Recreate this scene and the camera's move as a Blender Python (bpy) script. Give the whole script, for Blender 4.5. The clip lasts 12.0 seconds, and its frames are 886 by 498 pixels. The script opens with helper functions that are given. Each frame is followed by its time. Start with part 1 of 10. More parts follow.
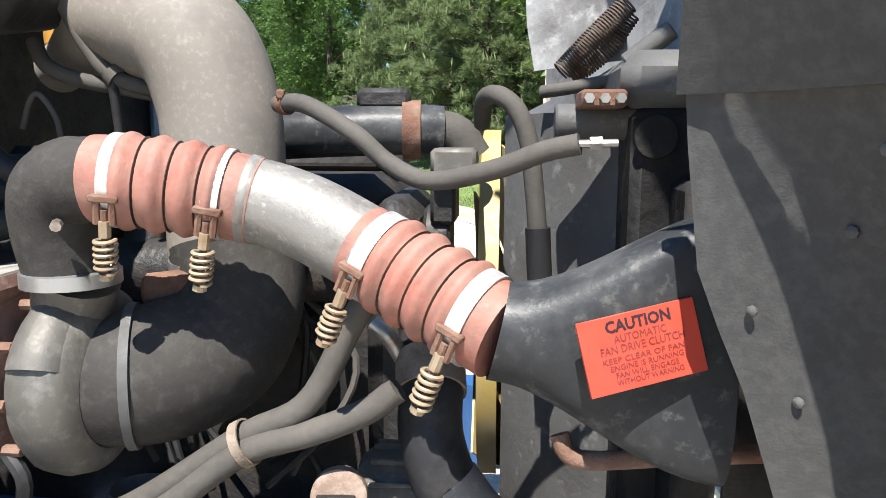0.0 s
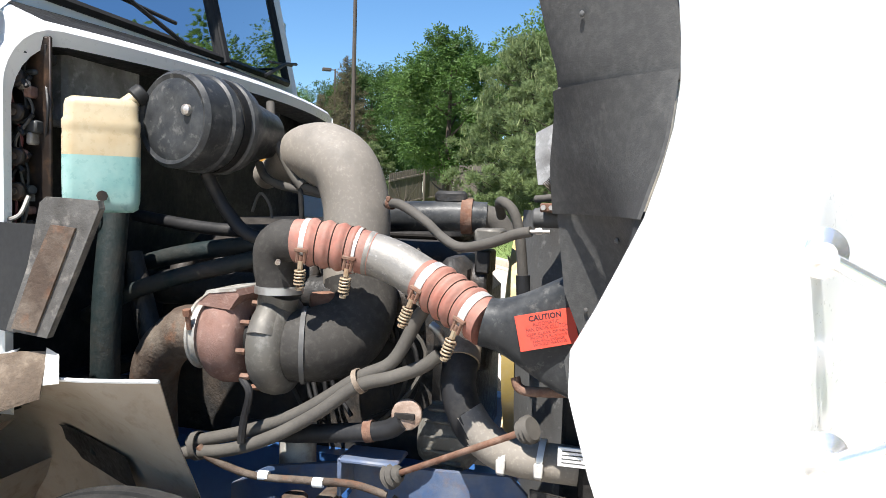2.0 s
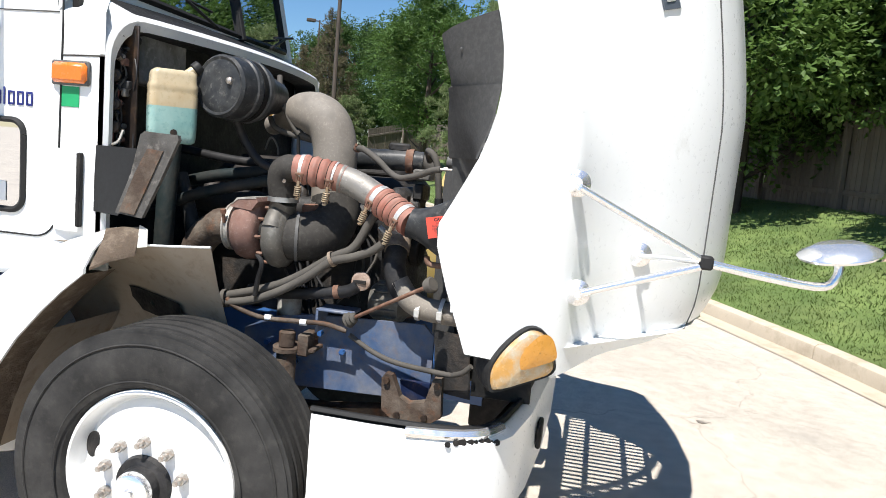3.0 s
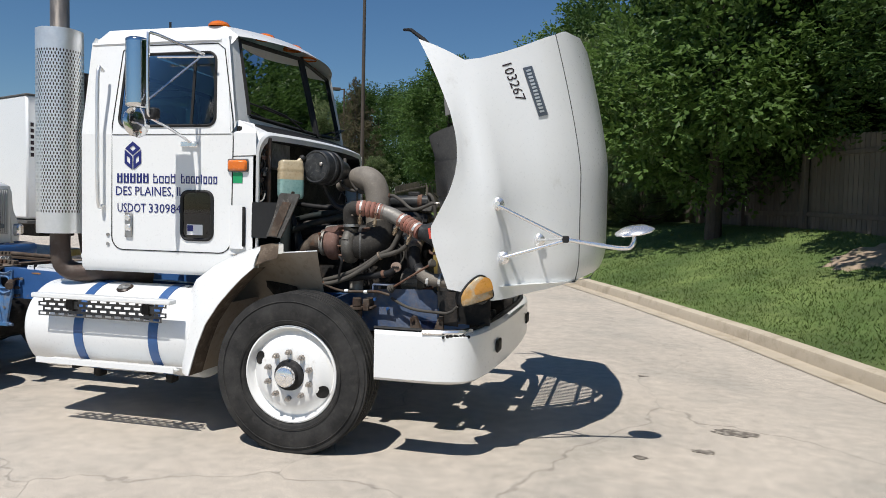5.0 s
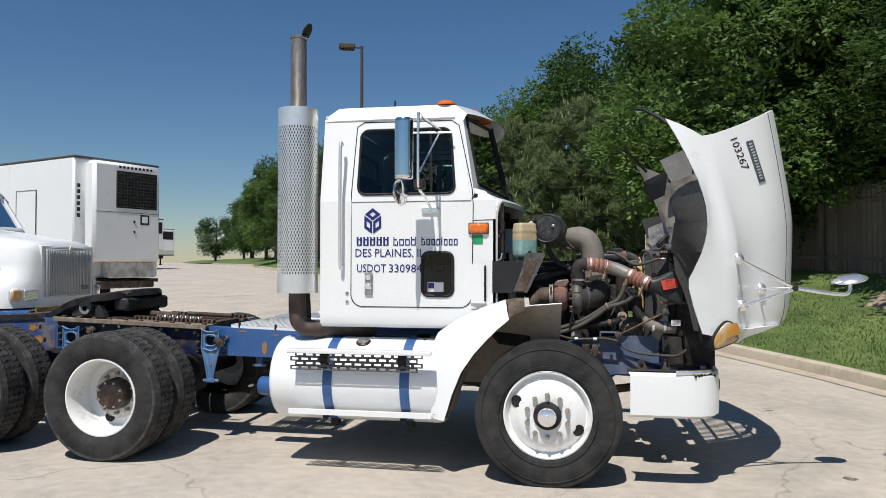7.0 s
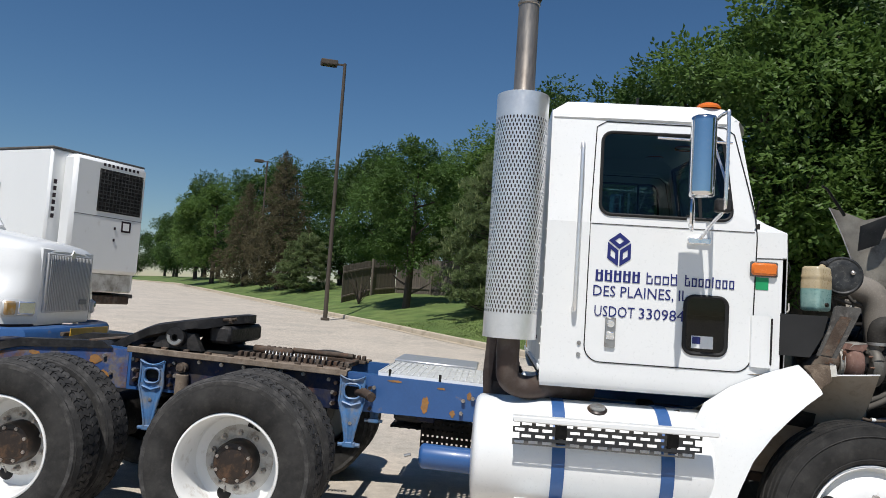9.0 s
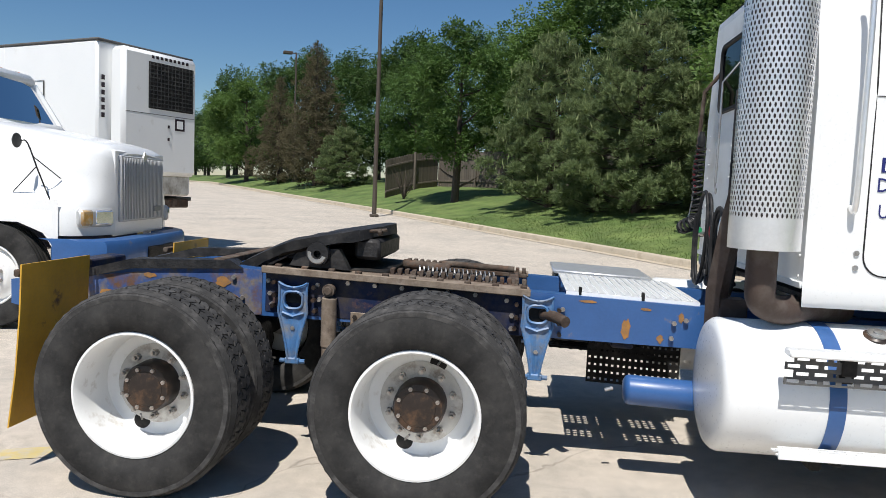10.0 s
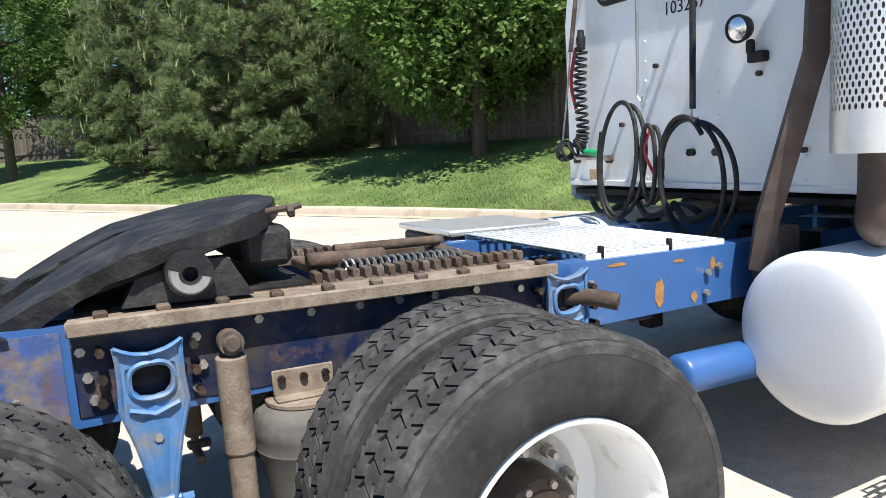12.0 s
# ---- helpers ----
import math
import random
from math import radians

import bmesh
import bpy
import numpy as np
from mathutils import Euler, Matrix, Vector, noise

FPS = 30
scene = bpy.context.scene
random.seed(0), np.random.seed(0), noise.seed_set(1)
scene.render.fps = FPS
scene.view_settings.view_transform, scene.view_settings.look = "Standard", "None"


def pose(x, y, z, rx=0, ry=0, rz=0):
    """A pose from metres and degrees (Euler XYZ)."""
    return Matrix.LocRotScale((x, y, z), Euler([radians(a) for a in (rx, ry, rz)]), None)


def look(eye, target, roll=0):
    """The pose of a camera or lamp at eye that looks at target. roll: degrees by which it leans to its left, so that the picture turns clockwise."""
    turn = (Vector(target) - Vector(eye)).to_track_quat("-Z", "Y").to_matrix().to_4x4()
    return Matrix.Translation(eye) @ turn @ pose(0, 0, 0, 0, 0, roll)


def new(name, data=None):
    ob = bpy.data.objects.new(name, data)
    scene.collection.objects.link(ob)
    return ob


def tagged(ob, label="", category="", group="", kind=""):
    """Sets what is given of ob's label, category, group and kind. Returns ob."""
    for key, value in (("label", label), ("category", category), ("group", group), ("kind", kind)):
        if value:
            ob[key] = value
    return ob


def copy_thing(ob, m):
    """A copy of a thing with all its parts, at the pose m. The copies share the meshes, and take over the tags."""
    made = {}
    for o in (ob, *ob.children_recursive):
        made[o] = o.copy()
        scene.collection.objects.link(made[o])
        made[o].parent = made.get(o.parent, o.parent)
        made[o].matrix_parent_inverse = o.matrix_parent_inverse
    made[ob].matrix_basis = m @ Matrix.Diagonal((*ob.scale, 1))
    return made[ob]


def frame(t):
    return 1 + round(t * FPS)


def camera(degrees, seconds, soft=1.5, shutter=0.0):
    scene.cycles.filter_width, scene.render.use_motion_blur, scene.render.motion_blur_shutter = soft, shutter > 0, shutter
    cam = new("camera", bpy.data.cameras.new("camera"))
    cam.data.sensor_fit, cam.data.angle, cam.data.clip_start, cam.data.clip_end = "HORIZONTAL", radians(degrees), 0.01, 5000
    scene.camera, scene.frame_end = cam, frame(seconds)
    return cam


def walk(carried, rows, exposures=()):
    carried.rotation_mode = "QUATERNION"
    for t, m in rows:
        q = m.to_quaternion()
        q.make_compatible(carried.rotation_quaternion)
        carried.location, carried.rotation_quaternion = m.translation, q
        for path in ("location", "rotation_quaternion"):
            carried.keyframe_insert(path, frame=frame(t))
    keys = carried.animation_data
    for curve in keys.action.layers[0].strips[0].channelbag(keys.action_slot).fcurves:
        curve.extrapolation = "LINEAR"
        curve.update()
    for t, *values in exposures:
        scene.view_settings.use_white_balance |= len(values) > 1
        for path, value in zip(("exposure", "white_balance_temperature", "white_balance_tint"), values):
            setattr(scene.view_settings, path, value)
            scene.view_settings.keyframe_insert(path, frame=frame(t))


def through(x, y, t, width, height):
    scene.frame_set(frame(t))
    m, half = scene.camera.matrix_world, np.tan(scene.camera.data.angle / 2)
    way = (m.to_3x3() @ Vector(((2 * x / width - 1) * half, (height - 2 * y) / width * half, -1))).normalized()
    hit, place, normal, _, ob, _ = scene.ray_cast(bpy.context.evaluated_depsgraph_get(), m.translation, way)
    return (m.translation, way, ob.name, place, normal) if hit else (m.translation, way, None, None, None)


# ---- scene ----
cam = camera(62.8, 12.0, soft=0.7)
PATH = [
    (0, (0.715, -1.554, 1.568), (0.549, 0.415, 1.259), 0.2),
    (0.5, (0.718, -1.523, 1.586), (0.559, 0.451, 1.308), 1.1),
    (1, (0.716, -1.664, 1.588), (0.412, 0.28, 1.232), 1.1),
    (1.5, (0.777, -1.992, 1.642), (0.282, -0.08, 1.327), 1.4),
    (2, (0.97, -2.276, 1.616), (0.493, -0.338, 1.485), 1.7),
    (2.5, (1.144, -2.692, 1.601), (0.68, -0.752, 1.458), 3.6),
    (3, (1.314, -3.182, 1.586), (0.910, -1.238, 1.348), 4.9),
    (3.2, (1.391, -3.376, 1.543), (0.938, -1.443, 1.317), 3.3),
    (4.8, (1.955, -5.085, 1.457), (1.444, -3.155, 1.331), 0.4),
    (5, (1.988, -5.238, 1.497), (1.491, -3.303, 1.399), 1.3),
    (5.5, (1.77, -5.781, 1.462), (1.327, -3.831, 1.431), 2.5),
    (6, (1.52, -5.975, 1.497), (1.041, -4.034, 1.546), 3.0),
    (6.5, (0.996, -6.139, 1.495), (0.555, -4.189, 1.557), 2.8),
    (6.7, (0.662, -6.232, 1.533), (0.277, -4.27, 1.569), 0.5),
    (8.3, (-1.212, -5.619, 1.498), (-1.467, -3.637, 1.558), 2.1),
    (8.5, (-1.431, -5.462, 1.509), (-1.667, -3.482, 1.665), 3.3),
    (9, (-1.987, -5.143, 1.49), (-2.141, -3.154, 1.629), 3.9),
    (9.5, (-2.476, -4.772, 1.505), (-2.591, -2.776, 1.466), 0.6),
    (10, (-2.981, -4.324, 1.502), (-3.19, -2.342, 1.34), 2.4),
    (10.5, (-3.47, -3.864, 1.466), (-3.708, -1.918, 1.074), 1.0),
    (11, (-3.798, -3.371, 1.443), (-3.851, -1.412, 1.043), -1.2),
    (11.5, (-4.091, -2.854, 1.438), (-3.583, -0.942, 1.145), 3.5),
    (12, (-4.347, -2.445, 1.425), (-3.437, -0.688, 1.132), -3.7),
]

EXPOSURES = [(0, 1.3), (0.5, 1.2), (1.0, 1.10), (1.5, 1.10), (2.0, 1.18), (2.5, 1.27), (3.0, 0.75), (3.2, 0.65), (4.8, -0.1), (6.0, 0.03), (8.3, -0.3), (9.0, -0.15), (9.5, 0.0), (10.0, 0.12), (10.5, 0.2), (11.0, 0.2), (11.5, 0.38), (12.0, 0.8)]
walk(cam, [(t, look(eye, target, roll)) for t, eye, target, roll in PATH], EXPOSURES)

# ---- light ----
SUN_TO = Vector((0.085, 0.56, -1.0)).normalized()      # the way the sunlight travels
world = bpy.data.worlds.new("sky")
scene.world = world
world.use_nodes = True
wn = world.node_tree
sky = wn.nodes.new("ShaderNodeTexSky")
sky.sky_type, sky.sun_disc = "NISHITA", False
sky.sun_elevation = math.asin(-SUN_TO.z)
sky.sun_rotation = math.atan2(-SUN_TO.x, -SUN_TO.y)
sky.altitude, sky.air_density, sky.dust_density, sky.ozone_density = 200.0, 1.15, 0.05, 7.0
deep = wn.nodes.new("ShaderNodeHueSaturation")
deep.inputs["Saturation"].default_value = 1.12
wn.links.new(sky.outputs[0], deep.inputs["Color"])
wn.links.new(deep.outputs[0], wn.nodes["Background"].inputs[0])
wn.nodes["Background"].inputs[1].default_value = 0.076
sun = new("sun", bpy.data.lights.new("sun", "SUN"))
sun.data.energy, sun.data.angle, sun.data.color = 5.0, radians(0.53), (1.0, 0.962, 0.915)
sun.matrix_world = look((0, 0, 30), Vector((0, 0, 30)) + SUN_TO)


# ---- building helpers ----
def unit(v):
    return Vector(v).normalized()


def smooth_path(points, n):
    """n points along a Catmull-Rom curve through the points."""
    p = [Vector(q) for q in points]
    if len(p) == 2:
        return [p[0].lerp(p[1], i / (n - 1)) for i in range(n)]
    p = [2 * p[0] - p[1]] + p + [2 * p[-1] - p[-2]]
    out, spans = [], len(p) - 3
    for i in range(n):
        s = i / (n - 1) * spans
        k = min(int(s), spans - 1)
        t = s - k
        a, b, c, d = p[k:k + 4]
        out.append(0.5 * ((2 * b) + (c - a) * t + (2 * a - 5 * b + 4 * c - d) * t * t + (3 * b - a - 3 * c + d) * t ** 3))
    return out


class Shape:
    """Vertices and faces of one mesh."""

    def __init__(self):
        self.v, self.f = [], []

    def add(self, verts, faces):
        k = len(self.v)
        self.v += [tuple(q) for q in verts]
        self.f += [tuple(i + k for i in q) for q in faces]
        return self

    def box(self, x0, x1, y0, y1, z0, z1, b=0.004, m=None):
        """A box with chamfered edges."""
        b = min(b, 0.45 * min(abs(x1 - x0), abs(y1 - y0), abs(z1 - z0)))
        s = Shape()
        X, Y, Z = (x0, x1), (y0, y1), (z0, z1)
        idx = {}
        for i in (0, 1):
            for j in (0, 1):
                for k in (0, 1):
                    c = (X[i], Y[j], Z[k])
                    d = (b if i == 0 else -b, b if j == 0 else -b, b if k == 0 else -b)
                    for a in range(3):
                        q = [c[n] + (0 if n == a else d[n]) for n in range(3)]
                        idx[i, j, k, a] = len(s.v)
                        s.v.append(tuple(q))
        for a in range(3):
            u, w = (a + 1) % 3, (a + 2) % 3
            for e in (0, 1):
                ring = []
                for p, q in ((0, 0), (1, 0), (1, 1), (0, 1)):
                    key = [0, 0, 0]
                    key[a], key[u], key[w] = e, p, q
                    ring.append(idx[key[0], key[1], key[2], a])
                s.f.append(tuple(ring))
            for p in (0, 1):
                for q in (0, 1):
                    quad = []
                    for e, g in ((0, u), (1, u), (1, w), (0, w)):
                        key = [0, 0, 0]
                        key[a], key[u], key[w] = e, p, q
                        quad.append(idx[key[0], key[1], key[2], g])
                    s.f.append(tuple(quad))
        for i in (0, 1):
            for j in (0, 1):
                for k in (0, 1):
                    s.f.append(tuple(idx[i, j, k, a] for a in range(3)))
        if m is not None:
            s.v = [tuple(m @ Vector(q)) for q in s.v]
        return self.add(s.v, s.f)

    def sweep(self, path, radius, seg=14, caps=True, squash=None):
        """A pipe along a list of points; radius is a number or one per point."""
        path = [Vector(q) for q in path]
        n = len(path)
        rad = radius if isinstance(radius, (list, tuple)) else [radius] * n
        t0 = (path[1] - path[0]).normalized()
        ref = Vector((0, 0, 1)) if abs(t0.z) < 0.9 else Vector((1, 0, 0))
        u = t0.cross(ref).normalized()
        verts = []
        for i in range(n):
            t = (path[min(i + 1, n - 1)] - path[max(i - 1, 0)]).normalized()
            u = (u - t * u.dot(t)).normalized()
            w = t.cross(u)
            for k in range(seg):
                a = 2 * math.pi * k / seg
                verts.append(path[i] + rad[i] * (math.cos(a) * u + math.sin(a) * w))
        faces = [(i * seg + k, i * seg + (k + 1) % seg, (i + 1) * seg + (k + 1) % seg, (i + 1) * seg + k)
                 for i in range(n - 1) for k in range(seg)]
        if caps:
            faces += [tuple(range(seg)), tuple((n - 1) * seg + k for k in range(seg))]
        return self.add(verts, faces)

    def cyl(self, p0, p1, r, seg=16, r1=None, b=0.0):
        """A straight round bar from p0 to p1, with a chamfer b at both ends."""
        p0, p1 = Vector(p0), Vector(p1)
        d = (p1 - p0).normalized()
        r1 = r if r1 is None else r1
        if b:
            return self.sweep([p0, p0 + d * b, p1 - d * b, p1], [r - b, r, r1, r1 - b], seg)
        return self.sweep([p0, p1], [r, r1], seg)

    def lathe(self, origin, axis, profile, seg=32, closed=False, a0=0.0, a1=2 * math.pi):
        """profile: (distance along the axis, radius)."""
        o, d = Vector(origin), unit(axis)
        ref = Vector((0, 0, 1)) if abs(d.z) < 0.9 else Vector((1, 0, 0))
        u = d.cross(ref).normalized()
        w = d.cross(u)
        full = abs(a1 - a0 - 2 * math.pi) < 1e-6
        m = seg if full else seg + 1
        verts = [o + d * h + r * (math.cos(a0 + (a1 - a0) * k / seg) * u + math.sin(a0 + (a1 - a0) * k / seg) * w)
                 for h, r in profile for k in range(m)]
        n = len(profile)
        faces = []
        for i in range(n if closed else n - 1):
            j = (i + 1) % n
            for k in range(seg):
                l = (k + 1) % m
                faces.append((i * m + k, i * m + l, j * m + l, j * m + k))
        return self.add(verts, faces)

    def prism(self, outline, axis, lo, hi):
        """A flat outline, pushed along axis 'x', 'y' or 'z' from lo to hi. The outline's pairs are the other two, in order."""
        n = len(outline)

        def at(p, h):
            return {"x": (h, p[0], p[1]), "y": (p[0], h, p[1]), "z": (p[0], p[1], h)}[axis]
        verts = [at(p, lo) for p in outline] + [at(p, hi) for p in outline]
        faces = [tuple(range(n)), tuple(range(n, 2 * n))] + [(i, (i + 1) % n, n + (i + 1) % n, n + i) for i in range(n)]
        return self.add(verts, faces)

    def grid(self, rows, wrap=False):
        """A sheet through rows of points of equal length."""
        n, m = len(rows), len(rows[0])
        verts = [p for r in rows for p in r]
        faces = [(i * m + k, i * m + (k + 1) % m, (i + 1) * m + (k + 1) % m, (i + 1) * m + k)
                 for i in range(n - 1) for k in range(m if wrap else m - 1)]
        return self.add(verts, faces)

    def sheet(self, rows, thick):
        """A sheet with thickness: its back lies off it by the vector thick, its rim is closed."""
        t = Vector(thick)
        n, m = len(rows), len(rows[0])
        self.grid(rows)
        k = len(self.v)
        self.grid([[Vector(p) + t for p in r] for r in rows])
        a = k - n * m
        rim = [(0, j) for j in range(m)] + [(i, m - 1) for i in range(1, n)] + [(n - 1, j) for j in range(m - 2, -1, -1)] + [(i, 0) for i in range(n - 2, 0, -1)]
        ids = [i * m + j for i, j in rim]
        for p, q in zip(ids, ids[1:] + ids[:1]):
            self.f.append((a + p, a + q, k + q, k + p))
        return self

    def move(self, m):
        self.v = [tuple(m @ Vector(q)) for q in self.v]
        return self

    def join(self, other, m=None):
        return self.add(other.v if m is None else [m @ Vector(q) for q in other.v], other.f)

    def mesh(self, name, material, angle=38, recalc=True):
        me = bpy.data.meshes.new(name)
        me.from_pydata(self.v, [], self.f)
        if recalc:
            bm = bmesh.new()
            bm.from_mesh(me)
            bmesh.ops.recalc_face_normals(bm, faces=bm.faces)
            bm.to_mesh(me)
            bm.free()
        me.polygons.foreach_set("use_smooth", [angle > 0] * len(me.polygons))
        if angle > 0:
            me.set_sharp_from_angle(angle=radians(angle))
        for one in (material if isinstance(material, (list, tuple)) else [material]):
            me.materials.append(one)
        return me


SHIFT = Vector((0, 0, 0))      # moves every part built while it is set
RAKE = [0.0]                   # slope by which the rear frame rises towards the tail while it is set


def raked(x, z):
    return z + RAKE[0] * (-3.5 - min(x, -2.0))



def part(name, shape, material, parent=None, label="", angle=38, recalc=True):
    """Links a shape as one mesh object, under a thing or under a part."""
    if isinstance(shape, Shape) and SHIFT.length:
        shape.move(Matrix.Translation(SHIFT))
    if isinstance(shape, Shape) and RAKE[0]:
        shape.v = [(x, y, raked(x, z)) for x, y, z in shape.v]
    ob = new(name, shape.mesh(name, material, angle, recalc) if isinstance(shape, Shape) else shape)
    if parent is not None:
        ob.parent = parent
    if label:
        ob["label"] = label
    return ob


def thing(name, label, category, group="", kind="", at=None):
    return tagged(new(name) if at is None else at, label, category, group, kind)


def letters(text, size, m, material, name, parent, label="", depth=0.0006, width=0.0, bold=0.0):
    """Writing as a mesh of its own in the built-in font; m places its lower left corner, x along the line, z out of it."""
    c = bpy.data.curves.new(name, "FONT")
    c.body, c.size, c.extrude, c.offset, c.resolution_u = text, size, depth, bold, 2
    tmp = bpy.data.objects.new(name, c)
    scene.collection.objects.link(tmp)
    bpy.context.view_layer.update()
    me = bpy.data.meshes.new_from_object(tmp.evaluated_get(bpy.context.evaluated_depsgraph_get()))
    bpy.data.objects.remove(tmp)
    xs = [q.co.x for q in me.vertices]
    if width and xs:
        me.transform(Matrix.Diagonal((width / (max(xs) - min(xs)), 1, 1, 1)))
    me.transform(m)
    me.materials.clear()
    me.materials.append(material)
    return part(name, me, material, parent, label)


def lerp(a, b, t):
    return a + (b - a) * t


def along(table, x):
    """Linear reading of a table of (x, value)."""
    if x <= table[0][0]:
        return table[0][1]
    for (x0, v0), (x1, v1) in zip(table, table[1:]):
        if x <= x1:
            return v0 + (v1 - v0) * (x - x0) / (x1 - x0)
    return table[-1][1]


# ---- materials ----
def material(name, colour, rough=0.5, metal=0.0, spread=0.15, scale=6.0, fine=60.0, bump=0.0, bump_scale=80.0, dirt=None, dirt_at=0.62,
             dirt_scale=3.0, dirt_soft=0.12, dirt_rough=None, coat=0.0, per_piece=0.0, spec=None, alpha=None, transmission=0.0, stretch=(1, 1, 1), dirt2=None, dirt2_at=0.7, dirt2_scale=14.0):
    """A surface with variation at two scales, patches of dirt or rust of their own shape, and fine relief."""
    m = bpy.data.materials.new(name)
    m.use_nodes = True
    t = m.node_tree
    b = t.nodes["Principled BSDF"]
    link = t.links.new

    def node(kind, **values):
        n = t.nodes.new(kind)
        for k, v in values.items():
            n.inputs[k].default_value = v
        return n
    coord = node("ShaderNodeTexCoord")
    mapping = node("ShaderNodeMapping")
    mapping.inputs["Scale"].default_value = stretch
    link(coord.outputs["Object"], mapping.inputs["Vector"])
    big = node("ShaderNodeTexNoise", Scale=scale, Detail=5.0, Roughness=0.6)
    small = node("ShaderNodeTexNoise", Scale=fine, Detail=3.0, Roughness=0.6)
    link(mapping.outputs[0], big.inputs["Vector"])
    link(mapping.outputs[0], small.inputs["Vector"])
    total = node("ShaderNodeMath")
    total.operation = "ADD"
    link(big.outputs["Fac"], total.inputs[0])
    half = node("ShaderNodeMath")
    half.operation = "MULTIPLY"
    half.inputs[1].default_value = 0.6
    link(small.outputs["Fac"], half.inputs[0])
    link(half.outputs[0], total.inputs[1])
    span = node("ShaderNodeMapRange")
    span.inputs["From Min"].default_value, span.inputs["From Max"].default_value = 0.5, 1.1
    span.inputs["To Min"].default_value, span.inputs["To Max"].default_value = 1 - spread, 1 + spread
    link(total.outputs[0], span.inputs["Value"])
    value = span.outputs[0]
    if per_piece:
        info = node("ShaderNodeObjectInfo")
        isle = node("ShaderNodeNewGeometry")
        both = node("ShaderNodeMath")
        both.operation = "ADD"
        link(info.outputs["Random"], both.inputs[0])
        link(isle.outputs["Random Per Island"], both.inputs[1])
        wrap = node("ShaderNodeMath")
        wrap.operation = "FRACT"
        link(both.outputs[0], wrap.inputs[0])
        pr = node("ShaderNodeMapRange")
        pr.inputs["To Min"].default_value, pr.inputs["To Max"].default_value = 1 - per_piece, 1 + per_piece
        link(wrap.outputs[0], pr.inputs["Value"])
        mul = node("ShaderNodeMath")
        mul.operation = "MULTIPLY"
        link(value, mul.inputs[0])
        link(pr.outputs[0], mul.inputs[1])
        value = mul.outputs[0]
    tint = node("ShaderNodeVectorMath")
    tint.operation = "SCALE"
    tint.inputs[0].default_value = colour
    link(value, tint.inputs["Scale"])
    out = tint.outputs[0]
    rough_out = None
    for k, (col, at, sc) in enumerate(((dirt, dirt_at, dirt_scale), (dirt2, dirt2_at, dirt2_scale))):
        if col is None:
            continue
        blot = node("ShaderNodeTexNoise", Scale=sc, Detail=8.0, Roughness=0.65)
        link(mapping.outputs[0], blot.inputs["Vector"])
        ramp = node("ShaderNodeMapRange")
        ramp.inputs["From Min"].default_value, ramp.inputs["From Max"].default_value = at - dirt_soft, at + dirt_soft
        link(blot.outputs["Fac"], ramp.inputs["Value"])
        mix = node("ShaderNodeMix")
        mix.data_type = "RGBA"
        link(ramp.outputs[0], mix.inputs["Factor"])
        link(out, mix.inputs["A"])
        shade = node("ShaderNodeVectorMath")
        shade.operation = "SCALE"
        shade.inputs[0].default_value = col
        link(span.outputs[0], shade.inputs["Scale"])
        link(shade.outputs[0], mix.inputs["B"])
        out = mix.outputs["Result"]
        if k == 0 and dirt_rough is not None:
            rr = node("ShaderNodeMapRange")
            rr.inputs["To Min"].default_value, rr.inputs["To Max"].default_value = rough, dirt_rough
            link(ramp.outputs[0], rr.inputs["Value"])
            rough_out = rr.outputs[0]
    link(out, b.inputs["Base Color"])
    b.inputs["Roughness"].default_value = rough
    if rough_out is None:
        rv = node("ShaderNodeMapRange")
        rv.inputs["From Min"].default_value, rv.inputs["From Max"].default_value = 0.3, 0.7
        rv.inputs["To Min"].default_value, rv.inputs["To Max"].default_value = max(0.02, rough * 0.8), min(1, rough * 1.2)
        link(small.outputs["Fac"], rv.inputs["Value"])
        rough_out = rv.outputs[0]
    link(rough_out, b.inputs["Roughness"])
    b.inputs["Metallic"].default_value = metal
    b.inputs["Coat Weight"].default_value = coat
    b.inputs["Coat Roughness"].default_value = 0.08
    if spec is None and metal == 0 and rough > 0.4 and max(colour) < 0.12:
        spec = 0.22
    if spec is not None:
        b.inputs["Specular IOR Level"].default_value = spec
    if transmission:
        b.inputs["Transmission Weight"].default_value = transmission
    if bump:
        rel = node("ShaderNodeTexNoise", Scale=bump_scale, Detail=4.0, Roughness=0.6)
        link(mapping.outputs[0], rel.inputs["Vector"])
        bp = node("ShaderNodeBump", Strength=bump, Distance=0.01)
        link(rel.outputs["Fac"], bp.inputs["Height"])
        link(bp.outputs[0], b.inputs["Normal"])
    return m


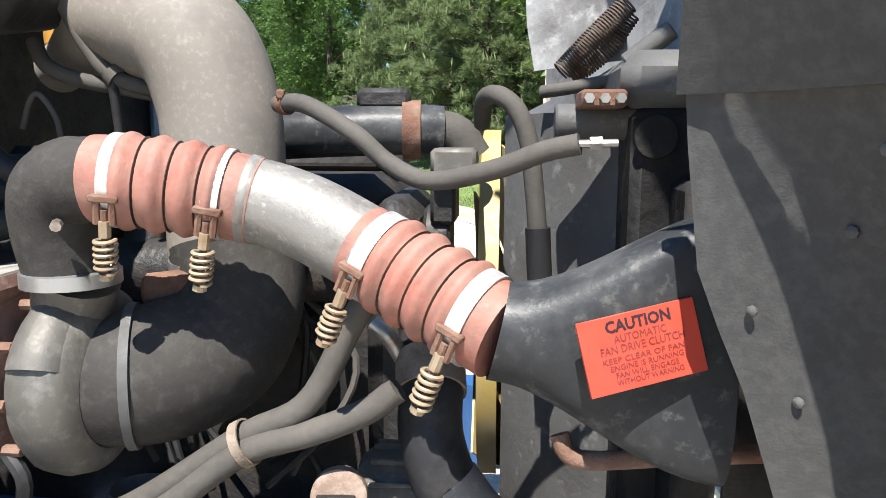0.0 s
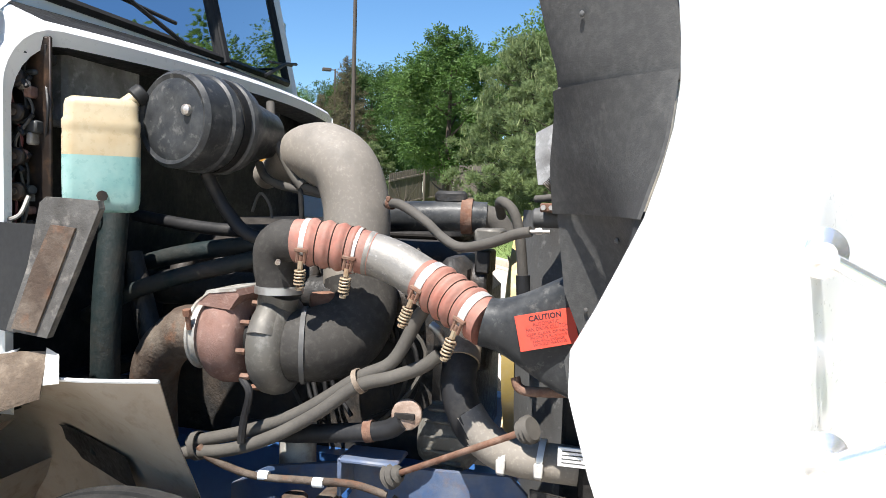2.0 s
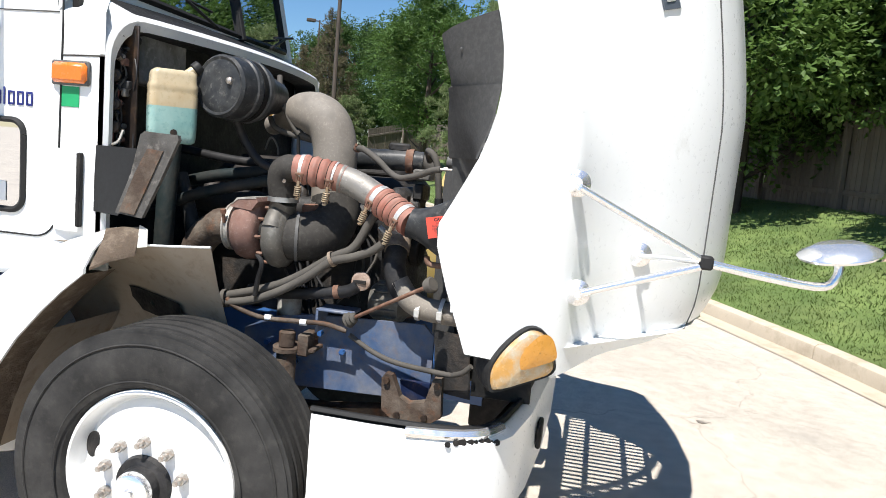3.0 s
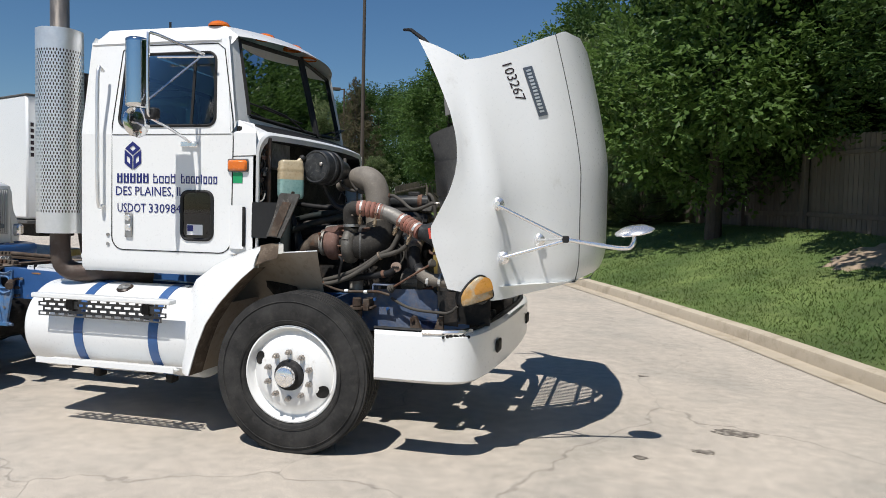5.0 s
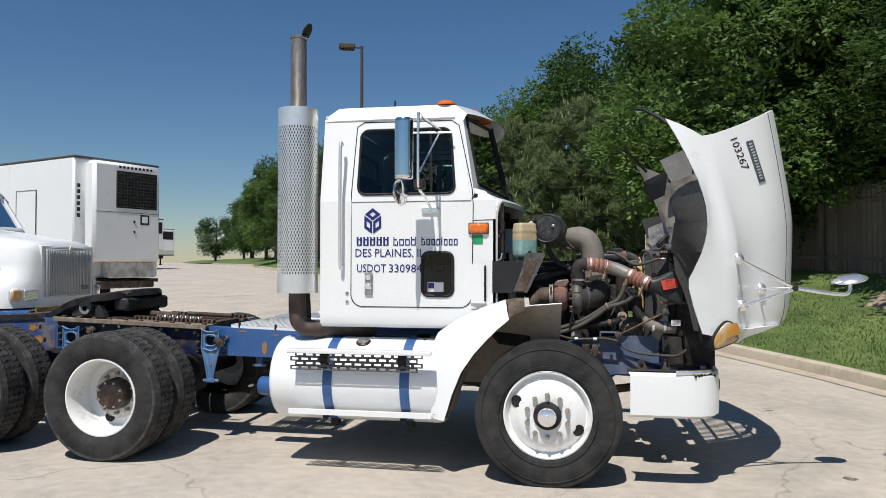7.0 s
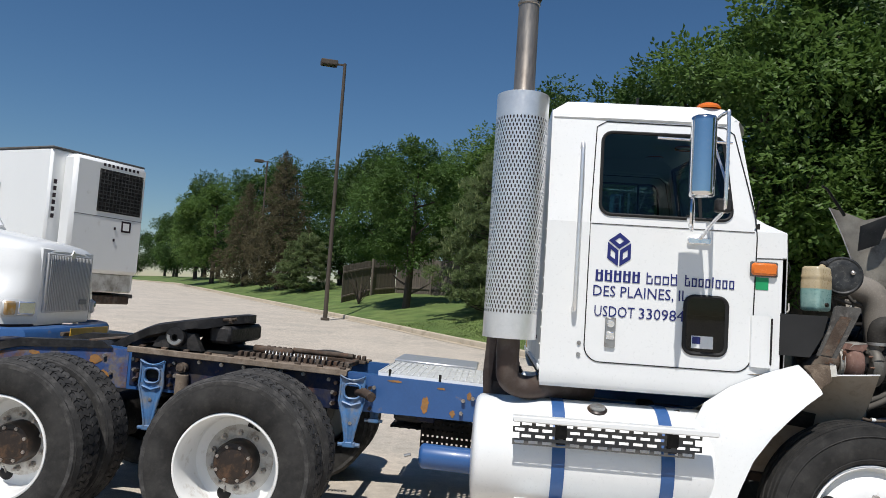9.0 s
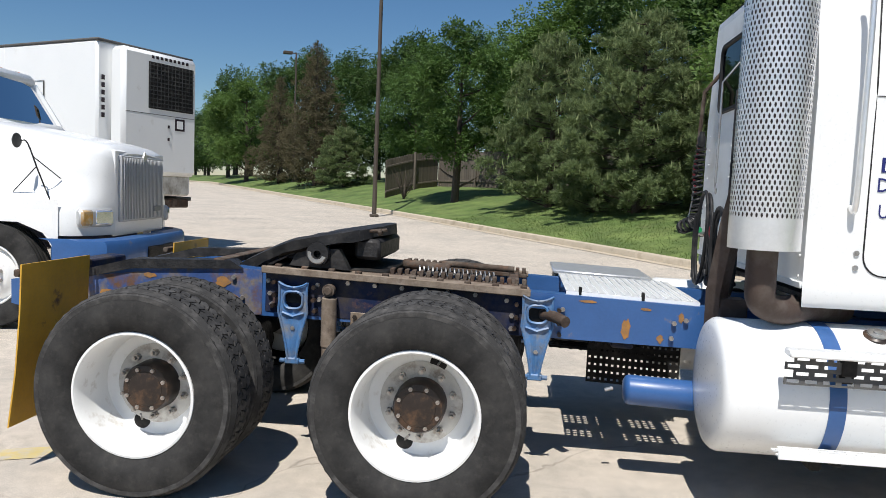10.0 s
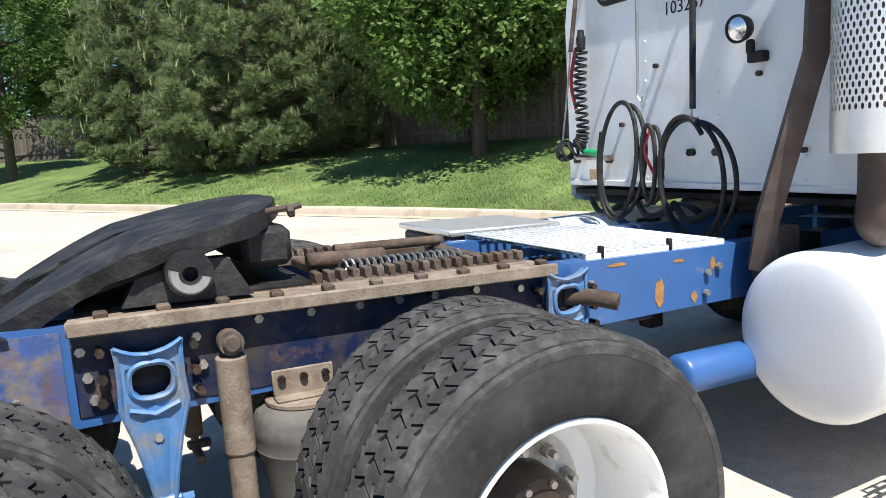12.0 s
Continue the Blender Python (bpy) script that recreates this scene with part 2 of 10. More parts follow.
def leafy(name, colour, other, through=0.35, rough=0.5):
    """Thin foliage: lit from both sides, each piece a little different."""
    m = bpy.data.materials.new(name)
    m.use_nodes = True
    t = m.node_tree
    b = t.nodes["Principled BSDF"]
    geo = t.nodes.new("ShaderNodeNewGeometry")
    info = t.nodes.new("ShaderNodeObjectInfo")
    noise_ = t.nodes.new("ShaderNodeTexNoise")
    noise_.inputs["Scale"].default_value = 0.9
    coord = t.nodes.new("ShaderNodeTexCoord")
    t.links.new(coord.outputs["Object"], noise_.inputs["Vector"])
    add = t.nodes.new("ShaderNodeMath")
    add.operation = "ADD"
    t.links.new(geo.outputs["Random Per Island"], add.inputs[0])
    t.links.new(noise_.outputs["Fac"], add.inputs[1])
    half = t.nodes.new("ShaderNodeMath")
    half.operation = "MULTIPLY"
    half.inputs[1].default_value = 0.5
    t.links.new(add.outputs[0], half.inputs[0])
    mix = t.nodes.new("ShaderNodeMix")
    mix.data_type = "RGBA"
    mix.inputs["A"].default_value, mix.inputs["B"].default_value = (*colour, 1), (*other, 1)
    t.links.new(half.outputs[0], mix.inputs["Factor"])
    t.links.new(mix.outputs["Result"], b.inputs["Base Color"])
    b.inputs["Roughness"].default_value = rough
    b.inputs["Specular IOR Level"].default_value = 0.3
    tr = t.nodes.new("ShaderNodeBsdfTranslucent")
    t.links.new(mix.outputs["Result"], tr.inputs["Color"])
    sh = t.nodes.new("ShaderNodeMixShader")
    sh.inputs[0].default_value = through
    t.links.new(b.outputs[0], sh.inputs[1])
    t.links.new(tr.outputs[0], sh.inputs[2])
    t.links.new(sh.outputs[0], t.nodes["Material Output"].inputs["Surface"])
    return m


def glass(name, colour, rough=0.02, dark=0.75):
    """Tinted pane: a part of the light goes straight through, the rest is mirrored."""
    m = bpy.data.materials.new(name)
    m.use_nodes = True
    t = m.node_tree
    t.nodes.remove(t.nodes["Principled BSDF"])
    clear = t.nodes.new("ShaderNodeBsdfTransparent")
    clear.inputs[0].default_value = (*colour, 1)
    gloss = t.nodes.new("ShaderNodeBsdfGlossy")
    gloss.inputs["Roughness"].default_value = rough
    fr = t.nodes.new("ShaderNodeFresnel")
    fr.inputs[0].default_value = 1.5
    mix = t.nodes.new("ShaderNodeMixShader")
    t.links.new(fr.outputs[0], mix.inputs[0])
    t.links.new(clear.outputs[0], mix.inputs[1])
    t.links.new(gloss.outputs[0], mix.inputs[2])
    t.links.new(mix.outputs[0], t.nodes["Material Output"].inputs["Surface"])
    return m


M = {}
M["white"] = material("white_paint", (0.80, 0.81, 0.80), 0.32, spread=0.02, scale=2.0, coat=0.4, dirt=(0.52, 0.50, 0.45), dirt_at=0.74, dirt_scale=2.2, dirt_soft=0.1, bump=0.02, bump_scale=3)
M["white_dirty"] = material("dirty_white_paint", (0.66, 0.65, 0.60), 0.5, spread=0.08, scale=4.0, dirt=(0.30, 0.27, 0.22), dirt_at=0.56, dirt_scale=5, dirt_soft=0.14, dirt2=(0.16, 0.09, 0.05), dirt2_at=0.72, dirt2_scale=11)
M["cab_back"] = material("grey_white_paint", (0.78, 0.80, 0.80), 0.42, spread=0.04, dirt=(0.60, 0.60, 0.57), dirt_at=0.62, dirt_scale=3)
M["blue"] = material("blue_paint", (0.032, 0.10, 0.27), 0.38, spread=0.12, coat=0.2, dirt=(0.20, 0.16, 0.13), dirt_at=0.68, dirt_scale=6, dirt_soft=0.05, dirt_rough=0.8, dirt2=(0.28, 0.13, 0.05), dirt2_at=0.76, dirt2_scale=9)
M["blue_dark"] = material("dark_blue_paint", (0.008, 0.016, 0.05), 0.55, spread=0.25, dirt=(0.06, 0.05, 0.045), dirt_at=0.55, dirt_scale=7, dirt2=(0.20, 0.10, 0.05), dirt2_at=0.72, dirt2_scale=8, bump=0.15, bump_scale=60)
M["blue_worn"] = material("worn_blue_paint", (0.042, 0.085, 0.23), 0.5, spread=0.25, dirt=(0.17, 0.145, 0.125), dirt_at=0.56, dirt_scale=7, dirt_soft=0.06, dirt_rough=0.85, dirt2=(0.12, 0.065, 0.04), dirt2_at=0.57, dirt2_scale=6)
M["bracket"] = material("light_blue_paint", (0.075, 0.19, 0.39), 0.42, spread=0.2, scale=9, coat=0.15, dirt=(0.20, 0.21, 0.22), dirt_at=0.57, dirt_scale=12, dirt_soft=0.12, dirt2=(0.07, 0.07, 0.075), dirt2_at=0.68, dirt2_scale=18)
M["rubber"] = material("tyre_rubber", (0.022, 0.0217, 0.0213), 0.8, spread=0.22, scale=5, fine=60, bump=0.10, bump_scale=200, dirt=(0.055, 0.053, 0.050), dirt_at=0.6, dirt_scale=5, dirt_soft=0.22, dirt2=(0.07, 0.066, 0.06), dirt2_at=0.74, dirt2_scale=22)
M["tread"] = material("worn_tread_rubber", (0.040, 0.039, 0.038), 0.85, spread=0.25, scale=9, fine=70, bump=0.2, bump_scale=220, dirt=(0.11, 0.105, 0.10), dirt_at=0.6, dirt_scale=12, dirt_soft=0.15)
M["rim"] = material("white_wheel_paint", (0.80, 0.80, 0.78), 0.38, spread=0.03, coat=0.2, dirt=(0.45, 0.40, 0.33), dirt_at=0.68, dirt_scale=9, dirt_soft=0.1)
M["rim_dirty"] = material("soiled_wheel_paint", (0.55, 0.53, 0.49), 0.55, spread=0.12, dirt=(0.20, 0.15, 0.11), dirt_at=0.6, dirt_scale=11, dirt_soft=0.1)
M["hub"] = material("oily_hub_metal", (0.030, 0.022, 0.018), 0.38, metal=0.3, spread=0.4, scale=12, dirt=(0.12, 0.065, 0.035), dirt_at=0.62, dirt_scale=12)
M["nut"] = material("steel_nut", (0.42, 0.40, 0.37), 0.4, metal=0.7, spread=0.2, dirt=(0.22, 0.13, 0.08), dirt_at=0.62, dirt_scale=40)
M["chrome"] = material("chrome", (0.88, 0.88, 0.88), 0.2, metal=0.82, spread=0.03)
M["alu"] = material("aluminium", (0.82, 0.82, 0.81), 0.36, metal=0.75, spread=0.08, scale=10, bump=0.03)
M["alu_dull"] = material("dull_cast_aluminium", (0.145, 0.137, 0.122), 0.6, metal=0.45, spread=0.15, scale=8, dirt=(0.12, 0.11, 0.092), dirt_at=0.52, dirt_scale=8, dirt_soft=0.2, dirt2=(0.30, 0.29, 0.26), dirt2_at=0.7, dirt2_scale=40, bump=0.07, bump_scale=240)
M["alu_tube"] = material("pitted_aluminised_tube", (0.235, 0.222, 0.20), 0.55, metal=0.35, spread=0.10, scale=20, fine=160, dirt=(0.38, 0.36, 0.33), dirt_at=0.62, dirt_scale=90, dirt_soft=0.05, dirt2=(0.15, 0.135, 0.115), dirt2_at=0.60, dirt2_scale=14, bump=0.1, bump_scale=120)
M["pipe_grey"] = material("dusty_grey_pipe", (0.20, 0.178, 0.15), 0.7, spread=0.10, scale=5, fine=180, dirt=(0.27, 0.245, 0.21), dirt_at=0.62, dirt_scale=120, dirt_soft=0.10, dirt2=(0.15, 0.135, 0.115), dirt2_at=0.62, dirt2_scale=9, bump=0.05, bump_scale=160)
M["plastic"] = material("grey_black_plastic", (0.028, 0.030, 0.032), 0.42, spread=0.25, scale=7, dirt=(0.085, 0.085, 0.082), dirt_at=0.6, dirt_scale=7, dirt_soft=0.15, dirt2=(0.17, 0.165, 0.15), dirt2_at=0.7, dirt2_scale=45, bump=0.08)
M["liner"] = material("dusty_black_liner", (0.056, 0.056, 0.055), 0.8, spread=0.12, scale=5, fine=190, dirt=(0.075, 0.075, 0.072), dirt_at=0.56, dirt_scale=70, dirt_soft=0.12, dirt2=(0.10, 0.098, 0.09), dirt2_at=0.72, dirt2_scale=26, bump=0.12, bump_scale=300)
M["black"] = material("black_grime", (0.013, 0.0125, 0.012), 0.65, spread=0.4, scale=9, dirt=(0.038, 0.033, 0.029), dirt_at=0.58, dirt_scale=9, dirt_soft=0.12, bump=0.3, bump_scale=50)
M["iron"] = material("dark_engine_iron", (0.024, 0.023, 0.022), 0.6, metal=0.2, spread=0.35, scale=8, dirt=(0.07, 0.054, 0.042), dirt_at=0.6, dirt_scale=10, bump=0.35, bump_scale=70)
M["rust"] = material("rusted_iron", (0.14, 0.068, 0.042), 0.85, spread=0.3, scale=10, dirt=(0.22, 0.14, 0.10), dirt_at=0.57, dirt_scale=24, bump=0.25, bump_scale=260)
M["rust_pink"] = material("rusty_turbine_iron", (0.19, 0.11, 0.088), 0.85, spread=0.2, scale=10, dirt=(0.15, 0.08, 0.06), dirt_at=0.56, dirt_scale=22, dirt2=(0.30, 0.21, 0.175), dirt2_at=0.66, dirt2_scale=50, bump=0.22, bump_scale=240)
M["rust_brown"] = material("brown_rusted_steel", (0.070, 0.050, 0.038), 0.8, spread=0.3, scale=8, dirt=(0.15, 0.125, 0.10), dirt_at=0.57, dirt_scale=9, dirt2=(0.17, 0.075, 0.038), dirt2_at=0.66, bump=0.35, bump_scale=80)
M["exhaust"] = material("heat_browned_pipe", (0.075, 0.052, 0.042), 0.62, metal=0.3, spread=0.2, scale=5, dirt=(0.12, 0.10, 0.085), dirt_at=0.56, dirt_scale=8, bump=0.1)
M["stack"] = material("sooty_steel_stack", (0.30, 0.275, 0.245), 0.45, metal=0.7, spread=0.2, scale=5, dirt=(0.12, 0.10, 0.085), dirt_at=0.56, dirt_scale=5, stretch=(1, 1, 0.3))
M["silicone"] = material("orange_silicone_hose", (0.29, 0.098, 0.068), 0.7, spread=0.16, scale=9, fine=140, dirt=(0.31, 0.175, 0.135), dirt_at=0.5, dirt_scale=14, dirt_soft=0.2, dirt2=(0.16, 0.09, 0.07), dirt2_at=0.66, dirt2_scale=30, bump=0.12, bump_scale=200)
M["clamp"] = material("bright_clamp_band", (0.62, 0.61, 0.58), 0.48, metal=0.6, spread=0.15, dirt=(0.35, 0.30, 0.25), dirt_at=0.66, dirt_scale=40)
M["brass"] = material("yellowed_clamp_spring", (0.36, 0.285, 0.19), 0.6, metal=0.35, spread=0.2, dirt=(0.24, 0.13, 0.07), dirt_at=0.6, dirt_scale=30)
M["hose"] = material("dusty_rubber_hose", (0.085, 0.078, 0.068), 0.75, spread=0.25, scale=9, fine=120, dirt=(0.055, 0.05, 0.046), dirt_at=0.64, dirt_scale=8, dirt_soft=0.15, bump=0.1, bump_scale=160)
M["hose_black"] = material("black_rubber_hose", (0.020, 0.020, 0.021), 0.5, spread=0.3, scale=12, dirt=(0.06, 0.056, 0.052), dirt_at=0.62, dirt_scale=10)
M["orange_lens"] = material("orange_lens", (0.70, 0.16, 0.012), 0.25, spread=0.06, coat=0.5, bump=0.08, bump_scale=160)
M["red_label"] = material("red_label", (0.55, 0.062, 0.035), 0.5, spread=0.05, dirt=(0.44, 0.060, 0.04), dirt_at=0.62, dirt_scale=16)
M["ink"] = material("dark_print", (0.03, 0.02, 0.025), 0.6, spread=0.1)
M["ink_red"] = material("faded_print", (0.16, 0.03, 0.025), 0.6, spread=0.15)
M["ink_blue"] = material("blue_print", (0.012, 0.018, 0.14), 0.45, spread=0.05)
M["green"] = material("green_sticker", (0.01, 0.30, 0.11), 0.5, spread=0.1)
M["bottle"] = material("yellowed_translucent_plastic", (0.47, 0.40, 0.27), 0.3, spread=0.10, dirt=(0.38, 0.28, 0.15), dirt_at=0.55, dirt_scale=9, dirt_soft=0.2)
# the whiter patches paint in the sun's reflection on the bottle
M["coolant"] = material("bottle_with_green_coolant", (0.10, 0.25, 0.24), 0.3, spread=0.15, dirt=(0.30, 0.44, 0.40), dirt_at=0.52, dirt_scale=9, dirt_soft=0.25)
M["yellow"] = material("yellow_paint", (0.40, 0.29, 0.09), 0.5, spread=0.12, dirt=(0.40, 0.34, 0.2), dirt_at=0.58, dirt_scale=9)
M["flap"] = material("ochre_rubber_flap", (0.60, 0.34, 0.035), 0.5, spread=0.15, dirt=(0.12, 0.06, 0.03), dirt_at=0.66, dirt_scale=7, dirt_soft=0.05)
M["green_iron"] = material("grey_green_block", (0.013, 0.022, 0.023), 0.6, spread=0.25, dirt=(0.04, 0.035, 0.03), dirt_at=0.55, dirt_scale=6, bump=0.2)
M["mirror"] = material("mirror_steel", (0.80, 0.80, 0.80), 0.13, metal=1.0, spread=0.03)
M["grille"] = material("grey_grille", (0.495, 0.500, 0.500), 0.45, metal=0.3, spread=0.1)
M["grey_panel"] = material("weathered_grey_panel", (0.10, 0.10, 0.098), 0.6, spread=0.15, scale=5, dirt=(0.075, 0.072, 0.068), dirt_at=0.56, dirt_scale=6, dirt2=(0.24, 0.235, 0.225), dirt2_at=0.70, dirt2_scale=35, bump=0.12)
M["seat"] = material("dark_cab_trim", (0.035, 0.037, 0.042), 0.7, spread=0.2)
M["glass"] = glass("window_glass", (0.19, 0.30, 0.29))
M["glass_clear"] = glass("clear_lens", (0.85, 0.86, 0.85), 0.05)
M["badge"] = material("grey_badge", (0.12, 0.14, 0.17), 0.35, metal=0.4, spread=0.1)
M["grease"] = material("greasy_black_plate", (0.020, 0.020, 0.021), 0.5, spread=0.35, scale=7, dirt=(0.05, 0.047, 0.045), dirt_at=0.56, dirt_scale=9, bump=0.5, bump_scale=45)
M["steel_grey"] = material("bare_steel", (0.42, 0.42, 0.41), 0.4, metal=0.8, spread=0.15, dirt=(0.2, 0.15, 0.11), dirt_at=0.6, dirt_scale=12)
M["red"] = material("red_hose", (0.35, 0.02, 0.03), 0.45)
M["amber_dull"] = material("amber_lamp_lens", (0.45, 0.24, 0.06), 0.25, spread=0.2, scale=12, coat=0.6, dirt=(0.40, 0.37, 0.28), dirt_at=0.52, dirt_scale=9, dirt_soft=0.1)

M["amber"] = material("amber_reflector", (0.50, 0.23, 0.035), 0.3, spread=0.15, scale=20, coat=0.5, bump=0.15, bump_scale=120)
M["grey_light"] = material("pale_dusty_fitting", (0.40, 0.385, 0.35), 0.6, metal=0.3, spread=0.2, scale=12, dirt=(0.2, 0.17, 0.14), dirt_at=0.55, dirt_scale=18, bump=0.15)
M["dusty_rubber"] = material("dusty_black_rubber", (0.028, 0.0265, 0.025), 0.75, spread=0.25, scale=6, fine=150, dirt=(0.06, 0.055, 0.048), dirt_at=0.55, dirt_scale=5, dirt_soft=0.2, dirt2=(0.085, 0.08, 0.072), dirt2_at=0.7, dirt2_scale=60, bump=0.12, bump_scale=260)
M["cap_brown"] = material("brown_filler_cap", (0.22, 0.15, 0.11), 0.6, spread=0.2, scale=14, dirt=(0.35, 0.28, 0.23), dirt_at=0.55, dirt_scale=30, bump=0.15, bump_scale=200)
M["splash"] = material("mud_stained_panel", (0.36, 0.31, 0.245), 0.7, spread=0.14, scale=5, fine=60, dirt=(0.27, 0.22, 0.165), dirt_at=0.52, dirt_scale=5, dirt_soft=0.15, dirt2=(0.16, 0.11, 0.075), dirt2_at=0.68, dirt2_scale=16, bump=0.12, bump_scale=90)
M["mud"] = material("mud_and_shade_brown", (0.10, 0.075, 0.055), 0.9, spread=0.25, scale=14, fine=90, dirt=(0.20, 0.16, 0.12), dirt_at=0.6, dirt_scale=20, bump=0.5, bump_scale=90)
M["raw"] = material("raw_fibreglass", (0.43, 0.395, 0.33), 0.6, spread=0.12, scale=3, dirt=(0.22, 0.20, 0.17), dirt_at=0.53, dirt_scale=3.5, dirt_soft=0.12, dirt2=(0.10, 0.085, 0.07), dirt2_at=0.66, dirt2_scale=8, bump=0.15, bump_scale=60)
M["wire_maroon"] = material("dull_maroon_wire", (0.14, 0.045, 0.045), 0.6, spread=0.2)
M["tan"] = material("dusty_tan_steel", (0.19, 0.145, 0.105), 0.8, spread=0.22, scale=8, fine=90, dirt=(0.28, 0.23, 0.18), dirt_at=0.56, dirt_scale=14, dirt2=(0.10, 0.07, 0.05), dirt2_at=0.64, dirt2_scale=22, bump=0.3, bump_scale=120)
M["bag"] = material("dusty_air_spring_rubber", (0.085, 0.08, 0.072), 0.8, spread=0.2, scale=8, dirt=(0.14, 0.13, 0.115), dirt_at=0.55, dirt_scale=9, dirt_soft=0.2)
# ---- ground, kerb and lawn ----
KERB = [(12.0, -16.0), (7.4, -5.0), (4.3, 1.6), (3.4, 4.0), (1.95, 7.2), (1.05, 9.0), (-0.5, 11.6), (-1.5, 13.2), (-3.3, 16.0), (-5.6, 19.9), (-8.6, 24.6), (-16.0, 36.0), (-28.0, 54.5), (-60.0, 106.0), (-150.0, 250.0)]


def lot_height(y):
    """The lot rises gently away from the truck."""
    return 0.021 * max(0.0, min(y, 60.0) - 1.5)


def kerb_x(y):
    return along([(b, a) for a, b in KERB], y)


def bank(d, y):
    """Height of the lawn above the lot, d metres behind the kerb."""
    k = along([(4, 1.5), (9, 1.45), (18, 1.0)], y)
    return 0.14 + k * along([(0.15, 0.0), (0.8, 0.10), (2.0, 0.32), (4.2, 0.72), (7.0, 0.92), (12.0, 1.05), (60.0, 1.3), (400.0, 2.0)], d)


def lawn_z(x, y):
    return lot_height(y) + bank(max(0.0, (x - kerb_x(y)) * 0.88), y)


def ground_material():
    m = material("worn_pale_concrete", (0.53, 0.470, 0.395), 0.88, spread=0.10, scale=0.5, fine=90, bump=0.22, bump_scale=260, dirt=(0.39, 0.36, 0.31), dirt_at=0.6, dirt_scale=0.8, dirt_soft=0.14, dirt2=(0.33, 0.30, 0.25), dirt2_at=0.76, dirt2_scale=3.0)
    t = m.node_tree
    b = t.nodes["Principled BSDF"]
    src = b.inputs["Base Color"].links[0].from_socket
    coord = t.nodes.new("ShaderNodeTexCoord")
    speck = t.nodes.new("ShaderNodeTexNoise")
    speck.inputs["Roughness"].default_value = 0.75
    speck.inputs["Scale"].default_value, speck.inputs["Detail"].default_value = 150.0, 8.0
    t.links.new(coord.outputs["Object"], speck.inputs["Vector"])
    sp = t.nodes.new("ShaderNodeMapRange")
    sp.inputs["From Min"].default_value, sp.inputs["From Max"].default_value = 0.36, 0.64
    sp.inputs["To Min"].default_value, sp.inputs["To Max"].default_value = 0.52, 1.36
    t.links.new(speck.outputs["Fac"], sp.inputs["Value"])
    # fine cracks along the cells of a coarse pattern, only here and there
    warp = t.nodes.new("ShaderNodeTexNoise")
    warp.inputs["Scale"].default_value, warp.inputs["Detail"].default_value = 1.4, 6.0
    t.links.new(coord.outputs["Object"], warp.inputs["Vector"])
    addv = t.nodes.new("ShaderNodeVectorMath")
    addv.operation = "MULTIPLY_ADD"
    addv.inputs[1].default_value = (0.9, 0.9, 0.0)
    t.links.new(warp.outputs["Color"], addv.inputs[0])
    t.links.new(coord.outputs["Object"], addv.inputs[2])
    vor = t.nodes.new("ShaderNodeTexVoronoi")
    vor.feature = "DISTANCE_TO_EDGE"
    vor.inputs["Scale"].default_value = 0.33
    t.links.new(addv.outputs[0], vor.inputs["Vector"])
    line = t.nodes.new("ShaderNodeMapRange")
    line.inputs["From Min"].default_value, line.inputs["From Max"].default_value = 0.0006, 0.0026
    line.inputs["To Min"].default_value, line.inputs["To Max"].default_value = 0.68, 1.0
    t.links.new(vor.outputs["Distance"], line.inputs["Value"])
    blotch = t.nodes.new("ShaderNodeTexNoise")
    blotch.inputs["Scale"].default_value, blotch.inputs["Detail"].default_value, blotch.inputs["Roughness"].default_value = 9.0, 9.0, 0.72
    t.links.new(coord.outputs["Object"], blotch.inputs["Vector"])
    bl = t.nodes.new("ShaderNodeMapRange")
    bl.inputs["From Min"].default_value, bl.inputs["From Max"].default_value = 0.36, 0.62
    bl.inputs["To Min"].default_value, bl.inputs["To Max"].default_value = 0.86, 1.10
    t.links.new(blotch.outputs["Fac"], bl.inputs["Value"])
    two = t.nodes.new("ShaderNodeMath")
    two.operation = "MULTIPLY"
    t.links.new(sp.outputs[0], two.inputs[0])
    t.links.new(bl.outputs[0], two.inputs[1])
    mul = t.nodes.new("ShaderNodeMath")
    mul.operation = "MULTIPLY"
    t.links.new(two.outputs[0], mul.inputs[0])
    t.links.new(line.outputs[0], mul.inputs[1])
    sc = t.nodes.new("ShaderNodeVectorMath")
    sc.operation = "SCALE"
    t.links.new(src, sc.inputs[0])
    t.links.new(mul.outputs[0], sc.inputs["Scale"])
    t.links.new(sc.outputs[0], b.inputs["Base Color"])
    return m


M["concrete"] = ground_material()
M["kerb"] = material("kerb_concrete", (0.50, 0.43, 0.33), 0.85, spread=0.10, scale=2.5, bump=0.3, bump_scale=120, dirt=(0.34, 0.28, 0.2), dirt_at=0.62, dirt_scale=3, per_piece=0.06)
M["grass"] = material("mown_grass", (0.080, 0.130, 0.030), 0.8, spread=0.45, scale=1.3, fine=60, bump=0.9, bump_scale=70, dirt=(0.16, 0.21, 0.06), dirt_at=0.56, dirt_scale=0.9, dirt_soft=0.15, dirt2=(0.17, 0.14, 0.08), dirt2_at=0.76, dirt2_scale=2.2)
M["soil"] = material("bare_earth", (0.36, 0.27, 0.19), 0.95, spread=0.3, scale=3, fine=40, bump=0.8, bump_scale=40, dirt=(0.16, 0.15, 0.07), dirt_at=0.6, dirt_scale=5)
M["fence"] = material("weathered_fence_wood", (0.125, 0.105, 0.085), 0.85, spread=0.25, scale=3, fine=40, stretch=(4, 4, 0.5), per_piece=0.18, dirt=(0.08, 0.07, 0.06), dirt_at=0.6, dirt_scale=2)
